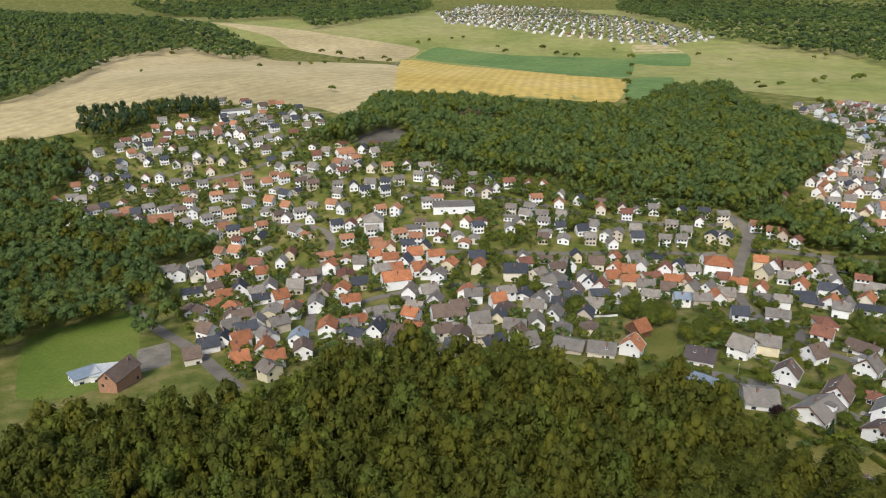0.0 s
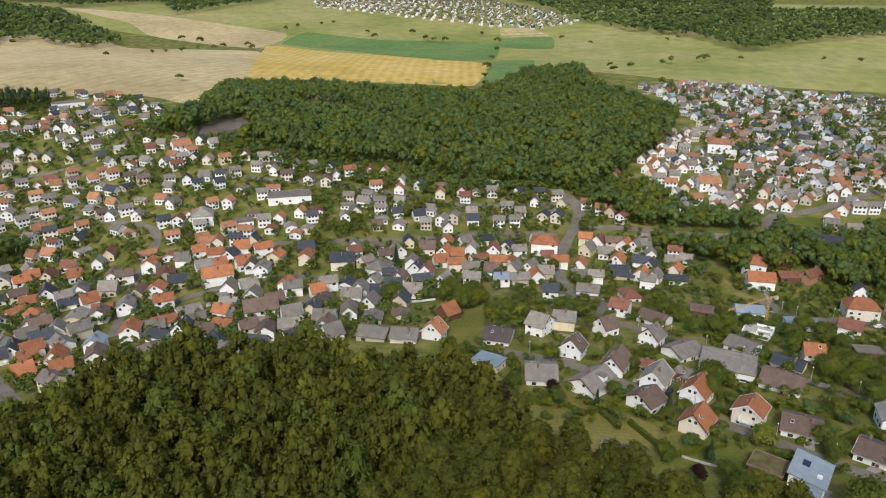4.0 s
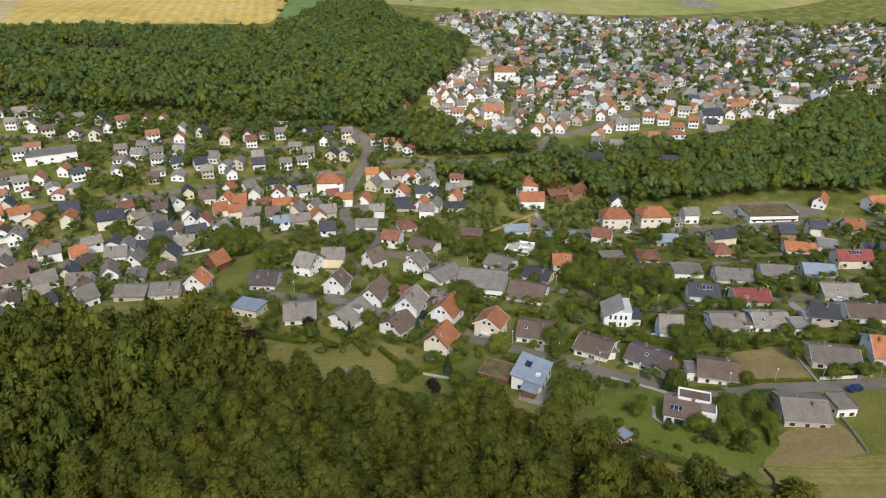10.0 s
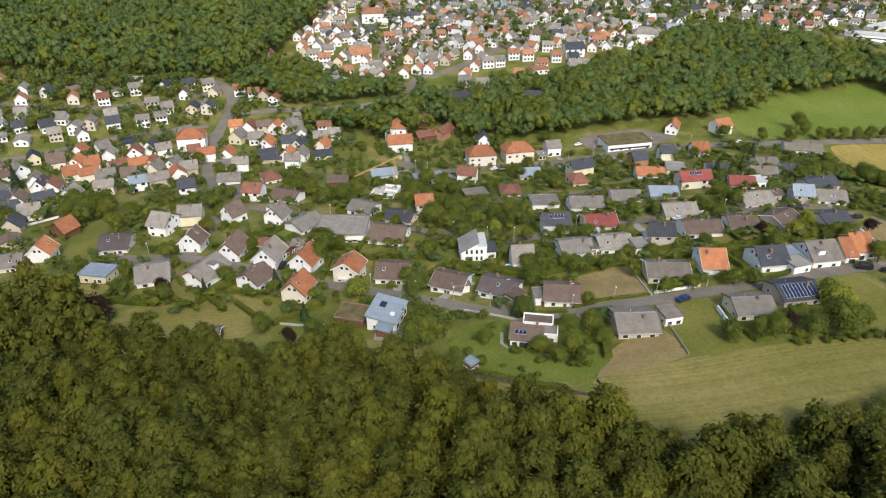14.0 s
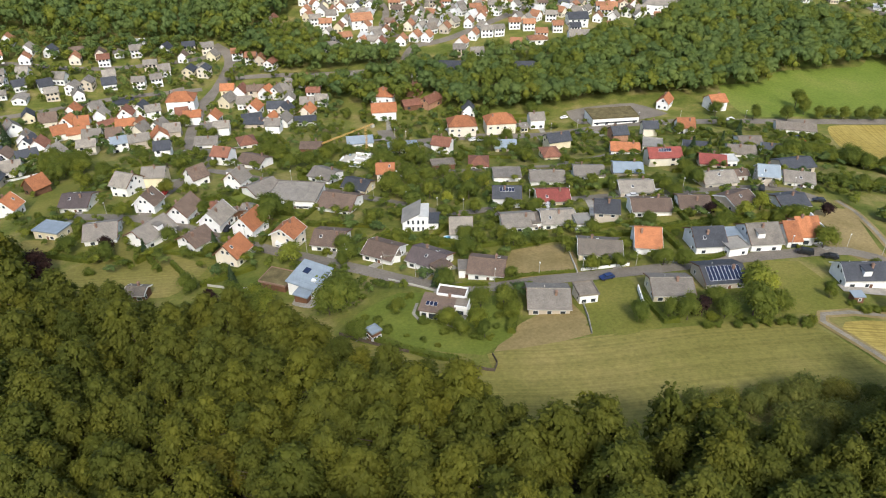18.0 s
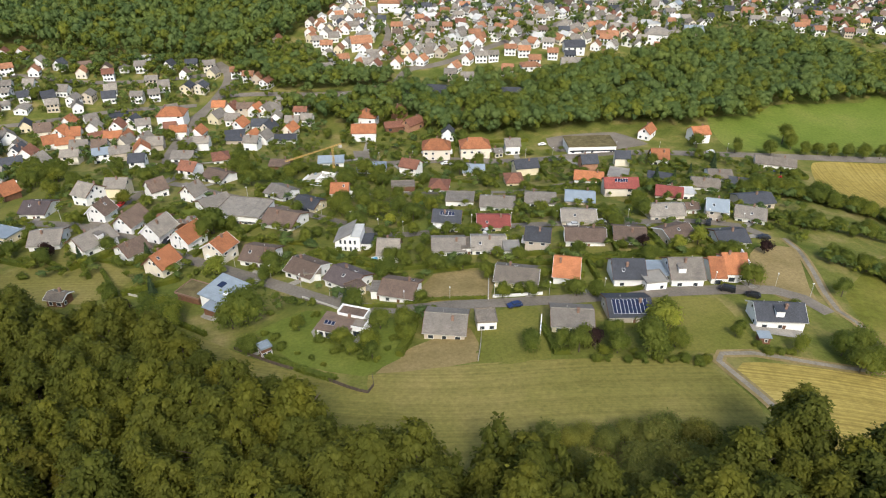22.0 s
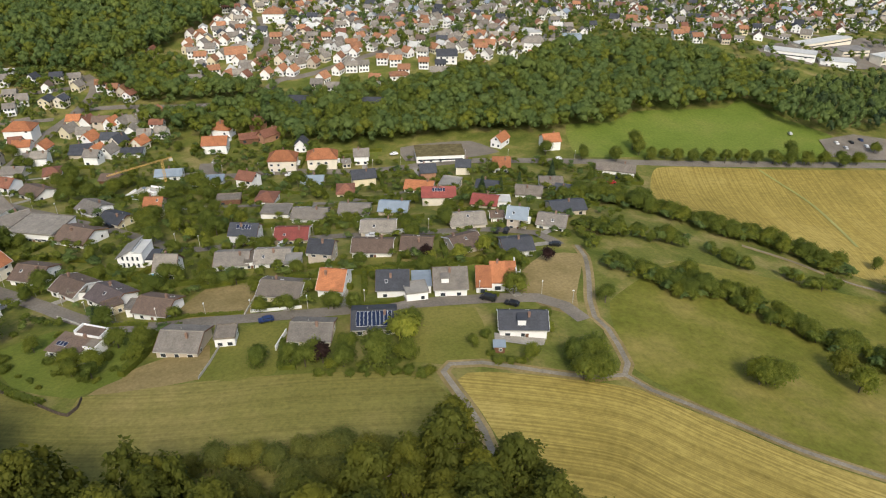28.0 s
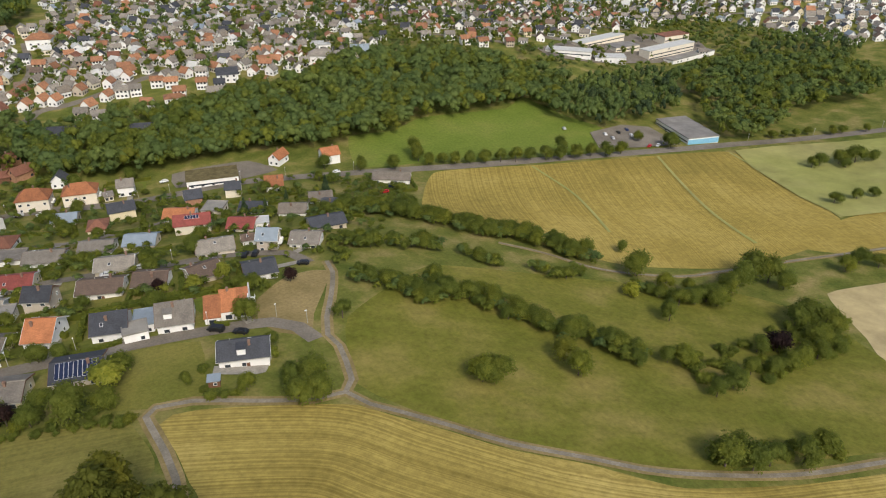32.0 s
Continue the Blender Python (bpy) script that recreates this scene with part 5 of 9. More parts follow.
house(2.2, 418.5, 79, 10.0, 7.5, "s", "o", 1)
house(14.4, 425.4, 69, 8.5, 7.5, "s", "o", 1)
house(21.4, 418.1, 13, 9.5, 7.7, "d", "k", 1)
house(-36.9, 393.1, 7, 10.0, 7.3, "s", "o", 1)
house(60.7, 489.7, 82, 10.3, 8.3, "s", "n", 1)
house(70.9, 490.8, 74, 8.6, 8.4, "s", "o", 1)
house(63.1, 465.9, 10, 10.4, 8.3, "d", "o", 1)
house(81.5, 475.9, 69, 10.4, 7.9, "s", "g", 1)
house(78.8, 462.8, 78, 8.5, 8.0, "s", "o", 1)
house(93.5, 470.8, 63, 9.6, 8.2, "s", "k", 1)
house(108.3, 472.6, -6, 11.0, 8.8, "b", "b", 1)
house(122.0, 451.7, -7, 9.4, 8.8, "d", "n", 1)
house(145.5, 475.5, -14, 9.3, 8.6, "f", "w", 1)
house(142.3, 460.3, -8, 9.6, 9.0, "d", "g", 1)
house(160.2, 459.4, 51, 8.7, 7.4, "s", "k", 1)
house(174.4, 455.6, -10, 10.2, 8.1, "d", "k", 1)
house(185.1, 449.8, -9, 10.4, 8.7, "d", "g", 1)
house(147.3, 436.3, -13, 10.3, 7.6, "d", "g", 1)
house(168.2, 443.1, 68, 8.3, 7.4, "s", "b", 1)
house(186.0, 438.2, 50, 9.0, 7.9, "s", "g", 1)
house(60.5, 408.0, 1, 8.6, 7.3, "s", "b", 1)
house(74.0, 411.6, 76, 11.9, 8.9, "b", "g", 1)
house(90.2, 411.7, -3, 9.4, 8.6, "d", "g", 1)
house(101.3, 416.7, 61, 9.7, 8.3, "d", "g", 1)
house(109.5, 421.0, 67, 10.2, 8.4, "d", "g", 1)
house(121.0, 418.4, -4, 10.2, 8.5, "s", "k", 1)
house(137.1, 414.2, -17, 9.7, 7.6, "d", "g", 1)
house(167.2, 418.7, 60, 10.7, 8.5, "d", "k", 1)
house(175.7, 416.6, 55, 9.0, 8.7, "d", "k", 1)
house(200.3, 432.9, -11, 9.5, 8.7, "d", "r", 1)
house(206.9, 422.9, -25, 9.3, 8.7, "d", "o", 1)
house(211.6, 418.8, 62, 8.5, 7.9, "s", "o", 1)
house(215.4, 408.0, 47, 10.2, 7.6, "d", "n", 1)
house(237.5, 478.6, 58, 9.8, 7.7, "s", "n", 1)
house(38.7, 355.1, -2, 13.2, 10.6, "D", "k", 1)
house(45.3, 367.7, 14, 8.9, 8.4, "d", "n", 1)
house(57.3, 340.0, 60, 12.6, 10.6, "t", "g", 1)
house(99.1, 385.0, 62, 8.5, 7.9, "s", "o", 1)
house(86.8, 375.6, -7, 10.1, 8.4, "s", "b", 1)
house(95.8, 368.5, 59, 9.0, 8.3, "s", "o", 1)
house(91.3, 355.3, 7, 9.0, 7.9, "s", "o", 1)
house(102.6, 365.2, -12, 8.5, 8.2, "s", "o", 1)
house(75.6, 353.3, 77, 9.5, 7.4, "s", "g", 1)
house(77.4, 343.8, 63, 9.9, 8.5, "s", "k", 1)
house(81.8, 339.8, 68, 9.1, 7.8, "s", "n", 1)
house(98.9, 348.1, -0, 10.7, 7.7, "d", "o", 1)
house(112.2, 373.9, 66, 8.5, 7.5, "s", "g", 1)
house(125.2, 389.3, -2, 11.0, 9.0, "f", "k", 1)
house(124.4, 370.4, 70, 9.1, 8.4, "s", "n", 1)
house(133.0, 374.5, 59, 9.0, 8.3, "s", "k", 1)
house(138.1, 366.7, -2, 9.2, 8.3, "d", "g", 1)
house(154.5, 371.3, -19, 15.7, 12.0, "T", "o", 1)
house(122.6, 350.0, -14, 10.7, 8.1, "d", "o", 1)
house(128.6, 348.4, 66, 9.6, 7.6, "s", "o", 1)
house(106.0, 342.2, -16, 10.4, 7.5, "s", "g", 1)
house(102.8, 323.1, -15, 10.0, 7.6, "d", "g", 1)
house(116.9, 318.7, -3, 9.0, 7.6, "d", "l", 1)
house(88.3, 322.2, 53, 9.3, 8.5, "s", "g", 1)
house(77.0, 322.0, 6, 10.6, 7.6, "d", "k", 1)
house(67.2, 329.8, 64, 8.3, 7.2, "s", "b", 1)
house(53.6, 323.1, 62, 8.9, 8.3, "s", "g", 1)
house(62.6, 332.9, 1, 9.9, 8.1, "s", "k", 1)
house(128.5, 338.9, 48, 9.2, 8.4, "s", "g", 1)
house(137.7, 340.2, 50, 9.5, 7.9, "s", "g", 1)
house(143.0, 329.7, -14, 9.6, 7.5, "s", "g", 1)
house(155.9, 346.5, -15, 10.4, 8.0, "d", "o", 1)
house(182.1, 380.6, -21, 9.1, 8.7, "d", "o", 1)
house(178.5, 366.1, 45, 10.0, 8.2, "s", "g", 1)
house(188.7, 376.2, 50, 8.5, 8.4, "s", "n", 1)
house(196.0, 371.9, -18, 10.4, 7.7, "d", "b", 1)
house(201.6, 367.5, 45, 8.5, 8.5, "s", "o", 1)
house(207.3, 365.6, 45, 9.4, 8.1, "s", "g", 1)
house(165.8, 341.6, 59, 9.3, 7.3, "s", "o", 1)
house(161.9, 327.7, -20, 11.0, 8.7, "b", "g", 1)
house(165.6, 317.4, -18, 9.0, 7.6, "d", "g", 1)
house(188.7, 346.2, 54, 10.4, 8.2, "s", "o", 1)
house(213.4, 365.9, -21, 8.6, 7.4, "s", "g", 1)
house(199.3, 339.1, -22, 10.4, 8.7, "d", "k", 1)
house(202.8, 334.4, 48, 10.1, 8.3, "s", "k", 1)
house(184.3, 333.6, -10, 11.0, 9.1, "b", "k", 1)
house(184.0, 324.6, -26, 11.2, 8.5, "b", "k", 1)
house(191.8, 320.6, 49, 8.5, 7.9, "s", "o", 1)
house(189.8, 308.6, -28, 8.8, 8.2, "d", "g", 1)
house(197.6, 318.1, 49, 9.4, 7.4, "s", "g", 1)
house(217.3, 339.6, -22, 8.9, 7.3, "s", "g", 1)
house(213.4, 327.3, 48, 9.7, 7.6, "s", "o", 1)
house(208.8, 316.4, -18, 11.8, 8.4, "b", "k", 1)
house(-158.5, 381.1, 27, 9.5, 8.4, "d", "g", 1)
house(-150.8, 377.6, -79, 10.2, 7.7, "d", "g", 1)
house(-139.6, 374.9, -76, 8.5, 8.3, "s", "g", 1)
house(-128.2, 370.0, 34, 9.5, 8.8, "d", "o", 1)
house(-125.2, 377.0, 21, 8.5, 7.7, "s", "o", 1)
house(-116.4, 374.6, -87, 10.3, 7.9, "s", "n", 1)
house(-135.7, 353.0, 24, 11.3, 8.4, "b", "k", 1)
house(-123.5, 352.2, 37, 9.6, 7.7, "d", "b", 1)
house(-115.0, 347.4, 22, 11.9, 9.9, "b", "o", 1)
house(-108.9, 351.1, -77, 10.4, 8.4, "s", "k", 1)
house(-102.0, 371.0, 23, 8.3, 7.4, "s", "o", 1)
house(-98.0, 342.3, 26, 9.3, 7.8, "d", "g", 1)
house(-93.4, 338.1, 21, 12.0, 8.5, "b", "k", 1)
house(-83.8, 334.9, 34, 9.2, 8.2, "s", "o", 1)
house(-79.7, 362.0, -89, 11.1, 7.8, "d", "b", 1)
house(-73.7, 360.3, 17, 10.0, 8.3, "d", "b", 1)
house(-102.5, 312.1, -79, 8.9, 7.3, "s", "b", 1)
house(-96.7, 309.4, 28, 10.8, 8.8, "d", "b", 1)
house(-89.7, 291.7, 26, 11.2, 9.0, "d", "k", 1)
house(-86.7, 301.0, -81, 8.5, 8.4, "s", "g", 1)
house(-75.9, 296.2, 35, 10.4, 8.9, "d", "g", 1)
house(-97.6, 282.3, -81, 9.4, 7.3, "s", "k", 1)
house(-102.0, 276.1, 28, 10.2, 7.4, "s", "k", 1)
house(-104.8, 263.6, 25, 8.5, 7.9, "s", "b", 1)
house(-143.7, 250.4, 43, 10.1, 8.8, "f", "l", 1)
house(-136.7, 252.6, -77, 10.3, 8.4, "f", "w", 1)
house(-86.6, 270.0, 29, 8.4, 7.4, "s", "o", 1)
house(-82.5, 255.0, 32, 8.7, 7.8, "s", "o", 1)
house(-75.2, 267.6, -89, 9.5, 7.6, "s", "o", 1)
house(-67.3, 252.1, 21, 9.1, 8.5, "d", "o", 1)
house(-62.4, 274.9, 87, 9.1, 7.9, "d", "l", 1)
house(-57.3, 259.9, -81, 10.3, 8.0, "d", "b", 1)
house(-62.8, 370.5, 81, 9.4, 8.5, "d", "o", 1)
house(-69.0, 389.9, 24, 12.2, 9.6, "b", "o", 1)
house(-61.0, 337.2, 80, 9.5, 7.2, "s", "b", 1)
house(-62.4, 319.8, -86, 10.6, 8.1, "d", "g", 1)
house(-51.9, 336.1, 84, 9.1, 8.5, "d", "o", 1)
house(-44.2, 345.4, 16, 10.3, 7.3, "s", "k", 1)
house(-45.5, 320.1, 16, 10.6, 8.1, "d", "o", 1)
house(-72.4, 313.5, -87, 9.6, 7.7, "d", "b", 1)
house(-51.4, 285.7, -87, 10.9, 8.7, "d", "o", 1)
house(-44.8, 292.7, 16, 11.4, 9.7, "b", "g", 1)
house(-40.7, 297.3, 25, 11.0, 8.7, "b", "o", 1)
house(-31.7, 306.3, 27, 11.0, 9.6, "b", "g", 1)
house(-21.2, 255.1, 81, 10.9, 7.7, "d", "p", 1)
house(-29.1, 280.8, 75, 10.1, 7.6, "s", "k", 1)
house(-39.1, 380.3, 22, 8.8, 8.8, "d", "o", 1)
house(-40.0, 398.0, 15, 9.8, 8.3, "s", "o", 1)
house(-30.9, 392.3, -86, 10.2, 7.4, "s", "o", 1)
house(-20.9, 393.0, 7, 9.9, 7.9, "d", "k", 1)
house(-10.9, 390.3, 77, 8.6, 8.1, "s", "k", 1)
house(-4.2, 376.5, 17, 11.1, 8.1, "d", "o", 1)
house(-29.7, 374.3, 11, 10.2, 8.5, "d", "o", 1)
house(-21.3, 372.3, 73, 9.5, 7.8, "s", "k", 1)
house(-16.2, 381.6, 9, 9.8, 8.1, "s", "o", 1)
house(-8.6, 355.8, 90, 8.9, 7.5, "s", "b", 1)
house(-2.2, 349.1, 79, 9.7, 7.8, "d", "g", 1)
house(-24.7, 345.9, 16, 15.6, 10.7, "D", "o", 1)
house(-25.8, 362.2, 22, 8.4, 7.3, "s", "o", 1)
house(-33.4, 359.8, 21, 10.2, 8.6, "d", "g", 1)
house(-13.3, 360.8, 23, 9.3, 8.3, "s", "o", 1)
house(-16.6, 329.2, 79, 9.3, 7.9, "s", "m", 1)
house(3.7, 363.7, 68, 9.6, 8.2, "d", "o", 1)
house(19.6, 362.0, 77, 10.3, 7.6, "d", "o", 1)
house(11.7, 323.8, 74, 8.9, 8.1, "d", "o", 1)
house(14.6, 319.4, 7, 10.2, 8.4, "d", "g", 1)
house(-3.6, 315.4, 77, 8.5, 7.7, "s", "g", 1)
house(7.2, 302.9, 15, 9.8, 8.7, "d", "b", 1)
house(2.0, 293.0, 12, 15.2, 11.4, "D", "b", 1)
house(-0.3, 268.8, 22, 8.8, 7.7, "d", "b", 1)
house(7.3, 261.7, 87, 9.3, 7.6, "d", "b", 1)
house(26.4, 313.2, 17, 8.5, 7.9, "s", "o", 1)
house(31.3, 323.5, 14, 9.9, 7.9, "d", "g", 1)
house(16.3, 264.7, 3, 9.8, 8.0, "d", "g", 1)
house(24.8, 288.0, 75, 9.1, 7.3, "s", "k", 1)
house(16.0, 283.8, 16, 10.3, 8.0, "s", "g", 1)
house(307.1, 577.8, -19, 11.0, 8.1, "d", "g", 0)
house(306.3, 557.5, -13, 9.4, 8.9, "d", "n", 0)
house(313.3, 553.7, -7, 9.5, 8.1, "d", "n", 0)
house(320.9, 550.6, 57, 9.0, 8.1, "s", "k", 0)
house(332.9, 549.9, -3, 8.9, 8.8, "d", "g", 0)
house(351.0, 553.3, -7, 9.3, 9.0, "d", "g", 0)
house(366.7, 557.2, -8, 10.5, 7.7, "d", "k", 0)
house(309.0, 518.4, -14, 10.6, 8.4, "d", "g", 0)
house(336.5, 514.7, -25, 18.1, 11.8, "T", "o", 0)
house(305.4, 495.1, -19, 9.6, 7.7, "d", "o", 0)
house(318.9, 481.4, -18, 8.8, 9.0, "d", "k", 0)
house(339.6, 483.8, 59, 8.9, 7.6, "s", "k", 0)
house(308.1, 466.4, 54, 9.6, 8.8, "d", "g", 0)
house(288.8, 497.7, -18, 11.2, 8.1, "d", "g", 0)
house(274.5, 499.2, 47, 8.9, 7.3, "s", "o", 0)
house(263.2, 482.6, 51, 8.5, 8.2, "s", "o", 0)
house(268.3, 503.0, 50, 8.7, 7.7, "s", "b", 0)
house(273.0, 476.3, 56, 10.1, 8.4, "s", "g", 0)
house(263.4, 461.7, -11, 10.2, 8.7, "d", "g", 0)
house(267.2, 450.5, -19, 11.0, 8.8, "d", "o", 0)
house(288.7, 477.0, 62, 9.6, 8.2, "s", "o", 0)
house(299.4, 472.5, 51, 8.3, 7.3, "s", "k", 0)
house(301.1, 461.7, -20, 11.0, 9.2, "b", "g", 0)
house(289.9, 441.4, -9, 15.3, 11.8, "D", "o", 0)
house(273.6, 441.1, 56, 9.2, 7.4, "s", "o", 0)
house(270.5, 420.5, -3, 10.4, 9.0, "d", "o", 0)
house(263.7, 435.3, 47, 8.5, 8.1, "s", "g", 0)
house(256.8, 412.1, -12, 10.6, 7.6, "d", "g", 0)
house(289.7, 431.4, 50, 9.5, 7.7, "s", "o", 0)
house(293.4, 423.9, -23, 11.5, 8.5, "b", "g", 0)
house(305.1, 425.2, -20, 8.9, 8.0, "d", "b", 0)
house(297.5, 414.9, 57, 9.6, 8.2, "s", "o", 0)
house(304.3, 419.5, 47, 9.1, 8.3, "s", "o", 0)
house(315.0, 414.5, 47, 9.4, 8.3, "s", "o", 0)
house(277.5, 407.4, 43, 9.3, 8.5, "s", "o", 0)
house(284.0, 405.4, -12, 9.0, 7.9, "s", "g", 0)
house(287.2, 399.4, 49, 8.9, 8.5, "s", "n", 0)
house(300.6, 395.0, 53, 9.6, 8.4, "s", "o", 0)
house(310.5, 394.9, 42, 9.7, 8.2, "s", "o", 0)
house(316.6, 389.7, 43, 9.5, 7.8, "s", "o", 0)
house(330.2, 450.4, 42, 8.5, 7.4, "s", "o", 0)
house(319.3, 445.7, -21, 9.4, 9.0, "d", "b", 0)
house(346.8, 462.6, 49, 10.9, 8.4, "d", "n", 0)
house(324.2, 461.2, -23, 10.9, 8.8, "d", "o", 0)
house(364.3, 502.7, -26, 10.6, 8.4, "d", "k", 0)
house(371.8, 482.1, -27, 9.6, 8.6, "d", "r", 0)
house(348.5, 448.7, -26, 10.3, 8.3, "d", "g", 0)
house(357.0, 442.4, -20, 9.2, 8.7, "d", "o", 0)
house(347.1, 434.1, 47, 9.7, 8.1, "s", "o", 0)
house(395.3, 496.4, -25, 10.6, 8.1, "d", "o", 0)
house(376.9, 468.3, -11, 9.9, 7.8, "d", "g", 0)
house(369.6, 446.7, -22, 9.7, 8.9, "d", "n", 0)
house(375.9, 523.5, -22, 10.9, 7.6, "d", "g", 0)
house(377.5, 551.4, -25, 9.5, 8.6, "d", "o", 0)
house(397.4, 564.9, -16, 9.8, 8.2, "d", "g", 0)
house(422.8, 580.1, -12, 9.3, 8.7, "d", "g", 0)
house(444.4, 595.8, -23, 10.5, 8.7, "d", "g", 0)
house(435.1, 555.5, -23, 9.3, 7.9, "d", "g", 0)
house(416.7, 501.1, -28, 9.0, 8.2, "d", "g", 0)
house(441.2, 518.6, -20, 9.7, 8.9, "d", "g", 0)
house(468.5, 540.5, -14, 10.7, 8.7, "d", "g", 0)
house(413.4, 469.4, -28, 10.6, 7.6, "d", "n", 0)
house(406.2, 446.2, -35, 9.0, 8.0, "f", "w", 0)
house(388.1, 446.1, 40, 8.5, 7.8, "s", "o", 0)
house(367.4, 416.5, -21, 10.8, 8.4, "d", "o", 0)
house(381.4, 415.3, -30, 9.0, 8.3, "d", "g", 0)
house(394.5, 415.8, 36, 10.0, 8.1, "s", "o", 0)
house(363.5, 399.8, 51, 8.4, 7.3, "s", "o", 0)
house(350.7, 394.7, 50, 9.4, 7.4, "s", "o", 0)
house(332.8, 395.3, 44, 8.9, 8.3, "s", "o", 0)
house(352.3, 373.0, -24, 10.6, 7.9, "d", "g", 0)
house(343.2, 374.2, 43, 10.2, 7.2, "s", "o", 0)
house(330.4, 366.8, 36, 9.5, 8.6, "s", "o", 0)
house(323.8, 357.8, -27, 10.0, 8.5, "d", "g", 0)
house(330.9, 347.7, -22, 10.3, 8.8, "d", "g", 0)
house(307.8, 337.8, -30, 15.8, 10.9, "D", "k", 0)
house(523.8, 584.9, -17, 11.1, 8.2, "d", "g", 0)
house(535.1, 571.9, -30, 11.0, 8.9, "d", "n", 0)
house(509.5, 525.9, -22, 11.0, 8.9, "d", "g", 0)
house(515.9, 510.9, -29, 9.7, 7.6, "d", "n", 0)
house(466.0, 498.3, -28, 9.3, 8.6, "d", "g", 0)
house(466.0, 482.3, -25, 11.0, 8.6, "d", "k", 0)
house(445.2, 486.2, 48, 9.0, 7.9, "s", "k", 0)
house(591.6, 573.4, -29, 10.3, 8.1, "s", "o", 0)
house(578.5, 537.3, -35, 9.5, 8.4, "d", "g", 0)
house(495.1, 468.8, -39, 9.2, 8.5, "s", "k", 0)
house(521.0, 469.3, -22, 10.1, 8.3, "d", "g", 0)
house(602.4, 534.6, 39, 9.5, 7.9, "s", "g", 0)
house(582.1, 494.3, -31, 11.1, 8.6, "d", "k", 0)
house(545.9, 446.4, -42, 9.2, 8.6, "d", "g", 0)
house(617.1, 510.8, 23, 10.2, 8.8, "d", "g", 0)
house(586.9, 466.4, 37, 8.7, 8.6, "s", "n", 0)
house(600.2, 458.3, 23, 9.2, 8.3, "s", "n", 0)
house(620.0, 459.8, -35, 10.7, 8.4, "d", "g", 0)
house(636.8, 457.7, -35, 11.1, 8.2, "d", "n", 0)
house(648.6, 526.5, -30, 11.1, 7.6, "d", "g", 0)
house(508.2, 407.1, -40, 9.7, 8.4, "f", "w", 0)
house(490.8, 428.3, 37, 11.1, 7.8, "d", "n", 0)
house(472.4, 420.8, 41, 8.4, 7.5, "s", "g", 0)
house(453.9, 412.8, -28, 8.9, 8.9, "d", "g", 0)
house(461.5, 450.0, -23, 9.0, 8.7, "d", "n", 0)
house(432.2, 434.5, -36, 10.0, 7.9, "d", "g", 0)
house(411.9, 418.5, -34, 10.1, 8.8, "d", "g", 0)
house(415.9, 402.9, -37, 9.3, 8.3, "d", "b", 0)
house(397.2, 410.3, 32, 9.0, 8.4, "s", "g", 0)
house(429.2, 396.3, -29, 9.9, 8.7, "d", "k", 0)
house(405.1, 376.3, -36, 10.1, 7.6, "d", "g", 0)
house(480.1, 393.5, -33, 11.2, 7.7, "d", "g", 0)
house(464.6, 367.7, 42, 10.2, 8.9, "d", "b", 0)
house(489.9, 367.4, -35, 18.9, 11.6, "T", "g", 0)
house(525.4, 372.1, -27, 14.0, 11.6, "D", "l", 0)
house(518.4, 356.3, -43, 10.8, 7.6, "f", "w", 0)
house(449.5, 372.6, -37, 11.0, 8.7, "d", "o", 0)
house(478.8, 350.0, -37, 9.7, 8.9, "d", "o", 0)
house(432.6, 344.2, -40, 9.3, 7.6, "d", "o", 0)
house(450.0, 335.0, -32, 11.0, 7.7, "d", "g", 0)
house(381.8, 368.6, -22, 10.6, 7.9, "d", "o", 0)
house(375.0, 375.4, -26, 10.2, 7.6, "d", "o", 0)
house(359.6, 370.3, -15, 9.1, 7.8, "d", "g", 0)
house(380.7, 351.5, -24, 10.0, 8.7, "d", "r", 0)
house(397.6, 357.6, -27, 9.0, 8.2, "d", "r", 0)
house(416.8, 362.7, -20, 14.3, 10.4, "D", "k", 0)
house(406.3, 350.2, -23, 9.0, 8.1, "d", "k", 0)
house(375.9, 348.1, -18, 13.0, 9.0, "h", "o", 0)
house(358.9, 347.0, -36, 9.3, 8.2, "s", "o", 0)
house(399.3, 336.1, -25, 13.9, 10.9, "D", "g", 0)
house(418.0, 334.5, -34, 9.5, 8.5, "d", "n", 0)
house(345.6, 314.4, -28, 14.7, 11.6, "D", "k", 0)
house(577.2, 468.5, 51, 9.5, 8.3, "s", "r", 0)
house(603.6, 478.9, -26, 8.9, 7.6, "d", "r", 0)
house(630.6, 479.2, -18, 10.8, 8.6, "d", "k", 0)
house(608.7, 428.5, -36, 9.4, 8.9, "d", "g", 0)
house(641.3, 432.6, -26, 9.8, 9.0, "d", "o", 0)
house(682.6, 451.5, 29, 8.7, 8.2, "s", "g", 0)
house(565.4, 477.9, 41, 10.1, 8.5, "s", "g", 0)
house(545.0, 466.8, 44, 8.5, 7.6, "s", "g", 0)
house(560.0, 505.5, 57, 9.6, 8.0, "s", "g", 0)
house(579.6, 552.6, -7, 9.4, 7.7, "d", "g", 0)
house(505.4, 445.4, -27, 9.3, 8.8, "d", "k", 0)
house(510.3, 430.1, -15, 9.4, 8.4, "d", "g", 0)
house(510.9, 400.8, -16, 9.6, 7.6, "f", "w", 0)
house(543.5, 423.3, -16, 10.2, 7.7, "d", "g", 0)
house(543.1, 402.9, -21, 9.1, 8.2, "d", "g", 0)
house(564.6, 402.0, -18, 10.2, 8.0, "d", "k", 0)
house(589.2, 399.6, -19, 9.4, 8.5, "d", "g", 0)
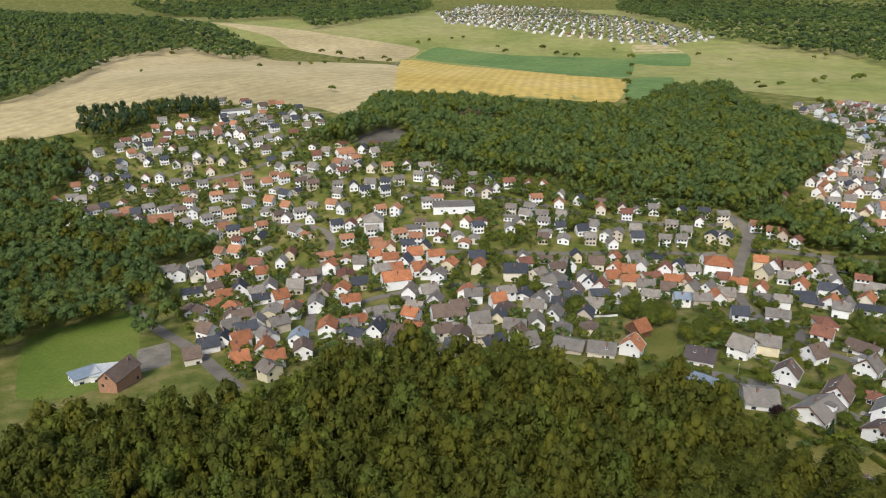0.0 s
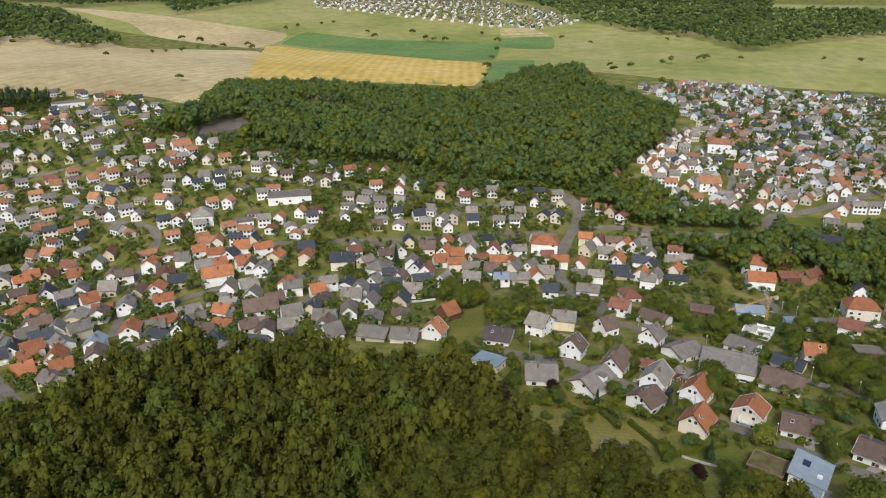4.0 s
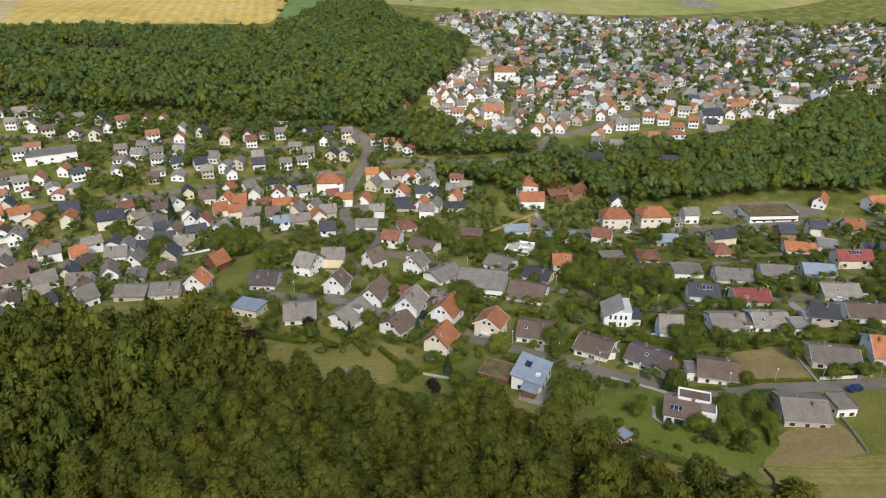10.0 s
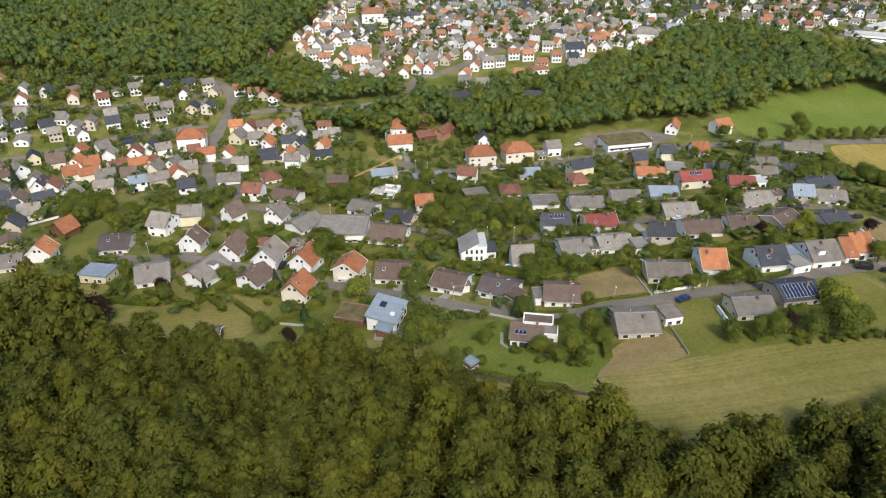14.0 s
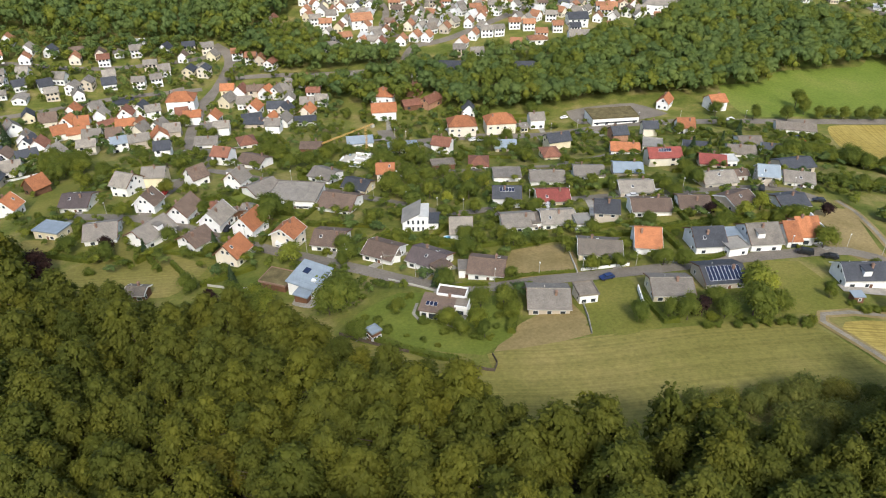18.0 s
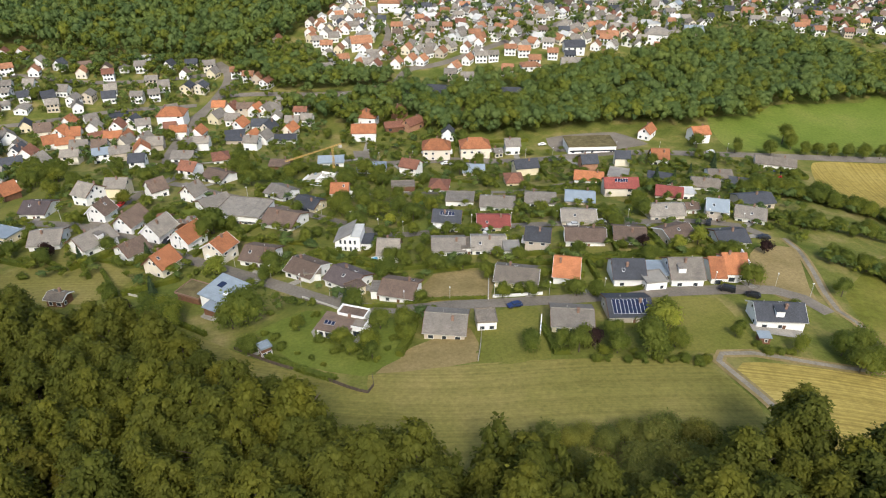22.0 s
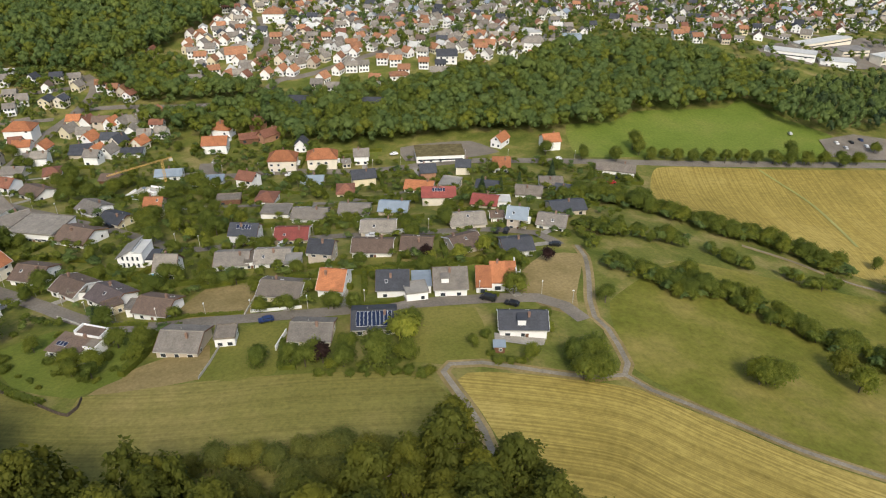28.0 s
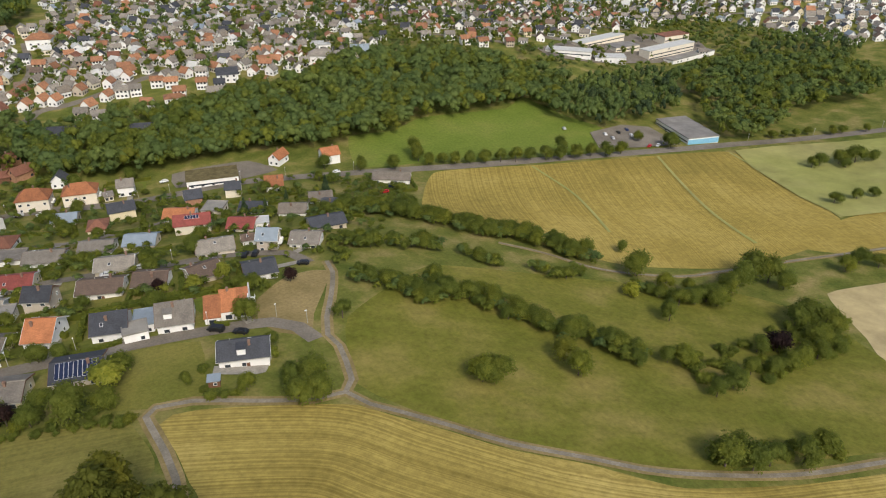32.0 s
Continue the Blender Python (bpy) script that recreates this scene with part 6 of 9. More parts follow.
house(598.0, 386.1, -31, 10.3, 8.4, "d", "g", 0)
house(616.4, 378.0, -26, 10.8, 8.7, "d", "g", 0)
house(638.3, 377.7, -19, 9.3, 9.0, "d", "n", 0)
house(650.1, 368.6, 33, 11.0, 10.1, "t", "g", 0)
house(666.2, 367.3, -38, 9.9, 8.5, "d", "n", 0)
house(620.7, 363.0, -21, 10.8, 8.9, "d", "o", 0)
house(631.3, 352.8, -23, 10.9, 9.0, "d", "o", 0)
house(653.4, 344.7, -27, 9.2, 8.4, "d", "n", 0)
house(726.2, 354.1, 32, 9.7, 7.6, "s", "r", 0)
house(687.8, 360.3, -25, 9.5, 8.2, "d", "r", 0)
house(760.0, 401.6, -43, 11.0, 8.9, "d", "r", 0)
house(821.3, 420.9, -28, 9.3, 8.0, "d", "g", 0)
house(809.4, 263.3, -38, 10.9, 7.7, "d", "g", 0)
house(714.6, 288.3, -41, 25.0, 13.6, "F", "w", 0)


# ---- houses of their own shape ----
def shell(x, y, turn, name, label, category="house"):
    home = new(name)
    home.matrix_basis = pose(x, y, gz(x, y), 0, 0, turn)
    HOMES.append((x, y, 7))
    return tagged(home, label, category, "houses of the village" if category == "house" else "")


def wing(home, x0, x1, y0, y1, low, high, wall, roof, over=0.4, thick=0.28, foot=-2.4, text=""):
    """A block under one sloping roof slab that rises from its -y side (low) to its +y side (high)."""
    v = [(x, y, z) for x in (x0, x1) for y, z in ((y0, foot), (y1, foot), (y1, high), (y0, low))]
    child("wall", mesh_of("wall", v, [(3, 2, 1, 0), (4, 5, 6, 7), (0, 1, 5, 4), (1, 2, 6, 5), (2, 3, 7, 6), (3, 0, 4, 7)], [wall]), home)
    k = (high - low) / (y1 - y0)
    a, b, c, d = x0 - over, x1 + over, y0 - over, y1 + over
    v = [(x, y, low + k * (y - y0) + up) for up in (0.02, 0.02 + thick) for x, y in ((a, c), (b, c), (b, d), (a, d))]
    top = child("roof", mesh_of("roof", v, [(3, 2, 1, 0), (4, 5, 6, 7), (0, 1, 5, 4), (1, 2, 6, 5), (2, 3, 7, 6), (3, 0, 4, 7)], [roof]), home, label=text)
    return top


def openings(home, spots):
    """Windows at (x, y, z, turn, width, height)."""
    for x, y, z, t, w, h in spots:
        near, pane, _ = window_mesh(w, h)
        win = child("window", near, home, pose(x, y, z, 0, 0, t))
        child("pane", pane, win)


def panels(home, x0, y0, nx_, ny_, z, tilt):
    """Solar panels in rows on a slope that falls towards -y."""
    k = math.tan(radians(tilt))
    for i in range(nx_):
        for j in range(ny_):
            y = y0 + j * 1.7 * math.cos(radians(tilt))
            child("solar_panel", shared("panel", panel_mesh), home, pose(x0 + i * 1.06, y, z + (y - y0) * k, tilt, 0, 0))


# blue-grey metal roofs with a planted annex and a timber shed, at the forest edge
h = shell(155.5, 134.5, 45, "house", "white house with sloping blue-grey metal roof and skylight by the forest")
metal = wing(h, -5.6, 5.6, -4.2, 4.2, 3.7, 5.0, "white", "l", 0.5, text="blue-grey standing-seam metal roof")
for i in range(14):
    child("seam", shared("seam", lambda: mesh_of("seam", *boxes((-0.03, 0.03, -4.75, 4.75, 0.0, 0.06)), ["l"])), metal, pose(-5.75 + i * 0.88, 0, 4.65, math.degrees(math.atan(1.3 / 8.4)), 0, 0))
child("skylight", mesh_of("skylight", *boxes((-1.3, 1.3, -0.9, 0.9, 0, 0.12)), ["solar"]), h, pose(1.2, 1.4, 4.9, 8.8, 0, 0), "dark solar collector")
child("roof_lantern", mesh_of("roof_lantern", *boxes((-0.6, 0.6, -0.6, 0.6, 0, 0.6)), ["trim"]), h, pose(-2.2, -2.4, 4.2), "white roof lantern")
openings(h, [(-5.6, -2.4, 1.5, -90, 2.2, 1.8), (-5.6, 1.6, 1.5, -90, 1.6, 1.5), (-3.3, -4.2, 1.5, 0, 2.4, 2.0), (0.6, -4.2, 1.5, 0, 1.8, 1.6), (3.8, -4.2, 1.5, 0, 2.2, 2.0)])
p = shell(147.6, 140.4, 44, "garage", "low garage with planted brown sedum roof and timber fascia", "garage")
wing(p, -3.4, 3.4, -4.0, 4.0, 2.8, 2.9, "timber", "v", 0.35, 0.2, text="brown sedum planting")
child("roof_edge", mesh_of("roof_edge", *boxes((-3.9, 3.9, -4.5, -4.35, 2.7, 3.3), (-3.9, 3.9, 4.35, 4.5, 2.8, 3.4), (-3.9, -3.75, -4.35, 4.35, 2.7, 3.35), (3.75, 3.9, -4.35, 4.35, 2.7, 3.35)), ["clay"]), p, label="rust-brown roof edge")
a = shell(152.0, 128.6, 45, "garden_shed", "dark timber shed with a sloping blue-grey metal roof", "shed")
wing(a, -2.6, 2.6, -1.9, 1.9, 2.6, 3.0, "timber", "l", 0.4, text="blue-grey metal roof")
openings(a, [(0.4, -1.9, 1.3, 0, 1.0, 1.3)])
field("terrace_slabs", [(147.5, 127.2), (151.5, 122.6), (158.4, 126.2), (156.0, 129.2), (153.6, 126.4), (149.6, 130.6)], "paving", 0.32, "pale paved terrace beside the timber shed", "terrace", 2.0)

u = shell(283.1, 52.6, -26, "garden_shed", "small timber shed with a flat blue-grey roof", "shed")
wing(u, -1.4, 1.4, -1.2, 1.2, 2.1, 2.3, "timber", "l", 0.3, 0.15, text="blue-grey sheet roof")
openings(u, [(0.3, -1.2, 1.2, 0, 0.9, 0.9)])

# low villa in the lush garden: brown flat roof, white parapets
v_ = shell(181.4, 102.6, -40, "house", "low white villa with brown flat roofs, white parapets and solar panels")
wing(v_, -4.2, 4.6, -3.6, 3.6, 2.9, 3.1, "white", "b", 0.5, 0.3, text="brown felt flat roof")
wing(v_, -1.0, 6.6, 3.6, 7.2, 3.6, 3.7, "white", "b", 0.05, 0.2, text="brown felt flat roof")
wing(v_, 4.6, 8.0, -0.6, 3.6, 3.2, 3.3, "white", "m", 0.05, 0.2, text="grey-brown flat roof")
child("parapet", mesh_of("parapet", *boxes((-1.3, 6.9, 7.2, 7.5, 2.6, 4.3), (-1.3, -1.0, 3.5, 7.2, 2.6, 4.6), (6.6, 6.9, 3.6, 7.2, 2.6, 4.3), (-1.0, 6.6, 3.3, 3.6, 3.4, 4.1), (8.0, 8.25, -0.8, 3.6, 0.0, 3.9), (4.6, 8.0, -0.85, -0.6, 2.9, 3.8)), ["white"]), v_, label="white rendered parapet")
child("chimney", shared("chimney", chimney_mesh), v_, pose(2.6, 3.0, 3.4))
panels(v_, -2.6, -0.9, 3, 1, 3.55, 6)
openings(v_, [(-3.0, -3.6, 1.5, 0, 1.4, 1.6), (-0.6, -3.6, 1.4, 0, 2.4, 2.0), (2.8, -3.6, 1.4, 0, 2.4, 2.0), (6.2, -0.85, 1.5, 0, 2.2, 1.9), (-4.2, 0.4, 1.5, -90, 1.4, 1.3)])

# white house with two opposed mono-pitch roofs
w_ = shell(201.8, 159.0, -117, "house", "tall white house with opposed grey mono-pitch roofs and a glazed gable")
wing(w_, -4.6, 4.6, -5.2, 0.4, 4.2, 7.4, "white", "c", 0.5, text="grey sheet roof")
wing(w_, -4.6, 4.6, 0.4, 3.6, 6.2, 6.3, "white", "w", 0.12, 0.2, text="pale flat roof")
wing(w_, -3.6, 3.2, 3.6, 7.0, 3.0, 3.1, "white", "k", 0.3, 0.2, text="anthracite roof of the annex")
wing(w_, -6.6, -4.6, -3.6, 0.0, 2.6, 2.7, "white", "c", 0.2, 0.2)
openings(w_, [(4.6, y, z, 90, 0.9, 1.7) for y in (-3.2, -1.6, 0.2, 1.8) for z in (1.6, 4.2)] + [(x, -5.2, 1.6, 0, 1.6, 1.5) for x in (-2.6, 0.4, 3.0)])

# the stepped orange-roofed house by the end of the street
k_ = shell(300.4, 84.6, -25, "house", "white house with stepped orange tiled roofs and tall end wall")
for x0, x1, up, shift in ((-6.6, -2.2, 0.0, 0.0), (-2.2, 2.2, 0.5, 1.6), (2.2, 5.6, 0.0, 2.6)):
    wing(k_, x0 + 0.04, x1 - 0.04, -5.4 + shift, 0.6 + shift, 2.9 + up, 6.3 + up, "white", "o", 0.3, text="orange-tiled roof slope")
    wing(k_, x0 + 0.1, x1 - 0.1, 0.62 + shift, 4.8 + shift, 5.6 + up, 3.6 + up, "white", "o", 0.3, text="orange-tiled roof slope")
child("end_wall", mesh_of("end_wall", *boxes((5.6, 5.95, -3.2, 7.6, -2.0, 5.6)), ["white"]), k_, label="tall white end wall")
child("balcony", mesh_of("balcony", *boxes((5.95, 7.6, -2.0, 4.0, 2.4, 2.6), (7.45, 7.6, -2.0, 4.0, 2.6, 3.4)), ["trim"]), k_, label="white side balcony")
child("chimney", shared("chimney", chimney_mesh), k_, pose(0.0, 2.0, 6.9))
openings(k_, [(-4.4, -5.4, 1.4, 0, 2.2, 1.7), (0.0, -3.8, 1.4, 0, 2.0, 1.7), (4.0, -2.8, 1.4, 0, 1.8, 1.6)])

# the building site below the crane: a new slab with its first walls
n_ = shell(208.6, 242.6, 48, "building_shell", "unfinished house, pale concrete slab with its first low block walls", "building site")
child("slab", mesh_of("slab", *boxes((-7.8, 7.8, -5.8, 5.8, -1.2, 0.35)), ["concrete"]), n_, label="pale grey concrete slab")
for b in ((-7.6, 7.6, -5.6, -5.3, 0.35, 1.5), (-7.6, 2.0, 5.3, 5.6, 0.35, 1.5), (-7.6, -7.3, -5.3, 5.3, 0.35, 1.6), (7.3, 7.6, -5.3, 1.5, 0.35, 1.3), (-2.0, -1.75, -5.3, 2.0, 0.35, 1.2), (-1.75, 4.5, 0.0, 0.25, 0.35, 1.2), (2.6, 2.85, -5.3, 0.0, 0.35, 1.1)):
    child("block_wall", mesh_of("block_wall", *boxes(b), ["white"]), n_, label="low pale block wall")
for x, y in ((-4.5, 2.5), (5.0, 3.6), (-4.6, -2.6)):
    child("pallet", mesh_of("pallet", *boxes((-0.6, 0.6, -0.5, 0.5, 0.35, 1.1)), ["l"]), n_, pose(x, y, 0), "stack of blocks")


# ---- trees ----
def bent(me, normals):
    """Leaves take the light as the round crown does, not each by itself."""
    me.normals_split_custom_set_from_vertices(normals.tolist())
    return me


def crown_mesh(name, seed, rx, rz, lobes, leaves, size, mat, cone=False, core=True, tall=False):
    """A crown: lobes set about its middle (tall: up a dome), each clad in small leaf sprays that reach outwards and droop."""
    g = np.random.default_rng(seed)
    if cone:
        t = g.random(leaves) ** 0.7
        ang = g.random(leaves) * 2 * np.pi
        rad = rx * t * (0.75 + 0.35 * g.random(leaves)) * (0.85 + 0.15 * np.sin(t * 40))
        cen = np.column_stack([rad * np.cos(ang), rad * np.sin(ang), rz * (1 - 2 * t)])
        out = np.column_stack([np.cos(ang), np.sin(ang), 0.35 + 0 * ang])
    else:
        if tall:
            h = (np.arange(lobes) + g.random(lobes)) / lobes
            ang = np.arange(lobes) * 2.4 + g.uniform(-0.5, 0.5, lobes)
            rad = rx * 0.74 * np.sqrt(1 - h**1.5) * g.uniform(0.7, 1.15, lobes)
            mid = np.column_stack([rad * np.cos(ang), rad * np.sin(ang), rz * (h * 1.55 - 0.7)])
            lr = rx * g.uniform(0.26, 0.44, lobes) * (1.1 - 0.4 * h)
        else:
            u = g.normal(size=(lobes, 3))
            u /= np.linalg.norm(u, axis=1)[:, None]
            u[:, 2] = np.abs(u[:, 2]) * 1.15 - 0.4
            mid = u * np.array([rx * 0.6, rx * 0.6, rz * 0.62])
            mid[0] = (0, 0, rz * 0.35)
            lr = rx * (0.36 + 0.22 * g.random(lobes))
        which = g.choice(lobes, leaves, p=lr**2 / np.sum(lr**2))
        out = g.normal(size=(leaves, 3))
        out[:, 2] += 0.35
        out /= np.linalg.norm(out, axis=1)[:, None]
        reach = np.where(g.random(leaves) < 0.14, 1.1 + 0.3 * g.random(leaves), 0.72 + 0.4 * g.random(leaves))
        cen = mid[which] + out * (lr[which] * reach)[:, None]
        out = out + 0.7 * cen / np.array([rx, rx, rz])
    out /= np.linalg.norm(out, axis=1)[:, None]
    nrm = 0.55 * out + 0.42 * g.normal(size=out.shape) + np.array([0, 0, 0.75])
    nrm /= np.linalg.norm(nrm, axis=1)[:, None]
    nrm = np.where(nrm[:, 2:] < 0.1, nrm * np.array([1, 1, -1]) + np.array([0, 0, 0.2]), nrm)
    nrm /= np.linalg.norm(nrm, axis=1)[:, None]
    lead = out * np.array([1, 1, 0.3]) + np.array([0, 0, -0.35]) + 0.35 * g.normal(size=out.shape)
    up = lead - nrm * np.sum(lead * nrm, axis=1)[:, None]
    up /= np.linalg.norm(up, axis=1)[:, None]
    side = np.cross(up, nrm)
    s = (size * (0.55 + 0.9 * g.random(leaves)))[:, None]
    bow = nrm * s * 0.22
    v = np.concatenate([cen - side * s * 0.38 - bow, cen - up * s * 0.55, cen + side * s * 0.38 - bow, cen + up * s * 0.72 - bow], 1).reshape(-1, 3)
    faces = [(i * 4, i * 4 + 1, i * 4 + 2, i * 4 + 3) for i in range(leaves)]
    soft = np.repeat(0.75 * out + 0.7 * nrm + 0.3 * g.normal(size=out.shape) + np.array([0, 0, 0.2]), 4, axis=0)
    v = [tuple(p) for p in v]
    if core and not cone:
        bm = bmesh.new()
        for k in range(lobes):
            bmesh.ops.create_icosphere(bm, subdivisions=1, radius=float(lr[k]) * 0.7, matrix=Matrix.Translation(mid[k]))
        o = len(v)
        v += [tuple(p.co) for p in bm.verts]
        soft = np.concatenate([soft, np.array([(p.normal + 0.8 * Vector((p.co.x / rx, p.co.y / rx, p.co.z / rz)))[:] for p in bm.verts])])
        faces += [tuple(o + q.index for q in fc.verts) for fc in bm.faces]
        bm.free()
    soft /= np.linalg.norm(soft, axis=1)[:, None]
    return bent(mesh_of(name, v, faces, [mat], smooth=True), soft)


def trunk_mesh(name, seed, high, r, limbs):
    """A tapered trunk with a few limbs that reach into the crown."""
    g = random.Random(seed)
    v, f = [], []

    def tube(a, b, r0, r1, n=6):
        a, b = Vector(a), Vector(b)
        q = (b - a).to_track_quat("Z", "Y")
        o = len(v)
        for p, rr in ((a, r0), (b, r1)):
            for i in range(n):
                w = p + q @ Vector((rr * math.cos(i * 6.2832 / n), rr * math.sin(i * 6.2832 / n), 0))
                v.append(tuple(w))
        for i in range(n):
            f.append((o + i, o + (i + 1) % n, o + n + (i + 1) % n, o + n + i))

    lean = Vector((g.uniform(-0.04, 0.04) * high, g.uniform(-0.04, 0.04) * high, 0))
    tube((0, 0, -1.0), lean * 0.5 + Vector((0, 0, high * 0.55)), r, r * 0.7)
    tube(lean * 0.5 + Vector((0, 0, high * 0.55)), lean + Vector((0, 0, high)), r * 0.7, r * 0.25)
    for i in range(limbs):
        t, a = g.uniform(0.5, 0.85), g.uniform(0, 6.28)
        s = lean * t + Vector((0, 0, high * t))
        tube(s, s + Vector((math.cos(a) * high * 0.22, math.sin(a) * high * 0.22, high * g.uniform(0.12, 0.25))), r * 0.35, r * 0.1, 5)
    return mesh_of(name, v, f, ["bark"])


CROWNS, TRUNKS = {}, {}
for i in range(5):
    CROWNS["near", i] = crown_mesh("crown", 10 + i, 4.9, 6.8, 26 + 2 * i, 3000, 0.52, "leaf", tall=True)
    CROWNS["mid", i] = crown_mesh("crown", 20 + i, 5.0, 6.4, 16 + i, 1500, 0.75, "leaf", tall=True)
    CROWNS["garden", i] = crown_mesh("crown", 30 + i, 2.9, 2.9, 11 + i, 1900, 0.29, "leaf_b")
    CROWNS["bush", i] = crown_mesh("bush", 40 + i, 2.0, 1.5, 6 + i, 620, 0.31, "leaf_b")
    TRUNKS["tall", i] = trunk_mesh("trunk", i, 16.0, 0.32, 5)
    TRUNKS["short", i] = trunk_mesh("trunk", 50 + i, 4.0, 0.17, 4)
for i in range(2):
    CROWNS["gold", i] = crown_mesh("crown", 60 + i, 3.0, 3.2, 9, 1100, 0.44, "leaf_y")
    CROWNS["shrub", i] = crown_mesh("crown", 80 + i, 3.3, 3.0, 14, 2400, 0.3, "leaf_o")
    CROWNS["copper", i] = crown_mesh("crown", 65 + i, 3.0, 3.0, 9, 1100, 0.44, "leaf_r")
    CROWNS["spruce", i] = crown_mesh("crown", 70 + i, 2.6, 5.6, 0, 700, 0.9, "needle", cone=True)
    TRUNKS["spruce", i] = trunk_mesh("trunk", 75 + i, 9.0, 0.17, 0)
WORD = dict(near="tall broad-leaved forest tree with dense green crown", mid="broad-leaved forest tree with rounded green crown", garden="leafy green garden tree",
            gold="golden yellow-green garden tree", copper="dark copper-leaved garden tree", spruce="dark green spruce tree", shrub="olive-green tall shrub at the forest edge")


def tree(kind, x, y, size=1.0, group="garden trees", name=""):
    """A tree of a kind, on the ground."""
    i = random.randrange(5 if kind in ("near", "mid", "garden") else 2)
    for hx, hy, r in HOMES:
        d = math.hypot(x - hx, y - hy)
        if d < 0.75 * r and kind != "near":
            x, y = hx + (x - hx) / max(d, 0.1) * (0.85 * r + 1), hy + (y - hy) / max(d, 0.1) * (0.85 * r + 1)
    big = kind in ("near", "mid")
    trunk = new(name or dict(near="forest_tree", spruce="spruce_tree").get(kind, "garden_tree"), TRUNKS[("tall" if big else "spruce" if kind == "spruce" else "short"), i if kind != "spruce" else i % 2])
    wide = size * random.uniform(0.85, 1.2)
    trunk.matrix_basis = pose(x, y, gz(x, y), 0, 0, random.uniform(0, 360)) @ Matrix.Diagonal((wide, wide, size, 1))
    tagged(trunk, WORD[kind], "tree", group)
    child("crown", CROWNS[kind, i], trunk, pose(0, 0, 13.5 if big else 6.6 if kind == "spruce" else 3.2))
    return trunk


def bush(x, y, size=1.0, label="rounded green garden bush", group="bushes"):
    ob = new("bush", CROWNS["bush", random.randrange(5)])
    ob.matrix_basis = pose(x, y, gz(x, y) + 1.0 * size, 0, 0, random.uniform(0, 360)) @ Matrix.Diagonal((size, size, size * random.uniform(0.8, 1.15), 1))
    return tagged(ob, label, "bush", group)


def scatter(outline, gap, seed):
    """Places in an outline, about a gap apart."""
    g = np.random.default_rng(seed)
    e = np.array(outline, float)
    lo, hi = e.min(0), e.max(0)
    a, b = np.meshgrid(np.arange(lo[0], hi[0], gap), np.arange(lo[1], hi[1], gap * 0.87))
    a = a + (np.arange(a.shape[0]) % 2)[:, None] * gap / 2
    p = np.column_stack([a.ravel(), b.ravel()]) + g.uniform(-0.33, 0.33, (a.size, 2)) * gap
    return p[inside(p, [tuple(q) for q in outline])]


def clear_of_homes(p, extra=0.0):
    if not HOMES:
        return np.ones(len(p), bool)
    h = np.array(HOMES)
    return np.array([np.min(np.hypot(h[:, 0] - x, h[:, 1] - y) - h[:, 2]) > extra for x, y in p])


ROAD_PTS = np.array([q for w, pts in LANE.values() for q in rounded(pts, False, 6.0)])


def clear_of_roads(p, gap):
    return np.array([np.min(np.hypot(ROAD_PTS[:, 0] - x, ROAD_PTS[:, 1] - y)) > gap for x, y in p]) if len(p) else np.zeros(0, bool)


# the hill forest below the flight path
EDGE = [(-150, 176), (-134, 178), (-113, 184), (-82, 187), (-67, 191), (-54, 202), (-39, 215), (-20, 220), (-2, 219), (15, 216), (33, 213), (50, 201), (67, 193), (77, 184), (80, 166),
        (82, 155), (91, 143), (103, 131), (115, 121), (128, 109), (139, 100), (147, 86), (153, 71), (159, 59), (167, 50), (175, 44), (184, 37), (196, 33), (204, 23), (214, 24),
        (231, 21), (250, 18), (256, 6), (266, -7)]
FOREST = EDGE + [(268, -30), (215, -22), (150, 8), (105, 40), (70, 68), (20, 92), (-60, 100), (-150, 120)]
field("woodland_floor", FOREST, "wood_floor", 0.06, "dark leaf-strewn woodland floor", "forest floor", 9.0)
close_in = [(70, 150), (92, 145), (142, 102), (165, 50), (180, 31), (203, 22), (256, 16), (268, -30), (215, -22), (150, 8), (105, 40), (70, 68), (40, 100), (40, 130)]
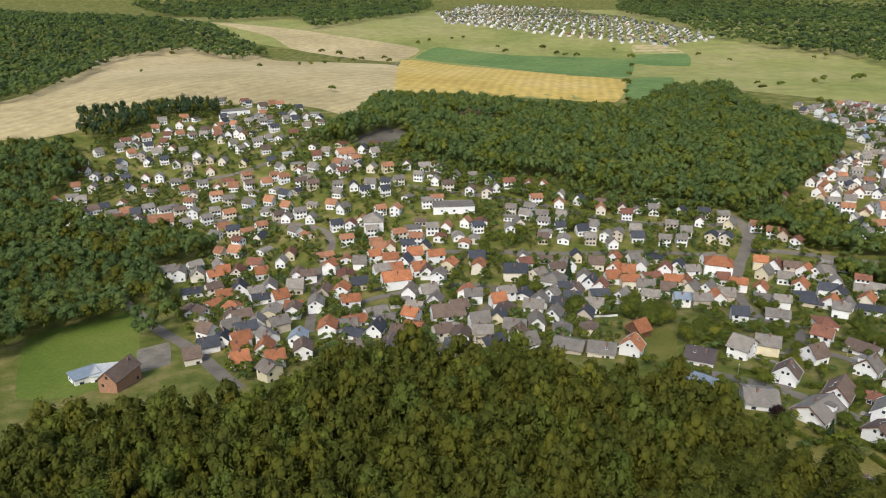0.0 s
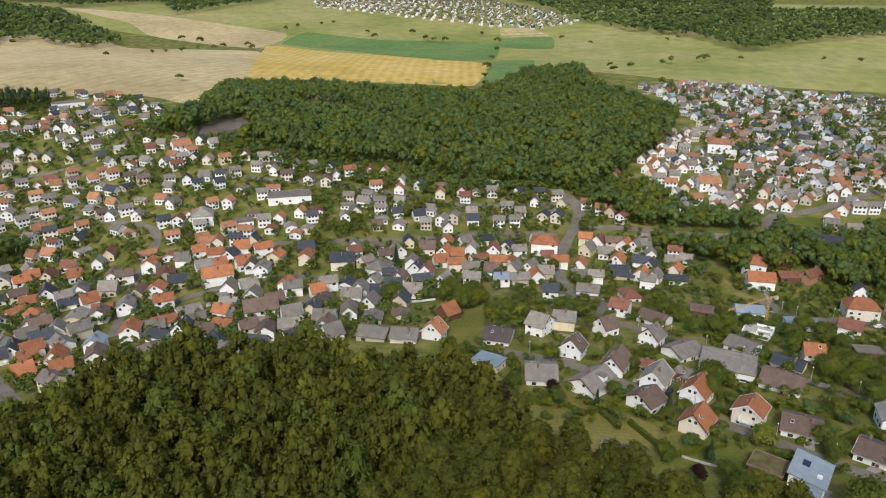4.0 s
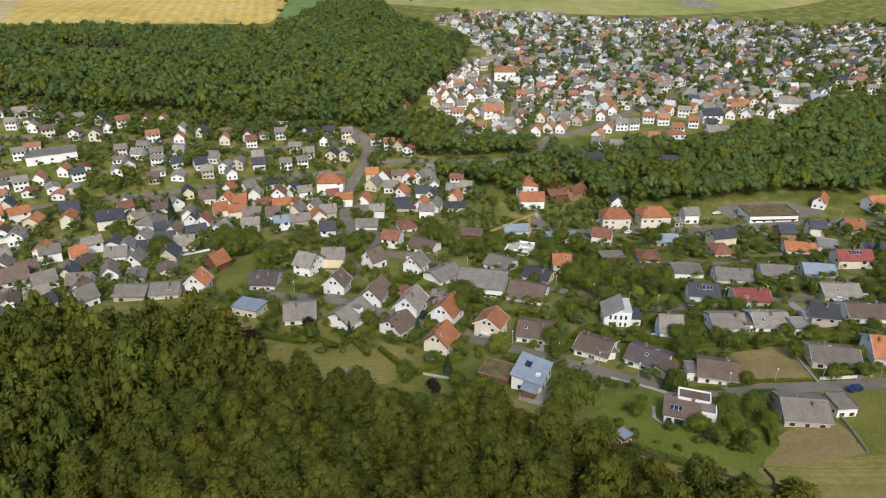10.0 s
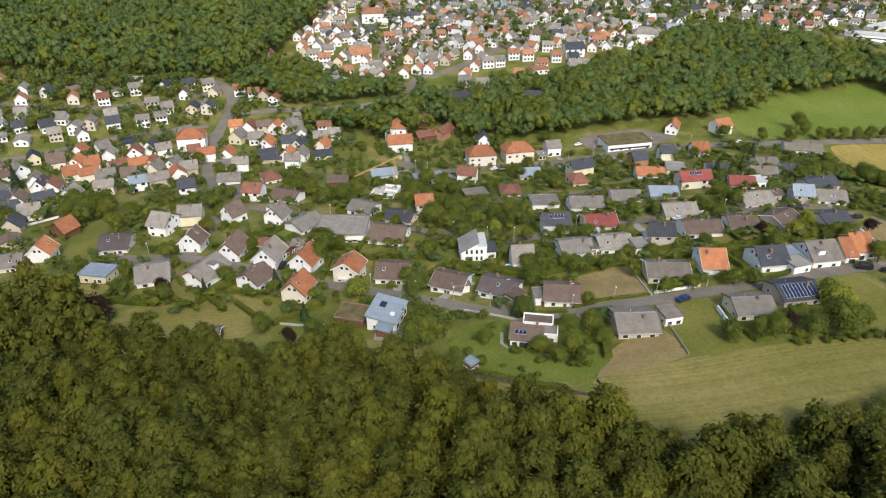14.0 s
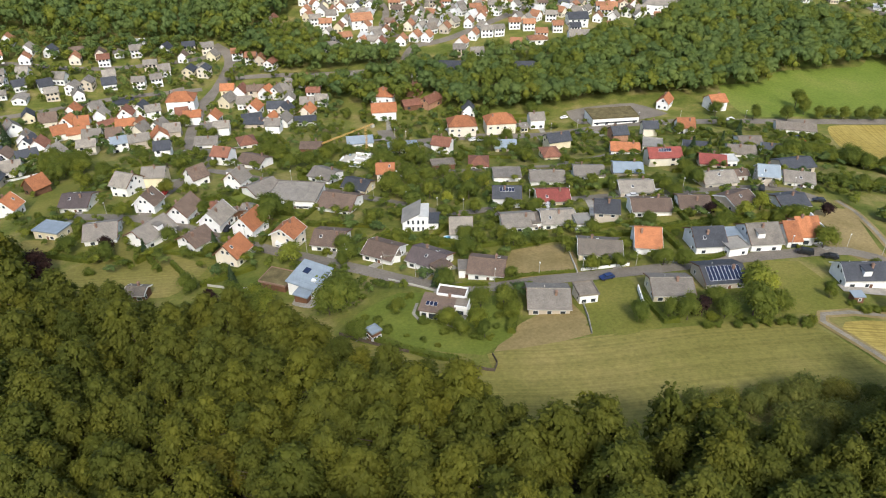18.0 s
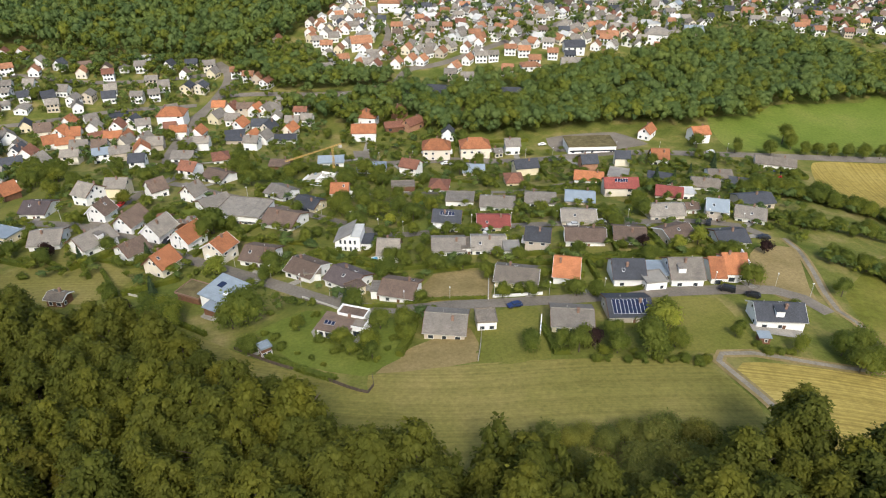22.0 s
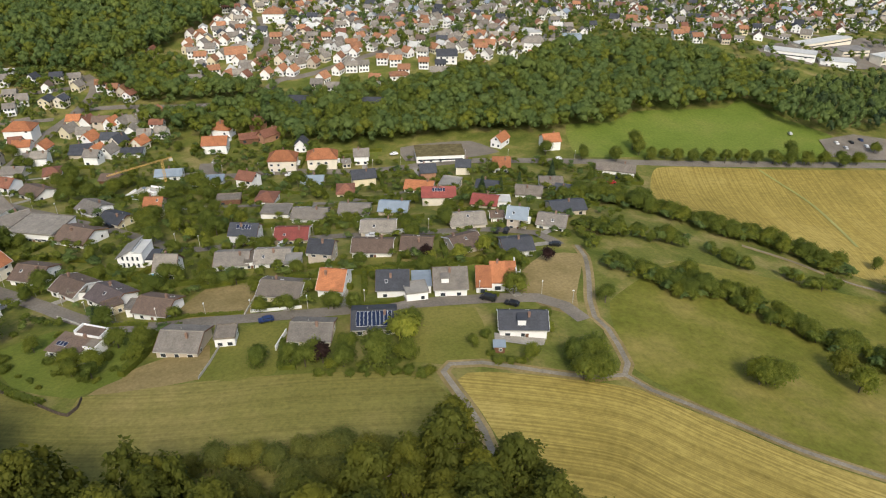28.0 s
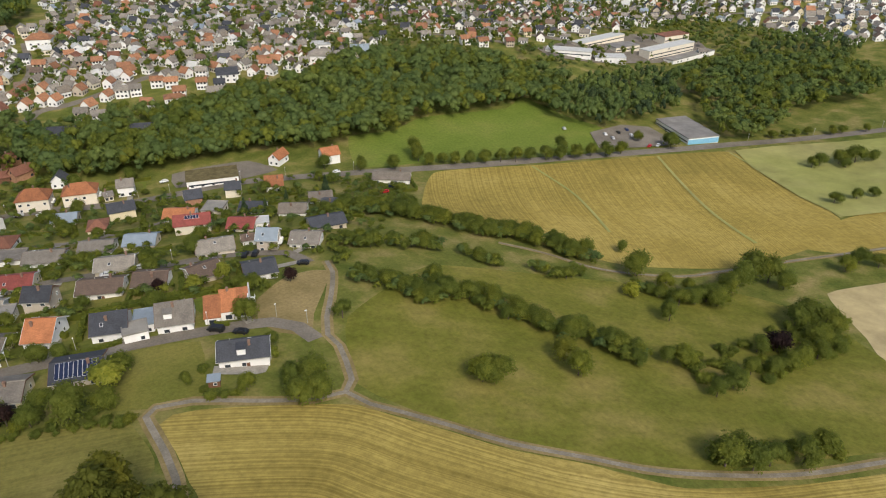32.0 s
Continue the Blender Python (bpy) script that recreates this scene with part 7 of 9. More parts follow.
def wood_stuff(name, places, tall, wide, mats, label, seed, leaves=64, share=0.15, clump=0.36, lobes=6, tall_crown=False):
    """A far wood as one mass of many crowns."""
    g = np.random.default_rng(seed)
    kinds = []
    for k in range(4):
        me = crown_mesh("tmp", seed * 10 + k, 1.0, 1.15, lobes, leaves, clump, mats[0], tall=tall_crown)
        co = np.empty(len(me.vertices) * 3)
        me.vertices.foreach_get("co", co)
        nm = np.empty((len(me.vertices), 3))
        for q in me.loops:
            nm[q.vertex_index] = me.corner_normals[q.index].vector
        kinds.append((co.reshape(-1, 3), nm, [tuple(q.vertices) for q in me.polygons]))
        bpy.data.meshes.remove(me)
    vs, ns, ts, fs, ix, o = [], [], [], [], [], 0
    lift = 0.4 if tall_crown else 0.34
    gzs = ground(places[:, 0], places[:, 1])
    for (x, y), z in zip(places, gzs):
        co, nm, fc = kinds[g.integers(4)]
        k = 0.5 + 0.5 * math.sin(x * 0.061 + seed) * math.sin(y * 0.047 + 2 * seed)
        w = wide * g.uniform(0.6, 1.3)
        t, a = tall * (0.95 + 0.25 * k) * g.uniform(0.8, 1.1) * (w / wide) ** 0.3, g.uniform(0, 6.28)
        c, s = math.cos(a), math.sin(a)
        vs.append(np.column_stack([(co[:, 0] * c - co[:, 1] * s) * w + x, (co[:, 0] * s + co[:, 1] * c) * w + y, co[:, 2] * t * lift + z + t * (1 - 1.2 * lift)]))
        ns.append(np.column_stack([nm[:, 0] * c - nm[:, 1] * s, nm[:, 0] * s + nm[:, 1] * c, nm[:, 2]]))
        ts.append(np.full(len(co), g.random()))
        fs += [tuple(q + o for q in f) for f in fc]
        ix += [int(g.random() < share)] * len(fc)
        o += len(co)
    me = bent(mesh_of(name, np.concatenate(vs), fs, mats, ix, smooth=True), np.concatenate(ns))
    me.attributes.new("tone", "FLOAT", "POINT").data.foreach_set("value", np.concatenate(ts))
    return tagged(new(name, me), label, "wood", kind="stuff")


SHRUBS = [(186, 46), (204, 20), (222, 13), (244, 10), (244, 24), (231, 26), (206, 34)]
rest = []
for x, y in scatter(FOREST, 7.5, 5):
    if inside(np.array([[x, y]]), SHRUBS)[0]:
        for dx, dy in ((0, 0), (3.6, 1.2), (-1.0, 3.4)):
            tree("shrub", x + dx, y + dy, random.uniform(0.8, 1.35), "shrubs at the forest edge", "tall_shrub")
    elif inside(np.array([[x, y]]), close_in)[0]:
        tree("near", x, y, random.uniform(0.8, 1.2), "forest trees on the hill")
    else:
        rest.append((x, y))
wood_stuff("hill_forest", np.array(rest), 20.5, 6.0, ["leaf", "leaf_b"], "dense beech forest on the hill", 2, 900, 0.2, 0.13, 18, True)


BACK = [(268, -30), (215, -22), (150, 8), (105, 40), (70, 68), (20, 92), (-60, 100), (-150, 120), (-260, 60), (-200, -120), (120, -180), (330, -160)]
field("woodland_floor_back", BACK, "wood_floor", 0.06, "dark woodland floor on the hilltop", "forest floor", 20.0)
wood_stuff("hilltop_forest", scatter(BACK, 9.0, 6), 20, 6.8, ["leaf", "leaf_b"], "dense beech forest on the hilltop", 15, 170, 0.2, 0.22, 10, True)
CLOSER = ("ravine", "ravine_low", "ravine_foot", "ravine_east", "town_edge")
DEAD = [(-5, 640), (30, 655), (62, 640), (60, 615), (20, 612)]
for name, tall, wide, mats, gap, share, label in (
        ("mid", 17, 5.6, ["leaf_w", "leaf_b"], 6.9, 0.3, "dense green broad-leaved wood behind the village"),
        ("left", 16, 5.2, ["leaf_w", "leaf"], 6.6, 0.3, "green wood on the valley side"),
        ("conifer", 16, 3.4, ["needle", "leaf"], 6.5, 0.15, "dark conifer wood at the field edge"),
        ("ravine", 12, 4.4, ["leaf_w", "leaf_b"], 6.2, 0.4, "green trees in the ravine"),
        ("ravine_low", 14, 5.2, ["leaf_w", "leaf_b"], 6.2, 0.5, "green trees in the ravine"),
        ("ravine_foot", 12, 4.2, ["leaf_w", "leaf_b"], 5.6, 0.5, "green trees at the foot of the ravine"),
        ("ravine_east", 15, 5.7, ["leaf_w", "leaf_b"], 6.8, 0.4, "dense green wood above the meadow"),
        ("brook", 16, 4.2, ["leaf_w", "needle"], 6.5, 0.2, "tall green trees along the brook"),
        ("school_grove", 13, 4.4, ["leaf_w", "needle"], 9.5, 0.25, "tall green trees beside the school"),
        ("town_edge", 10, 3.8, ["leaf_w", "leaf_b"], 6.0, 0.4, "green trees at the edge of the town"),
        ("brook_east", 14, 5.2, ["leaf_w", "leaf_b"], 8.0, 0.4, "loose green trees along the brook")):
    p = scatter(WOOD[name], gap, len(name))
    p = p[clear_of_homes(p, 0.5) & clear_of_roads(p, 4.0) & ~inside(p, DEAD)]
    wood_stuff(name + "_wood", p, tall, wide, mats, label, len(name) + 3, *((150, share, 0.17, 8) if name in CLOSER else (84, share, 0.23, 6)))
wood_stuff("bare_trees", scatter(DEAD, 6, 8), 13, 3.2, ["leaf_d", "leaf"], "grey-brown bare trees in the wood", 51, 40, 0.15, 0.3, 2)
# Far hills: leaf and needle tones that carry the distance haze in their colour.
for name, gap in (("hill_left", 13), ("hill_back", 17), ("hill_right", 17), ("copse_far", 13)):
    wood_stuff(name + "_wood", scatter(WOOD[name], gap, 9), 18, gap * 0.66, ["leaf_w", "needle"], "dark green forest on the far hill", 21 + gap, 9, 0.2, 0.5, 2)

# ---- far houses of the neighbouring town ----
def row_houses(outline, turn, along, across, seed, forms="ssssddb", roofs="gggggggggggwwmkkkllbboon"):
    """Houses in rows along the streets of an outline."""
    g = random.Random(seed)
    c, s = math.cos(radians(turn)), math.sin(radians(turn))
    e = np.array(outline, float)
    mid = e.mean(0)
    n = int(np.max(np.hypot(*(e - mid).T)) / along) + 1
    taken = np.array(HOMES)
    for i in range(-n, n + 1):
        for j in range(-n, n + 1):
            u, v = i * along + g.uniform(-3, 3) + (j % 2) * along * 0.4, j * across + g.uniform(-3, 3) + 9 * math.sin(i * along / 90 + seed)
            x, y = mid[0] + u * c - v * s, mid[1] + u * s + v * c
            if not inside(np.array([[x, y]]), outline)[0] or g.random() < 0.06 or np.min(np.hypot(taken[:, 0] - x, taken[:, 1] - y)) < 11.5:
                continue
            if np.min(np.hypot(ROAD_PTS[:, 0] - x, ROAD_PTS[:, 1] - y)) < 8:
                continue
            k = g.choice(forms)
            way = math.degrees(math.atan2(9 * along / 90 * math.cos(i * along / 90 + seed), along))
            house(x, y, turn + way + g.choice((0, 90, 90)) + g.uniform(-6, 6), g.uniform(8.5, 12.0), g.uniform(7.6, 9.4), k, g.choice(roofs), 0)
    for j in range(-n, n + 1, 2):
        run = []
        for i in range(-n * 2, n * 2 + 1):
            u = i * along / 2
            v = (j + 0.5) * across + 9 * math.sin(u / 90 + seed)
            x, y = mid[0] + u * c - v * s, mid[1] + u * s + v * c
            if inside(np.array([[x, y]]), outline)[0]:
                run.append((x, y))
            elif len(run) > 4:
                break
            else:
                run = []
        if len(run) > 4:
            lane("town_street", 4.6, run, "asphalt", 0.3 + 0.003 * (j + n), "grey asphalt street between town houses")


row_houses(TOWN["town_north"], 28, 12.6, 16.0, 1)
row_houses(TOWN["town_mid"], -42, 12.6, 16.0, 2, roofs="gggggmkkklbboooooon")
row_houses(TOWN["town_east"], -40, 12.6, 16.0, 3)
row_houses(TOWN["town_far"], 10, 21, 27, 4, "ssd", "gggggmmkkkbon")
village = [(-270, 460), (-300, 560), (-310, 690), (-220, 735), (-139, 695), (-60, 575), (60, 495), (190, 465), (300, 375), (300, 270), (260, 330), (150, 320), (60, 290), (70, 250), (-20, 238), (-80, 236), (-140, 330), (-150, 420), (-200, 445)]
fill = random.Random(23)
for x, y in scatter(village, 13.0, 24):
    here = np.array([[x, y]])
    d = np.hypot(ROAD_PTS[:, 0] - x, ROAD_PTS[:, 1] - y)
    k = int(d.argmin())
    if d[k] < 7.5 or fill.random() < (0.45 if y > 430 else 0.25) or not clear_of_homes(here, 4.2)[0] or any(inside(here, AREA[a])[0] for a in ("bare_lot", "pasture", "verge_plot", "pasture_strip")):
        continue
    if any(inside(here, WOOD[w])[0] for w in WOOD):
        continue
    turn = math.degrees(math.atan2(ROAD_PTS[k, 1] - y, ROAD_PTS[k, 0] - x)) + fill.choice((0, 90, 90)) + fill.uniform(-8, 8)
    house(x, y, turn, fill.uniform(8.5, 11.0), fill.uniform(7.0, 8.6), fill.choice("sssdbb"), fill.choice("ggggggmmkkbboon"), 1 if math.hypot(x, y) < 380 else 0)
front = [(255, 400), (330, 388), (470, 352), (560, 385), (525, 445), (400, 515), (395, 590), (310, 565), (255, 500)]
for x, y in scatter(front, 10.5, 25):
    here = np.array([[x, y]])
    d = np.hypot(ROAD_PTS[:, 0] - x, ROAD_PTS[:, 1] - y)
    k = int(d.argmin())
    if d[k] < 6.5 or not clear_of_homes(here, 2.6)[0] or any(inside(here, WOOD[w])[0] for w in WOOD):
        continue
    turn = math.degrees(math.atan2(ROAD_PTS[k, 1] - y, ROAD_PTS[k, 0] - x)) + fill.choice((0, 90, 90)) + fill.uniform(-8, 8)
    house(x, y, turn, fill.uniform(8.0, 10.5), fill.uniform(7.0, 8.2), fill.choice("ssssd"), fill.choice("gggggkmwqqq"), 0)
FAR_MATS = ["white", "cream", "beige", "yellow", "brick", "glass"] + list("gmkbonrlwpq")


def far_town(name, homes, label):
    """Houses too far off to be told apart, joined: walls, roofs and dark windows."""
    vs, fs, ix = [], [], []
    for at, body, top, wall, roof, L, W, eave in homes:
        for me, m in ((body, wall), (top, roof)):
            o = len(vs)
            vs += [tuple(at @ v.co) for v in me.vertices]
            for q in me.polygons:
                fs.append(tuple(o + i for i in q.vertices))
                ix.append(FAR_MATS.index(m))
        for zf in ((1.5,) if eave < 5 else (1.5, 4.2)):
            for side in (-1, 1):
                for k in (-0.3, 0.0, 0.3):
                    spots = [((k * L, side * (W / 2 + 0.05), zf), (0.65, 0, 0))]
                    if k:
                        spots.append(((side * (L / 2 + 0.05), k * W * 0.8, zf), (0, 0.55, 0)))
                    for p, d in spots:
                        o = len(vs)
                        p, d, u = Vector(p), Vector(d), Vector((0, 0, 0.62))
                        vs += [tuple(at @ q) for q in (p - d - u, p + d - u, p + d + u, p - d + u)]
                        fs.append((o, o + 1, o + 2, o + 3))
                        ix.append(5)
    tagged(new(name, mesh_of(name, vs, fs, FAR_MATS, ix)), label, "houses", kind="stuff")


far_town("town_houses", FAR, "white houses of the next town with orange and grey roofs")
for at, body, top, *_ in FAR:
    bpy.data.meshes.remove(body)
    bpy.data.meshes.remove(top)

# ---- garden trees and hedges ----
tree("gold", 155.0, 154.0, 1.15)
tree("garden", 158.9, 118.4, 2.0)
tree("garden", 155.4, 117.0, 1.6)
tree("garden", 157.2, 188.0, 1.7)
tree("garden", 139.2, 129.9, 1.4)
tree("garden", 134.6, 131.0, 1.3)
tree("garden", 140.4, 123.8, 1.4)
tree("spruce", 135.4, 147.9, 0.55)
tree("spruce", 135.2, 172.5, 0.6)
tree("spruce", 114.4, 178.4, 0.6)
tree("copper", 84.3, 182.1, 1.4)
tree("copper", 103.5, 189.2, 0.9)
tree("gold", 80.1, 183.7, 0.9)
tree("garden", 224.1, 72.1, 1.0)
tree("gold", 181.6, 96.4, 0.8)
tree("garden", 181.4, 89.7, 1.0)
tree("garden", 186.5, 90.1, 1.1)
tree("garden", 186.1, 85.4, 0.9)
tree("garden", 181.1, 99.4, 0.9)
tree("garden", 172.0, 107.9, 0.9)
tree("garden", 157.9, 101.1, 1.1)
tree("garden", 198.6, 96.8, 1.2)
tree("garden", 192.7, 99.1, 1.1)
tree("garden", 197.0, 89.5, 0.9)
tree("garden", 208.3, 108.3, 0.8)
tree("gold", 220.5, 173.4, 0.9)
tree("garden", 207.5, 175.1, 1.3)
tree("garden", 207.5, 186.6, 1.3)
tree("garden", 217.7, 182.5, 1.4)
tree("garden", 229.9, 173.6, 1.4)
tree("garden", 228.2, 185.9, 1.4)
tree("garden", 224.6, 159.6, 1.0)
tree("garden", 233.6, 202.1, 1.2)
tree("garden", 238.2, 190.3, 1.3)
tree("garden", 225.9, 202.1, 1.3)
tree("garden", 240.9, 182.6, 1.2)
tree("garden", 216.9, 194.9, 1.2)
tree("garden", 212.8, 161.2, 1.0)
tree("garden", 212.5, 149.5, 0.9)
tree("gold", 307.9, 106.8, 1.2)
tree("copper", 287.9, 110.7, 0.9)
tree("garden", 283.9, 101.8, 1.1)
tree("garden", 267.4, 116.8, 0.9)
tree("garden", 308.4, 96.8, 1.0)
tree("garden", 243.5, 106.6, 0.9)
tree("garden", 250.3, 91.5, 1.1)
tree("garden", 255.8, 88.6, 1.0)
tree("garden", 238.2, 97.9, 0.9)
tree("garden", 230.8, 100.2, 1.0)
tree("garden", 187.5, 240.9, 1.3)
tree("garden", 179.1, 239.8, 1.2)
tree("garden", 178.0, 252.5, 1.2)
tree("garden", 197.2, 247.0, 1.3)
tree("garden", 209.3, 251.4, 1.1)
tree("garden", 210.2, 203.4, 1.2)
tree("garden", 221.1, 211.9, 1.2)
tree("garden", 234.8, 227.0, 1.2)
tree("garden", 221.8, 238.9, 1.2)
tree("garden", 189.8, 194.6, 1.2)
tree("garden", 187.6, 166.2, 1.2)
tree("garden", 239.8, 250.9, 1.1)
tree("garden", 277.1, 236.6, 1.3)
tree("garden", 292.2, 247.2, 1.2)
tree("garden", 279.6, 221.7, 1.2)
tree("garden", 278.3, 209.2, 1.1)
tree("garden", 299.2, 283.0, 1.3)
tree("garden", 322.6, 273.0, 1.4)
tree("spruce", 343.6, 174.2, 0.7)
tree("spruce", 350.9, 175.3, 0.6)
tree("spruce", 364.0, 176.3, 0.7)
tree("spruce", 391.7, 191.1, 0.7)
tree("garden", 311.3, 135.9, 1.2)
tree("garden", 310.7, 143.2, 1.1)
tree("garden", 316.4, 151.8, 1.0)
tree("garden", 294.6, 143.8, 1.0)
tree("garden", 292.0, 136.4, 1.0)
tree("garden", 293.5, 132.3, 0.9)
tree("garden", 277.4, 148.7, 1.1)
tree("garden", 288.8, 193.4, 0.9)
tree("garden", 241.6, 146.7, 0.9)
tree("garden", 246.9, 121.2, 0.9)
tree("garden", 209.8, 141.6, 1.2)
tree("garden", 211.8, 135.4, 1.1)
tree("garden", 219.7, 133.5, 1.0)
tree("garden", 220.0, 126.1, 1.1)
tree("garden", 204.2, 129.1, 1.2)
tree("garden", 228.3, 123.4, 1.0)
tree("garden", 232.0, 114.8, 1.0)
tree("garden", 189.0, 148.8, 0.9)
tree("garden", 171.9, 146.7, 1.0)
tree("garden", 172.3, 152.8, 1.1)
tree("garden", 167.9, 143.4, 0.9)
tree("spruce", 187.6, 115.8, 0.55)
tree("garden", 189.7, 114.9, 1.1)
tree("garden", 122.7, 185.7, 1.0)
tree("garden", 113.8, 257.6, 1.2)
tree("garden", 98.5, 260.2, 1.4)
tree("garden", 89.5, 280.2, 1.6)
tree("garden", 85.6, 296.2, 1.5)
tree("garden", 97.1, 289.9, 1.5)
tree("garden", 63.5, 292.5, 1.8)
tree("garden", 73.6, 187.9, 1.5)
tree("garden", 75.1, 174.9, 1.3)
tree("garden", 111.0, 214.0, 1.1)
tree("garden", 137.0, 125.2, 1.3)
tree("garden", 133.8, 137.0, 1.2)
tree("garden", 122.7, 149.6, 1.0)
tree("copper", 127.1, 139.4, 0.8)
tree("garden", 120.2, 130.6, 1.2)
tree("garden", 299.2, 41.5, 1.3)
tree("garden", 304.2, 40.7, 1.4)
tree("garden", 297.1, 34.4, 1.3)
tree("garden", 302.2, 34.1, 1.3)
tree("garden", 327.4, 65.2, 1.1)
tree("garden", 302.6, 77.8, 1.4)
tree("garden", 302.2, 60.9, 0.9)
tree("gold", 299.1, 57.1, 0.7)
tree("garden", 343.6, 19.6, 1.5)
tree("copper", 324.9, 93.9, 0.9)
tree("gold", 297.3, 104.3, 1.1)
tree("garden", 370.9, 9.4, 1.5)
tree("garden", 373.3, 17.1, 1.5)
tree("garden", 347.6, 17.9, 1.5)
tree("garden", 346.0, 20.9, 1.2)
tree("copper", 442.2, -13.1, 1.3)
tree("garden", 435.8, -9.5, 1.2)
tree("garden", 405.7, -2.2, 1.3)
tree("garden", 402.2, 1.2, 1.1)
tree("garden", 462.4, 67.2, 1.0)
tree("garden", 449.0, 48.5, 1.9)
tree("garden", 448.1, 35.0, 1.4)
tree("garden", 428.1, 18.6, 1.5)
tree("garden", 442.1, 24.4, 1.2)
tree("gold", 432.1, 38.1, 1.0)
tree("garden", 480.4, 23.3, 2.0)
tree("garden", 491.1, 23.8, 2.2)
tree("garden", 492.9, 17.7, 2.1)
tree("garden", 492.6, 11.1, 1.6)
tree("garden", 454.8, 21.2, 1.4)
tree("garden", 455.6, 17.2, 1.5)
tree("garden", 449.4, 22.3, 1.3)
tree("garden", 454.1, 28.9, 1.2)
tree("garden", 471.5, 22.1, 1.5)
tree("garden", 465.1, -7.2, 1.6)
tree("garden", 472.9, -9.2, 1.8)
tree("garden", 471.5, -14.8, 1.7)
tree("garden", 459.9, -17.5, 1.5)
tree("garden", 472.3, -17.9, 1.2)
tree("garden", 440.7, -21.5, 1.3)
tree("garden", 449.6, -22.7, 1.3)
tree("garden", 461.4, -23.0, 1.0)
tree("garden", 407.5, -17.8, 1.3)
tree("garden", 398.5, -18.0, 1.1)
tree("garden", 419.7, -16.4, 1.2)
tree("garden", 426.1, -20.1, 1.2)
tree("garden", 434.6, -21.1, 1.2)
tree("garden", 371.8, -36.7, 1.5)
tree("garden", 377.1, -36.8, 1.4)
tree("garden", 376.5, -41.3, 1.4)
tree("garden", 382.0, -42.7, 1.3)
tree("garden", 390.3, -46.9, 1.4)
tree("garden", 400.6, -48.0, 1.2)
tree("garden", 602.4, 43.6, 1.2)
tree("garden", 616.6, 39.0, 1.2)
tree("garden", 627.9, 35.3, 1.0)
tree("garden", 541.5, 4.1, 1.4)
tree("garden", 529.5, 4.2, 1.3)
tree("garden", 544.2, -2.7, 1.2)
tree("garden", 459.3, 212.8, 2.08)
tree("garden", 458.0, 205.4, 1.56)
tree("garden", 408.6, 222.4, 1.43)
tree("garden", 422.8, 209.4, 1.56)
tree("garden", 439.4, 201.3, 1.56)
tree("garden", 459.3, 198.1, 1.3)
tree("garden", 468.0, 196.3, 1.17)
tree("garden", 473.3, 192.8, 1.3)
tree("garden", 481.1, 189.0, 1.43)
tree("garden", 489.8, 185.7, 1.43)
tree("garden", 498.3, 182.3, 1.43)
tree("garden", 506.4, 178.5, 1.56)
tree("garden", 515.9, 176.4, 1.43)
tree("garden", 525.2, 173.6, 1.43)
tree("garden", 533.1, 168.8, 1.56)
tree("garden", 543.9, 167.0, 1.43)
tree("garden", 553.7, 163.9, 1.43)
tree("garden", 561.8, 159.9, 1.56)
tree("garden", 573.1, 157.7, 1.43)
tree("garden", 538.4, 175.7, 2.08)
tree("garden", 610.0, 148.8, 1.82)
tree("garden", 600.6, 167.1, 1.3)
tree("garden", 682.9, 122.3, 1.04)
tree("garden", 691.5, 119.1, 0.91)
tree("garden", 697.5, 114.8, 1.04)
tree("garden", 706.8, 111.3, 1.04)
tree("garden", 717.8, 101.7, 1.17)
tree("garden", 725.7, 98.0, 1.04)
tree("garden", 737.7, 88.6, 1.04)
tree("garden", 654.7, 77.2, 1.56)
tree("garden", 666.0, 71.5, 1.69)
tree("garden", 674.1, 66.0, 1.95)
tree("garden", 647.7, 78.3, 1.3)
tree("garden", 661.4, 65.4, 1.1)
tree("garden", 684.4, 60.2, 1.3)
tree("garden", 88.7, 304.7, 1.8)
tree("garden", 92.2, 289.2, 1.7)
tree("garden", 98.0, 294.2, 1.6)
tree("garden", 99.4, 286.4, 1.4)
tree("garden", 106.8, 269.0, 1.4)
tree("gold", 113.3, 265.1, 0.9)
tree("copper", 80.8, 174.1, 1.5)
tree("gold", 77.7, 182.4, 1.0)
tree("garden", 92.1, 194.2, 1.1)
tree("copper", 103.1, 189.3, 0.9)
tree("garden", 103.5, 183.5, 1.1)
tree("garden", 137.2, 256.9, 1.3)
tree("garden", 136.9, 243.8, 1.1)
tree("garden", 128.5, 230.9, 1.2)
tree("garden", 134.9, 204.1, 1.0)
tree("garden", 157.9, 188.1, 1.8)
tree("garden", 152.1, 182.1, 1.6)
tree("garden", 208.3, 218.3, 1.5)
tree("garden", 217.8, 227.1, 1.4)
tree("garden", 206.6, 195.4, 1.6)
tree("garden", 217.2, 200.7, 1.6)
tree("garden", 232.9, 246.4, 1.6)
tree("garden", 234.2, 235.6, 1.5)
tree("garden", 206.1, 273.8, 1.2)
tree("garden", 202.6, 255.7, 1.2)
tree("garden", 179.4, 277.1, 1.5)
tree("garden", 175.0, 259.6, 1.4)
tree("garden", 179.0, 256.7, 1.3)
tree("garden", 150.3, 340.9, 1.3)
tree("garden", 61.2, 296.0, 1.9)
tree("spruce", 67.1, 352.9, 1.1)
tree("garden", 46.9, 330.1, 1.4)
tree("garden", 41.4, 338.5, 1.5)
tree("garden", 23.7, 389.0, 1.4)
tree("garden", 47.2, 413.8, 1.5)
tree("garden", 40.6, 403.2, 1.4)
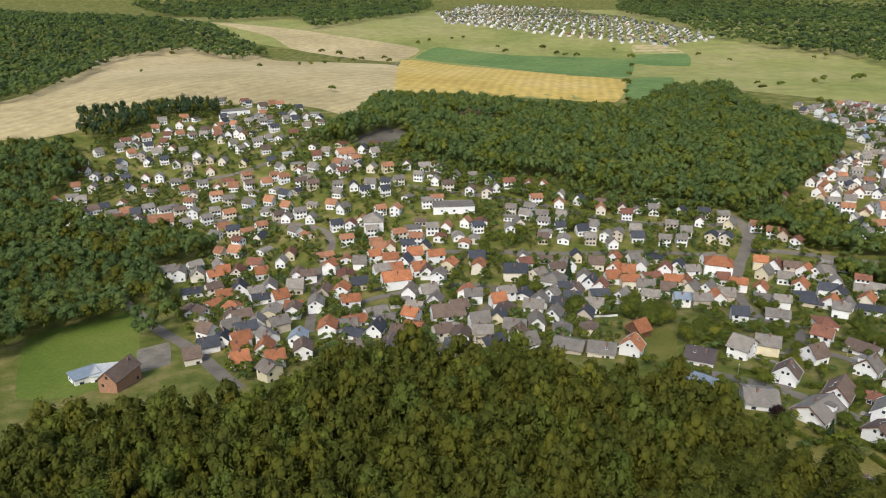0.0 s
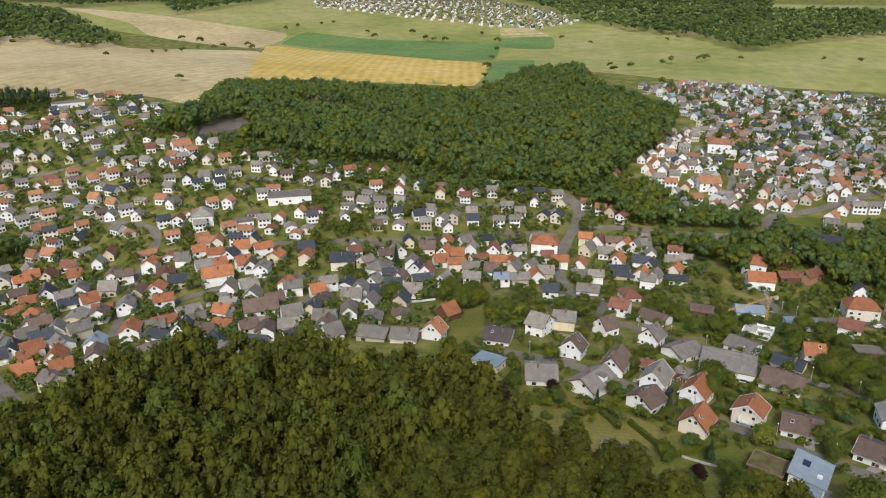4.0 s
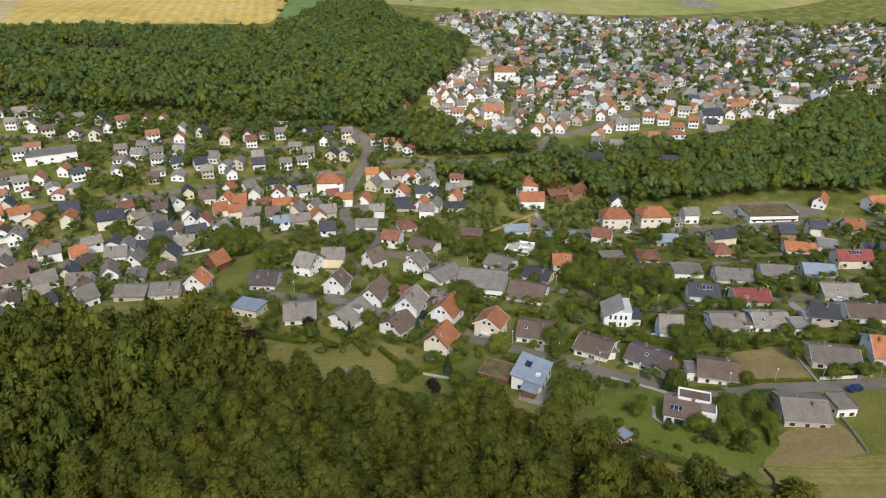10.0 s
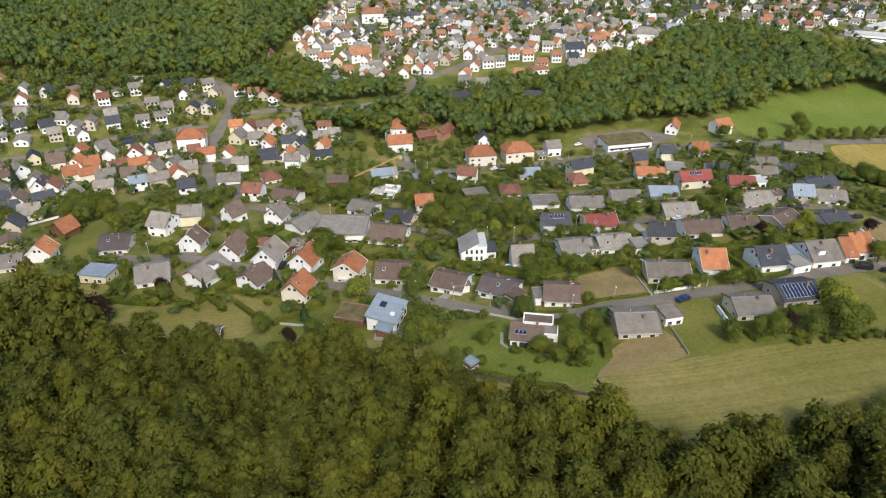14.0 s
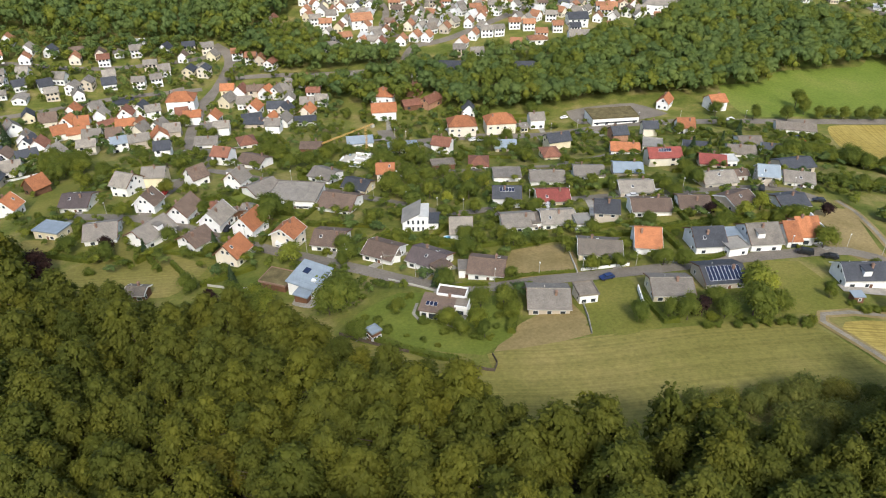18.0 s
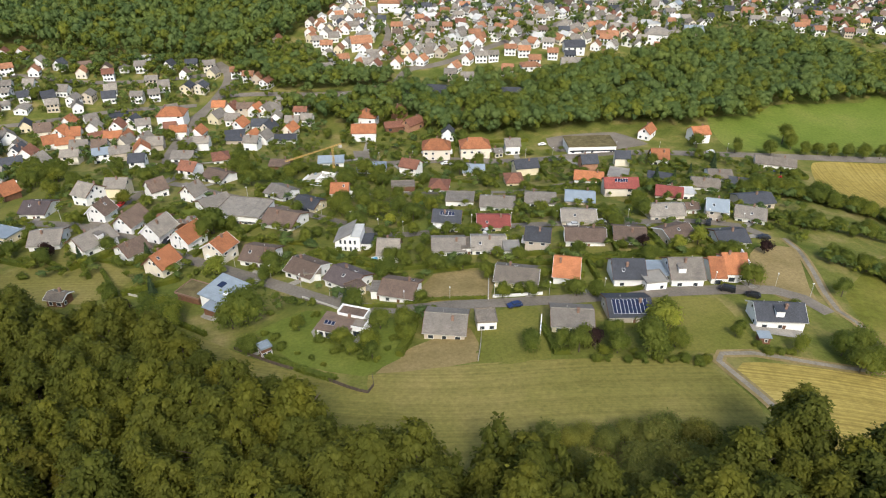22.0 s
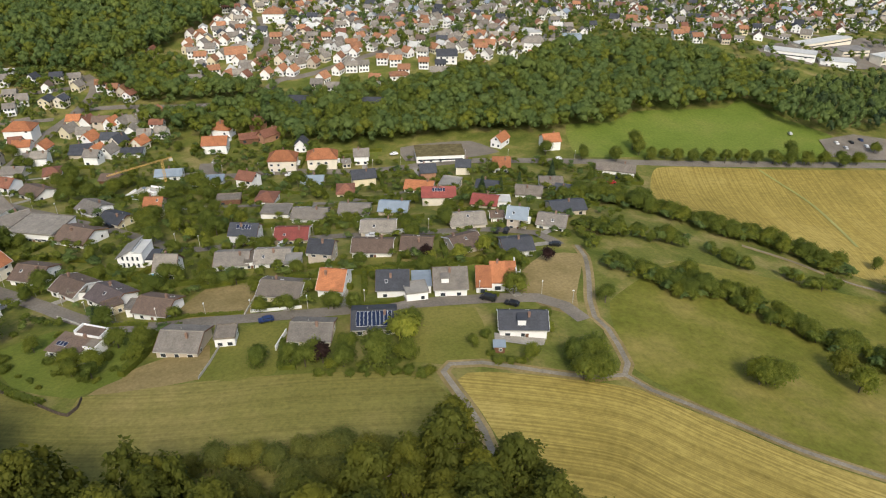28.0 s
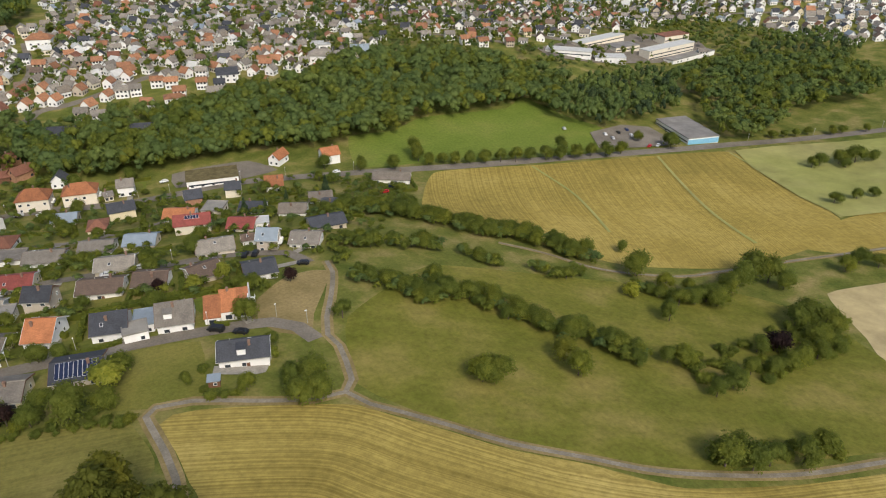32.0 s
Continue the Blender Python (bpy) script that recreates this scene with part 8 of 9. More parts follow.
tree("garden", 89.0, 430.9, 1.5)
tree("garden", 81.7, 427.6, 1.4)
tree("garden", -22.7, 312.6, 1.4)
tree("garden", 187.5, 399.8, 1.3)
for x, y in ((178, 92), (184, 86), (187, 84), (191, 88), (194, 92), (197, 96), (172, 92), (169, 96), (166, 101), (165, 106), (176, 100), (183.5, 91.5), (189.5, 95), (171, 112), (178, 114), (163, 110), (174, 88)):
    bush(x, y, random.uniform(0.45, 0.95))
for x, y in ((204, 38), (209, 37.5), (213, 35), (217, 35.5), (220, 32), (225, 32.5), (229, 29), (233, 29.5), (237, 26), (241, 26), (246, 23)):
    tree("shrub", x, y, random.uniform(0.8, 1.25), "shrubs at the forest edge", "tall_shrub")
HEDGE_FOOT = []


def hedgerow(pts, wide, size, gap=3.0):
    """A field hedge of small trees along a line."""
    g = random.Random(int(pts[0][0]))
    for p in rounded(pts, False, gap):
        for k in range(2):
            r, a = g.uniform(0, wide / 2), g.uniform(0, 6.28)
            tree("garden", p[0] + r * math.cos(a), p[1] + r * math.sin(a), size * g.uniform(0.6, 1.15), "field hedge trees", "hedge_tree")
        for k in range(int(wide / 2)):
            HEDGE_FOOT.append((p[0] + g.uniform(-0.55, 0.55) * wide, p[1] + g.uniform(-0.55, 0.55) * wide))


hedgerow([(371.1, 149.7), (393.4, 145.2), (404.2, 130.3), (415.7, 107.9), (431.0, 92.8), (440.6, 67.7)], 12, 1.25)
hedgerow([(359.7, 112.9), (371.8, 104.9), (386.0, 97.7)], 8, 1.0)
hedgerow([(344.8, 84.1), (352.9, 76.2), (358.2, 62.1)], 8, 1.05)
hedgerow([(364.3, 70.2), (374, 56), (377.9, 45.5), (385.0, 31.7), (391.2, 20.1), (394.8, 8.9)], 9, 1.15)
hedgerow([(394.3, 86.4), (399.5, 75.6)], 5, 0.9)
hedgerow([(412.3, 67.7), (414.8, 59.7), (426.4, 57.6)], 5, 0.85)
hedgerow([(438.3, 40.6), (446.6, 26.5), (470.3, 22.2)], 5, 0.8)
wood_stuff("hedge_thicket", np.array(HEDGE_FOOT), 4.6, 2.3, ["leaf_b", "leaf_w"], "dense green thicket along the field hedges", 48, 70, 0.4, 0.33, 4)
for name, gap in (("scrub_east", 6.0), ("scrub_low", 5.0)):
    for x, y in scatter(WOOD[name], gap, 33):
        bush(x, y, random.uniform(0.8, 1.5), "dense green scrub bush", "scrub bushes")

# the copse and hedge beside the solar-roofed house, and the shrubs below the dark-roofed one
for kind, x, y, size in (("garden", 231.9, 69.3, 1.05), ("garden", 234.8, 65.6, 1.15), ("copper", 239.2, 65.1, 1.0), ("garden", 243.5, 61.4, 1.25), ("garden", 251.2, 59.2, 1.7), ("gold", 261.7, 66.4, 1.4), ("garden", 259.0, 58.2, 1.1),
                         ("garden", 266.4, 72.1, 1.1), ("garden", 247.0, 68.3, 1.0), ("garden", 238.0, 68.5, 1.0), ("garden", 280.5, 54.4, 0.7), ("garden", 288.7, 46.1, 0.95)):
    tree(kind, x, y, size, "copse trees", "copse_tree")
for x, y in ((237.0, 60.8), (239.7, 59.8), (243.6, 57.6), (247.2, 56.3), (250.7, 54.5), (254.1, 52.8), (257.6, 52.5), (259.7, 50.0), (261.9, 49.9), (283.2, 60.0), (280.1, 51.6), (283.5, 46.9), (280.4, 48.0), (285.4, 45.6), (241.0, 63.0), (247.4, 60.0), (255.6, 57.0)):
    bush(x, y, random.uniform(0.65, 1.05), "dense green scrub bush", "scrub bushes")

FIELDS = [AREA[k] for k in ("meadow_near", "stubble_near", "meadow_lens", "stubble_valley", "lawn_plot", "dry_lawn", "fallow_plot", "dry_plot", "verge_plot", "pasture", "pasture_strip", "bare_lot", "garden_lawn", "parking_lot", "scrub_meadow")]


def free_spots(p, home_gap, road_gap):
    ok = clear_of_homes(p, home_gap) & clear_of_roads(p, road_gap)
    for f in FIELDS:
        ok &= ~inside(p, f)
    return p[ok]


near_gardens = [(60, 290), (150, 320), (260, 330), (300, 270), (440, 190), (370, 110), (310, 80), (230, 95), (180, 100), (150, 140), (90, 180), (70, 240)]
spots = free_spots(scatter(near_gardens, 4.6, 77), 0.6, 4.0)
low = []
rough = np.array([noise.noise((x * 0.05, y * 0.05, 3.0)) for x, y in spots])
for (x, y), r in zip(spots, rough):
    if random.random() < 0.56 + r:
        if random.random() < 0.05 + 0.2 * r:
            tree("garden", x, y, random.uniform(0.55, 1.05), "garden trees")
        else:
            low.append((x, y))
for x, y in low[::7]:
    bush(x, y, random.uniform(0.55, 1.2))
wood_stuff("garden_shrubs", np.array([p for i, p in enumerate(low) if i % 7]), 4.0, 2.3, ["leaf_b", "leaf_w"], "low green shrubs between the gardens", 44, 120, 0.3, 0.22, 5)
town_land = [(290, 385), (360, 400), (480, 350), (560, 340), (680, 350), (900, 330), (1180, 290), (930, 640), (800, 690), (380, 760), (365, 600), (300, 480)]
spots = free_spots(scatter(village, 5.2, 78), -0.8, 3.6)
spots = spots[np.array([random.random() < 0.55 + noise.noise((x * 0.03, y * 0.03, 9.0)) for x, y in spots])]
wood_stuff("village_garden_trees", spots, 5.6, 2.6, ["leaf_b", "leaf_w"], "green trees and bushes in the village gardens", 41, 44, 0.4, 0.4, 4)
back = [(235, 472), (215, 440), (170, 448), (120, 454), (60, 468), (0, 494), (-50, 542), (-100, 587), (-100, 610), (-60, 600), (0, 540), (60, 505), (140, 490), (200, 478)]
wood_stuff("village_back_trees", free_spots(scatter(back, 5.6, 85), 0.2, 3.2), 8.0, 3.4, ["leaf_w", "leaf_b"], "green trees between the village and the wood", 52, 70, 0.4, 0.26, 5)
spots = free_spots(scatter(town_land, 5.6, 79), -1.5, 3.0)
spots = spots[np.array([random.random() < 0.55 for _ in spots])]
wood_stuff("town_garden_trees", spots, 6.2, 2.5, ["leaf_b", "leaf_w"], "green trees between the houses of the town", 42, 24, 0.4, 0.45, 3)
big = spots[::7]
wood_stuff("town_tall_trees", big + np.array([3.0, 2.0]), 11.5, 4.3, ["leaf_w", "leaf_b"], "tall green trees between the houses of the town", 46, 34, 0.4, 0.4, 4)
spots = free_spots(scatter(TOWN["town_far"], 15.0, 80), 0.2, 3.5)
wood_stuff("far_village_trees", spots, 9.0, 5.0, ["leaf_w", "leaf_b"], "green trees between the houses of the far village", 47, 8, 0.4, 0.5, 1)
slope = [(640, 300), (700, 262), (830, 240), (930, 240), (935, 330), (860, 352), (840, 345), (850, 285), (825, 258), (760, 258), (690, 280), (665, 312), (672, 340), (640, 335)]
spots = free_spots(scatter(slope, 7.0, 84), 0.0, 3.0)
spots = spots[np.array([random.random() < 0.62 for _ in spots])]
wood_stuff("school_slope_trees", spots, 7.5, 3.4, ["leaf_w", "leaf_b"], "green trees and scrub on the slope round the school", 50, 70, 0.4, 0.26, 5)
yard = scatter(AREA["school_yard"], 13.0, 83)
wood_stuff("school_yard_trees", yard[clear_of_homes(yard, -6.0)], 8.0, 4.0, ["leaf_w", "leaf_b"], "green trees between the school blocks", 49, 90, 0.4, 0.24, 5)
FIELD_TREES = [(-411, 992), (-463, 1254), (-120, 780), (-215, 1304), (-180, 1270), (-206, 1049), (-194, 1074), (-180, 1117), (-164, 1152), (-145, 1181), (-134, 1204), (102, 1381), (112, 1315), (200, 1292), (213, 1278), (230, 1263), (306, 1320), (-27, 1449), (-48, 1415), (18, 1484), (41, 1498), (183, 1357), (-85, 1166), (-98, 1227), (207, 805), (217, 856), (233, 922), (260, 1018), (297, 1148), (317, 1236), (435, 1251), (467, 1194), (599, 1184), (624, 1197), (395, 910), (467, 912), (546, 959), (-514, 1044), (-351, 1252), (-247, 983), (494, 943), (561, 976), (603, 954), (383, 866), (415, 890), (719, 937), (765, 923)]
wood_stuff("field_trees", np.array(FIELD_TREES, float), 11, 6.5, ["leaf", "leaf_b"], "single trees between the far fields", 43, 40, 0.4)


# ---- walls, hedges, fences ----
def line_wall(name, pts, high, thick, mat, label, category):
    """A wall, hedge core or board fence along a line, following the ground."""
    line = rounded(pts, False, 3.0)
    v, f = [], []
    for i, p in enumerate(line):
        q0, q1 = line[max(i - 1, 0)], line[min(i + 1, len(line) - 1)]
        d = Vector((q1[0] - q0[0], q1[1] - q0[1])).normalized()
        for k in (-0.5, 0.5):
            x, y = p[0] - d.y * thick * k, p[1] + d.x * thick * k
            v += [(x, y, gz(*p) - 0.4), (x, y, gz(*p) + high)]
        if i:
            o = (i - 1) * 4
            f += [(o, o + 4, o + 5, o + 1), (o + 1, o + 5, o + 7, o + 3), (o + 3, o + 7, o + 6, o + 2)]
    n = len(v)
    f += [(0, 1, 3, 2), (n - 4, n - 2, n - 1, n - 3)]
    ob = new(name, mesh_of(name, v, f, [mat]))
    return tagged(ob, label, category)


def hedge(pts, high=1.6, thick=1.3, label="clipped green garden hedge"):
    """A clipped hedge: a core clad in small leaf clumps."""
    core = line_wall("hedge", pts, high * 0.92, thick * 0.85, "leaf_b", label, "hedge")
    g = np.random.default_rng(int(abs(pts[0][0] * 10)))
    line = np.array(rounded(pts, False, 0.5))
    n = len(line) * 10
    at = line[g.integers(0, len(line), n)]
    s = g.uniform(-0.5, 0.5, n)
    up = g.random(n) < 0.45
    step = np.gradient(line, axis=0)
    d = step[np.clip(g.integers(0, len(line), n), 0, len(line) - 1)]
    d = d / np.maximum(np.hypot(d[:, 0], d[:, 1]), 1e-6)[:, None]
    off = np.where(up, s, np.sign(s) * 0.5) * thick
    z = ground(at[:, 0], at[:, 1]) + np.where(up, high, g.random(n) * high)
    cen = np.column_stack([at[:, 0] - d[:, 1] * off, at[:, 1] + d[:, 0] * off, z])
    a, c2 = g.normal(size=(n, 3)) * 0.16, g.normal(size=(n, 3)) * 0.16
    v = np.concatenate([cen - a, cen - c2, cen + a, cen + c2], 1).reshape(-1, 3)
    child("leaves", mesh_of("leaves", v, [(i * 4, i * 4 + 1, i * 4 + 2, i * 4 + 3) for i in range(n)], ["leaf_b"]), core)
    return core


hedge([(232.6, 80.3), (230.5, 72.7), (229.0, 67.3), (232.4, 66.1)], 1.6, 1.5)
hedge([(231.1, 102.6), (235.8, 101.2), (242.2, 99.8)], 1.3, 1.4)
hedge([(209.1, 109.3), (217.5, 105.9), (226.4, 101.9)], 0.8, 1.2)
hedge([(203.5, 100.2), (198.6, 91.3), (192.6, 83.3)], 2.0, 2.2)
hedge([(199.6, 146.5), (201.6, 139.6), (205.5, 133.5)], 1.6, 1.6)
hedge([(203.4, 109.5), (208.2, 108.3), (211.9, 108.2)], 1.0, 1.2)
hedge([(106.4, 228.5), (111.2, 224.7), (120.7, 227.2), (128.3, 238.2)], 1.4, 1.4)
hedge([(120.1, 178.0), (126.1, 174.4), (131.2, 169.9)], 1.2, 1.2)
hedge([(306.1, 188.8), (299.6, 161.7)], 1.4, 1.4)
hedge([(294.1, 204.4), (295.5, 192.7), (306.1, 188.8)], 1.4, 1.4)
hedge([(294.4, 80.7), (297.5, 78.0)], 1.2, 1.0)
hedge([(304.8, 149.5), (294.7, 152.9)], 1.6, 1.5)
hedge([(188, 114), (195, 112), (200.6, 108.6)], 1.0, 1.2)
hedge([(180.3, 216.8), (185.8, 210.9), (193.3, 206.2)], 1.2, 1.2)
hedge([(247.8, 111.1), (259.4, 101.3)], 1.6, 1.6)
hedge([(255.0, 90.1), (265.0, 87.5), (270.4, 87.2)], 1.2, 1.4)
hedge([(161.2, 98.6), (169, 87), (175, 80)], 1.2, 1.8)
line_wall("garden_wall", [(228.3, 101.8), (234.8, 99.3), (242.2, 96.8)], 0.9, 0.3, "trim", "low white garden wall by the street", "wall")
line_wall("garden_wall", [(177, 127), (182, 120), (187, 112)], 0.7, 0.3, "concrete", "pale concrete retaining wall by the lawn", "wall")
line_wall("garden_wall", [(234.1, 116.4), (229.3, 106.7), (226.4, 100.9)], 0.6, 0.3, "concrete", "low concrete wall beside the driveway", "wall")
line_wall("board_fence", [(154.2, 105.9), (162.1, 94.5), (171, 84), (180.7, 71.4), (183.7, 77.5)], 1.0, 0.1, "bark", "weathered grey board fence round the garden", "fence")
line_wall("board_fence", [(217.7, 87.3), (213.8, 79.4), (209.8, 72.5)], 0.9, 0.12, "concrete", "low fence between two lawns", "fence")
line_wall("garden_wall", [(126.9, 151.6), (133, 146), (139, 142)], 0.7, 0.3, "concrete", "low garden wall at the forest edge", "wall")
line_wall("board_fence", [(53.7, 298.2), (67.0, 296.0), (80.8, 298.5)], 1.0, 0.2, "trim", "white garden fence in the village", "fence")
line_wall("garden_wall", [(234.7, 84.4), (229.9, 76.7)], 1.6, 0.3, "white", "white garden wall beside the house", "wall")


# ---- garden plots: lawns and boundary hedges round the near houses ----
plots = random.Random(91)
near_homes = [h for h in HOMES if inside(np.array([h[:2]]), near_gardens)[0]]
for i, (x, y, r) in enumerate(near_homes):
    d = np.hypot(ROAD_PTS[:, 0] - x, ROAD_PTS[:, 1] - y)
    k = int(d.argmin())
    if r < 5 or d[k] > 45:
        continue
    away = Vector((x - ROAD_PTS[k, 0], y - ROAD_PTS[k, 1])).normalized()
    side = Vector((-away.y, away.x))
    here = Vector((x, y))
    lo, hi, w = r * 0.7 + 1, r * 0.7 + plots.uniform(8, 12), plots.uniform(6, 9)
    quad = [tuple(here + away * a + side * s) for a, s in ((lo, -w), (lo, w), (hi, w * plots.uniform(0.7, 1)), (hi, -w * plots.uniform(0.7, 1)))]
    mid = np.array([tuple(here + away * (lo + hi) / 2)])
    if clear_of_homes(mid, 1.0)[0] and clear_of_roads(mid, 6)[0] and not any(inside(mid, f)[0] for f in FIELDS):
        field("garden_lawn_plot", quad, plots.choice(("lush", "lawn", "lawn", "meadow")), 0.02 + 0.0004 * i, "small mown lawn behind a house", "lawn", 4.0)
    for a0, a1, s0, s1 in ((hi + 1.5, hi + 1.5, -w - 2, w + 2), (-r * 0.4, hi, w + 2.5, w + 2.5)):
        run = [tuple(here + away * (a0 + (a1 - a0) * q) + side * (s0 + (s1 - s0) * q)) for q in (0, 0.5, 1)]
        p = np.array(run)
        if clear_of_homes(p, -0.5).all() and clear_of_roads(p, 4.0).all() and not any(inside(p, f).any() for f in FIELDS) and plots.random() < 0.85:
            hedge(run, plots.uniform(1.2, 2.0), plots.uniform(1.1, 1.7))


# ---- driveways ----
for i, (x, y, r) in enumerate(near_homes):
    d = np.hypot(ROAD_PTS[:, 0] - x, ROAD_PTS[:, 1] - y)
    k = int(d.argmin())
    if r + 1 < d[k] < 26 and r > 5:
        way = Vector((ROAD_PTS[k, 0] - x, ROAD_PTS[k, 1] - y)).normalized()
        side = Vector((-way.y, way.x)) * r * 0.35
        a = (x + side.x, y + side.y)
        b = (ROAD_PTS[k, 0] + side.x, ROAD_PTS[k, 1] + side.y)
        lane("driveway", 2.8, [a, ((a[0] + b[0]) / 2, (a[1] + b[1]) / 2), b], "paving", 0.13 + 0.0005 * i, "pale paved driveway to a house")


# ---- cars ----
def car_mesh(long, high, mat, van=False):
    """A car body in one piece: sills, bonnet, windscreen, roof and tail."""
    h, c = high, 0.86
    prof = [(-long / 2, 0.35), (-long / 2, 0.8), (-long * 0.28, 0.95), (-long * 0.13, h), (long * 0.3, h), (long * 0.43, 0.98), (long / 2, 0.9), (long / 2, 0.35)]
    if van:
        prof[2:6] = [(-long * 0.36, 1.05), (-long * 0.24, h), (long * 0.46, h), (long * 0.49, 1.0)]
    n = len(prof)
    v = [(x, s * (0.86 if z < 1.1 else 0.7), z) for s in (-1, 1) for x, z in prof]
    f = [tuple(range(n - 1, -1, -1)), tuple(range(n, 2 * n))] + [(i, (i + 1) % n, (i + 1) % n + n, i + n) for i in range(n)]
    return mesh_of("body", v, f, [mat])


def glass_mesh(long, high):
    x0, x1 = -long * 0.2, long * 0.36
    v, f = boxes((x0, x1, -0.8, 0.8, high - 0.48, high - 0.1))
    return mesh_of("windows", v, f, ["glass"])


def wheel_mesh():
    bm = bmesh.new()
    bmesh.ops.create_cone(bm, cap_ends=True, segments=12, radius1=0.32, radius2=0.32, depth=0.2, matrix=Matrix.Rotation(radians(90), 4, "X"))
    me = bpy.data.meshes.new("wheel")
    bm.to_mesh(me)
    bm.free()
    me.materials.append(MAT["rubber"])
    return me


def car(x, y, turn, paint, van=False):
    long, high = (4.9, 1.9) if van else (4.3, 1.45)
    ob = new("van" if van else "car")
    ob.matrix_basis = pose(x, y, gz(x, y) + 0.42, 0, 0, turn)
    tagged(ob, "parked %s %s at the roadside" % (paint[4:], "van" if van else "car"), "car", "parked cars")
    child("body", shared(("car", paint, van), lambda: car_mesh(long, high, paint, van)), ob)
    child("windows", shared(("car glass", van), lambda: glass_mesh(long, high)), ob)
    for sx in (-0.3, 0.3):
        for sy in (-0.78, 0.78):
            child("wheel", shared("wheel", wheel_mesh), ob, pose(sx * long, sy, 0.32))


car(231.1, 93.4, -6, "car_blue")
car(293.2, 77.0, -47, "car_black", True)
car(298.4, 71.9, -46, "car_black")
car(334.6, 103.8, -34, "car_black")
car(289.2, 136.8, -12, "car_silver")
car(279.3, 139.1, -12, "car_silver")
car(249.0, 148.9, 42, "car_silver")
car(324.6, 120.4, 47, "car_black")
car(321.3, 121.7, 50, "car_black")
car(126.6, 230.4, 57, "car_red")
car(123.1, 225.9, 56, "car_silver")
car(141.7, 185.4, 51, "car_black")
car(193.5, 200.2, -61, "car_black")
car(277.5, 256.1, 4, "car_white")
car(335.9, 259.5, -2, "car_white")
car(410.2, 213.2, -15, "car_white")
car(599.3, 156.3, 21, "car_red")
car(604.9, 154.2, 19, "car_silver")
car(610.1, 183.3, -121, "car_blue")
car(604.5, 174.9, -121, "car_white")
car(600.6, 182.4, -120, "car_black")
car(590.2, 184.5, -119, "car_white")
car(589.2, 177.3, -120, "car_silver")
car(274.4, 276.1, 12, "car_white")
car(281.3, 253.9, -11, "car_white")
car(420.4, 177.6, -44, "car_blue")
car(412.5, 170.8, -23, "car_red")
car(126.8, 254.4, -69, "car_blue")
car(-76.0, 248.0, -36, "car_black")
car(-33.4, 340.7, -7, "car_black")
car(572.8, 203.9, -120, "car_silver")
car(52.0, 336.3, -28, "car_silver")
car(179.0, 268.4, -53, "car_black")
car(269.2, 261.6, -16, "car_silver")


# ---- street lamps ----
def lamp_mesh():
    v, f = boxes((-0.06, 0.06, -0.06, 0.06, -0.5, 4.6))
    return mesh_of("post", v, f, ["concrete"])


def street_lamp(x, y, turn):
    ob = new("street_lamp")
    ob.matrix_basis = pose(x, y, gz(x, y), 0, 0, turn)
    tagged(ob, "slim grey street lamp beside the road", "street lamp", "street lamps")
    child("post", shared("lamp post", lamp_mesh), ob)
    child("head", shared("lamp head", lambda: mesh_of("head", *boxes((-0.16, 0.5, -0.14, 0.14, 4.6, 4.78)), ["trim"])), ob)


for name, side in (("street_near", 3.3), ("garden_street", 3.0), ("valley_road", 4.6)):
    line = rounded(LANE[name][1], False, 34.0)
    for p, q in list(zip(line, line[1:]))[1:]:
        d = Vector((q[0] - p[0], q[1] - p[1])).normalized()
        x, y = p[0] - d.y * side, p[1] + d.x * side
        if clear_of_homes(np.array([[x, y]]), -1.0)[0]:
            street_lamp(x, y, math.degrees(math.atan2(d.y, d.x)) - 90)


# ---- tower crane on the building site ----
def crane(x, y, turn, high, reach, back):
    """A small tower crane: lattice mast, jib, counter jib and ballast."""
    ob = new("tower_crane")
    ob.matrix_basis = pose(x, y, gz(x, y), 0, 0, turn)
    tagged(ob, "ochre tower crane over the building site", "crane")

    def lattice(name, n, step, wide, m):
        dims = []
        for sy in (-wide, wide):
            for sz in (-wide, wide):
                dims.append((0, n * step, sy - 0.045, sy + 0.045, sz - 0.045, sz + 0.045))
        for i in range(n + 1):
            dims += [(i * step - 0.05, i * step + 0.05, -wide, wide, s * wide - 0.05, s * wide + 0.05) for s in (-1, 1)]
            dims += [(i * step - 0.05, i * step + 0.05, s * wide - 0.05, s * wide + 0.05, -wide, wide) for s in (-1, 1)]
        child(name, mesh_of(name, *boxes(*dims), ["crane_paint"]), ob, m)

    lattice("mast", int(high / 1.2), 1.2, 0.4, pose(0, 0, 0, 0, -90, 0))
    lattice("jib", int(reach / 1.2), 1.2, 0.24, pose(0, 0, high, 0, 0, 0))
    lattice("counter_jib", int(back / 1.2), 1.2, 0.24, pose(0, 0, high, 0, 0, 180))
    child("ballast", mesh_of("ballast", *boxes((-back, -back + 1.4, -0.7, 0.7, high - 1.6, high - 0.3)), ["concrete"]), ob)
    child("base", mesh_of("base", *boxes((-1.8, 1.8, -1.8, 1.8, -0.5, 0.5)), ["concrete"]), ob)


crane(219.3, 253.4, -160, 14.0, 25.8, 5.0)


# a bare pale tree at the forest edge
bare = new("dead_tree", trunk_mesh("dead_tree", 91, 15.0, 0.22, 12))
bare.data.materials.clear()
bare.data.materials.append(MAT["pale_bark"])
bare.matrix_basis = pose(88.8, 131.7, 10.2)
tagged(bare, "bare pale dead tree among the beeches", "tree")


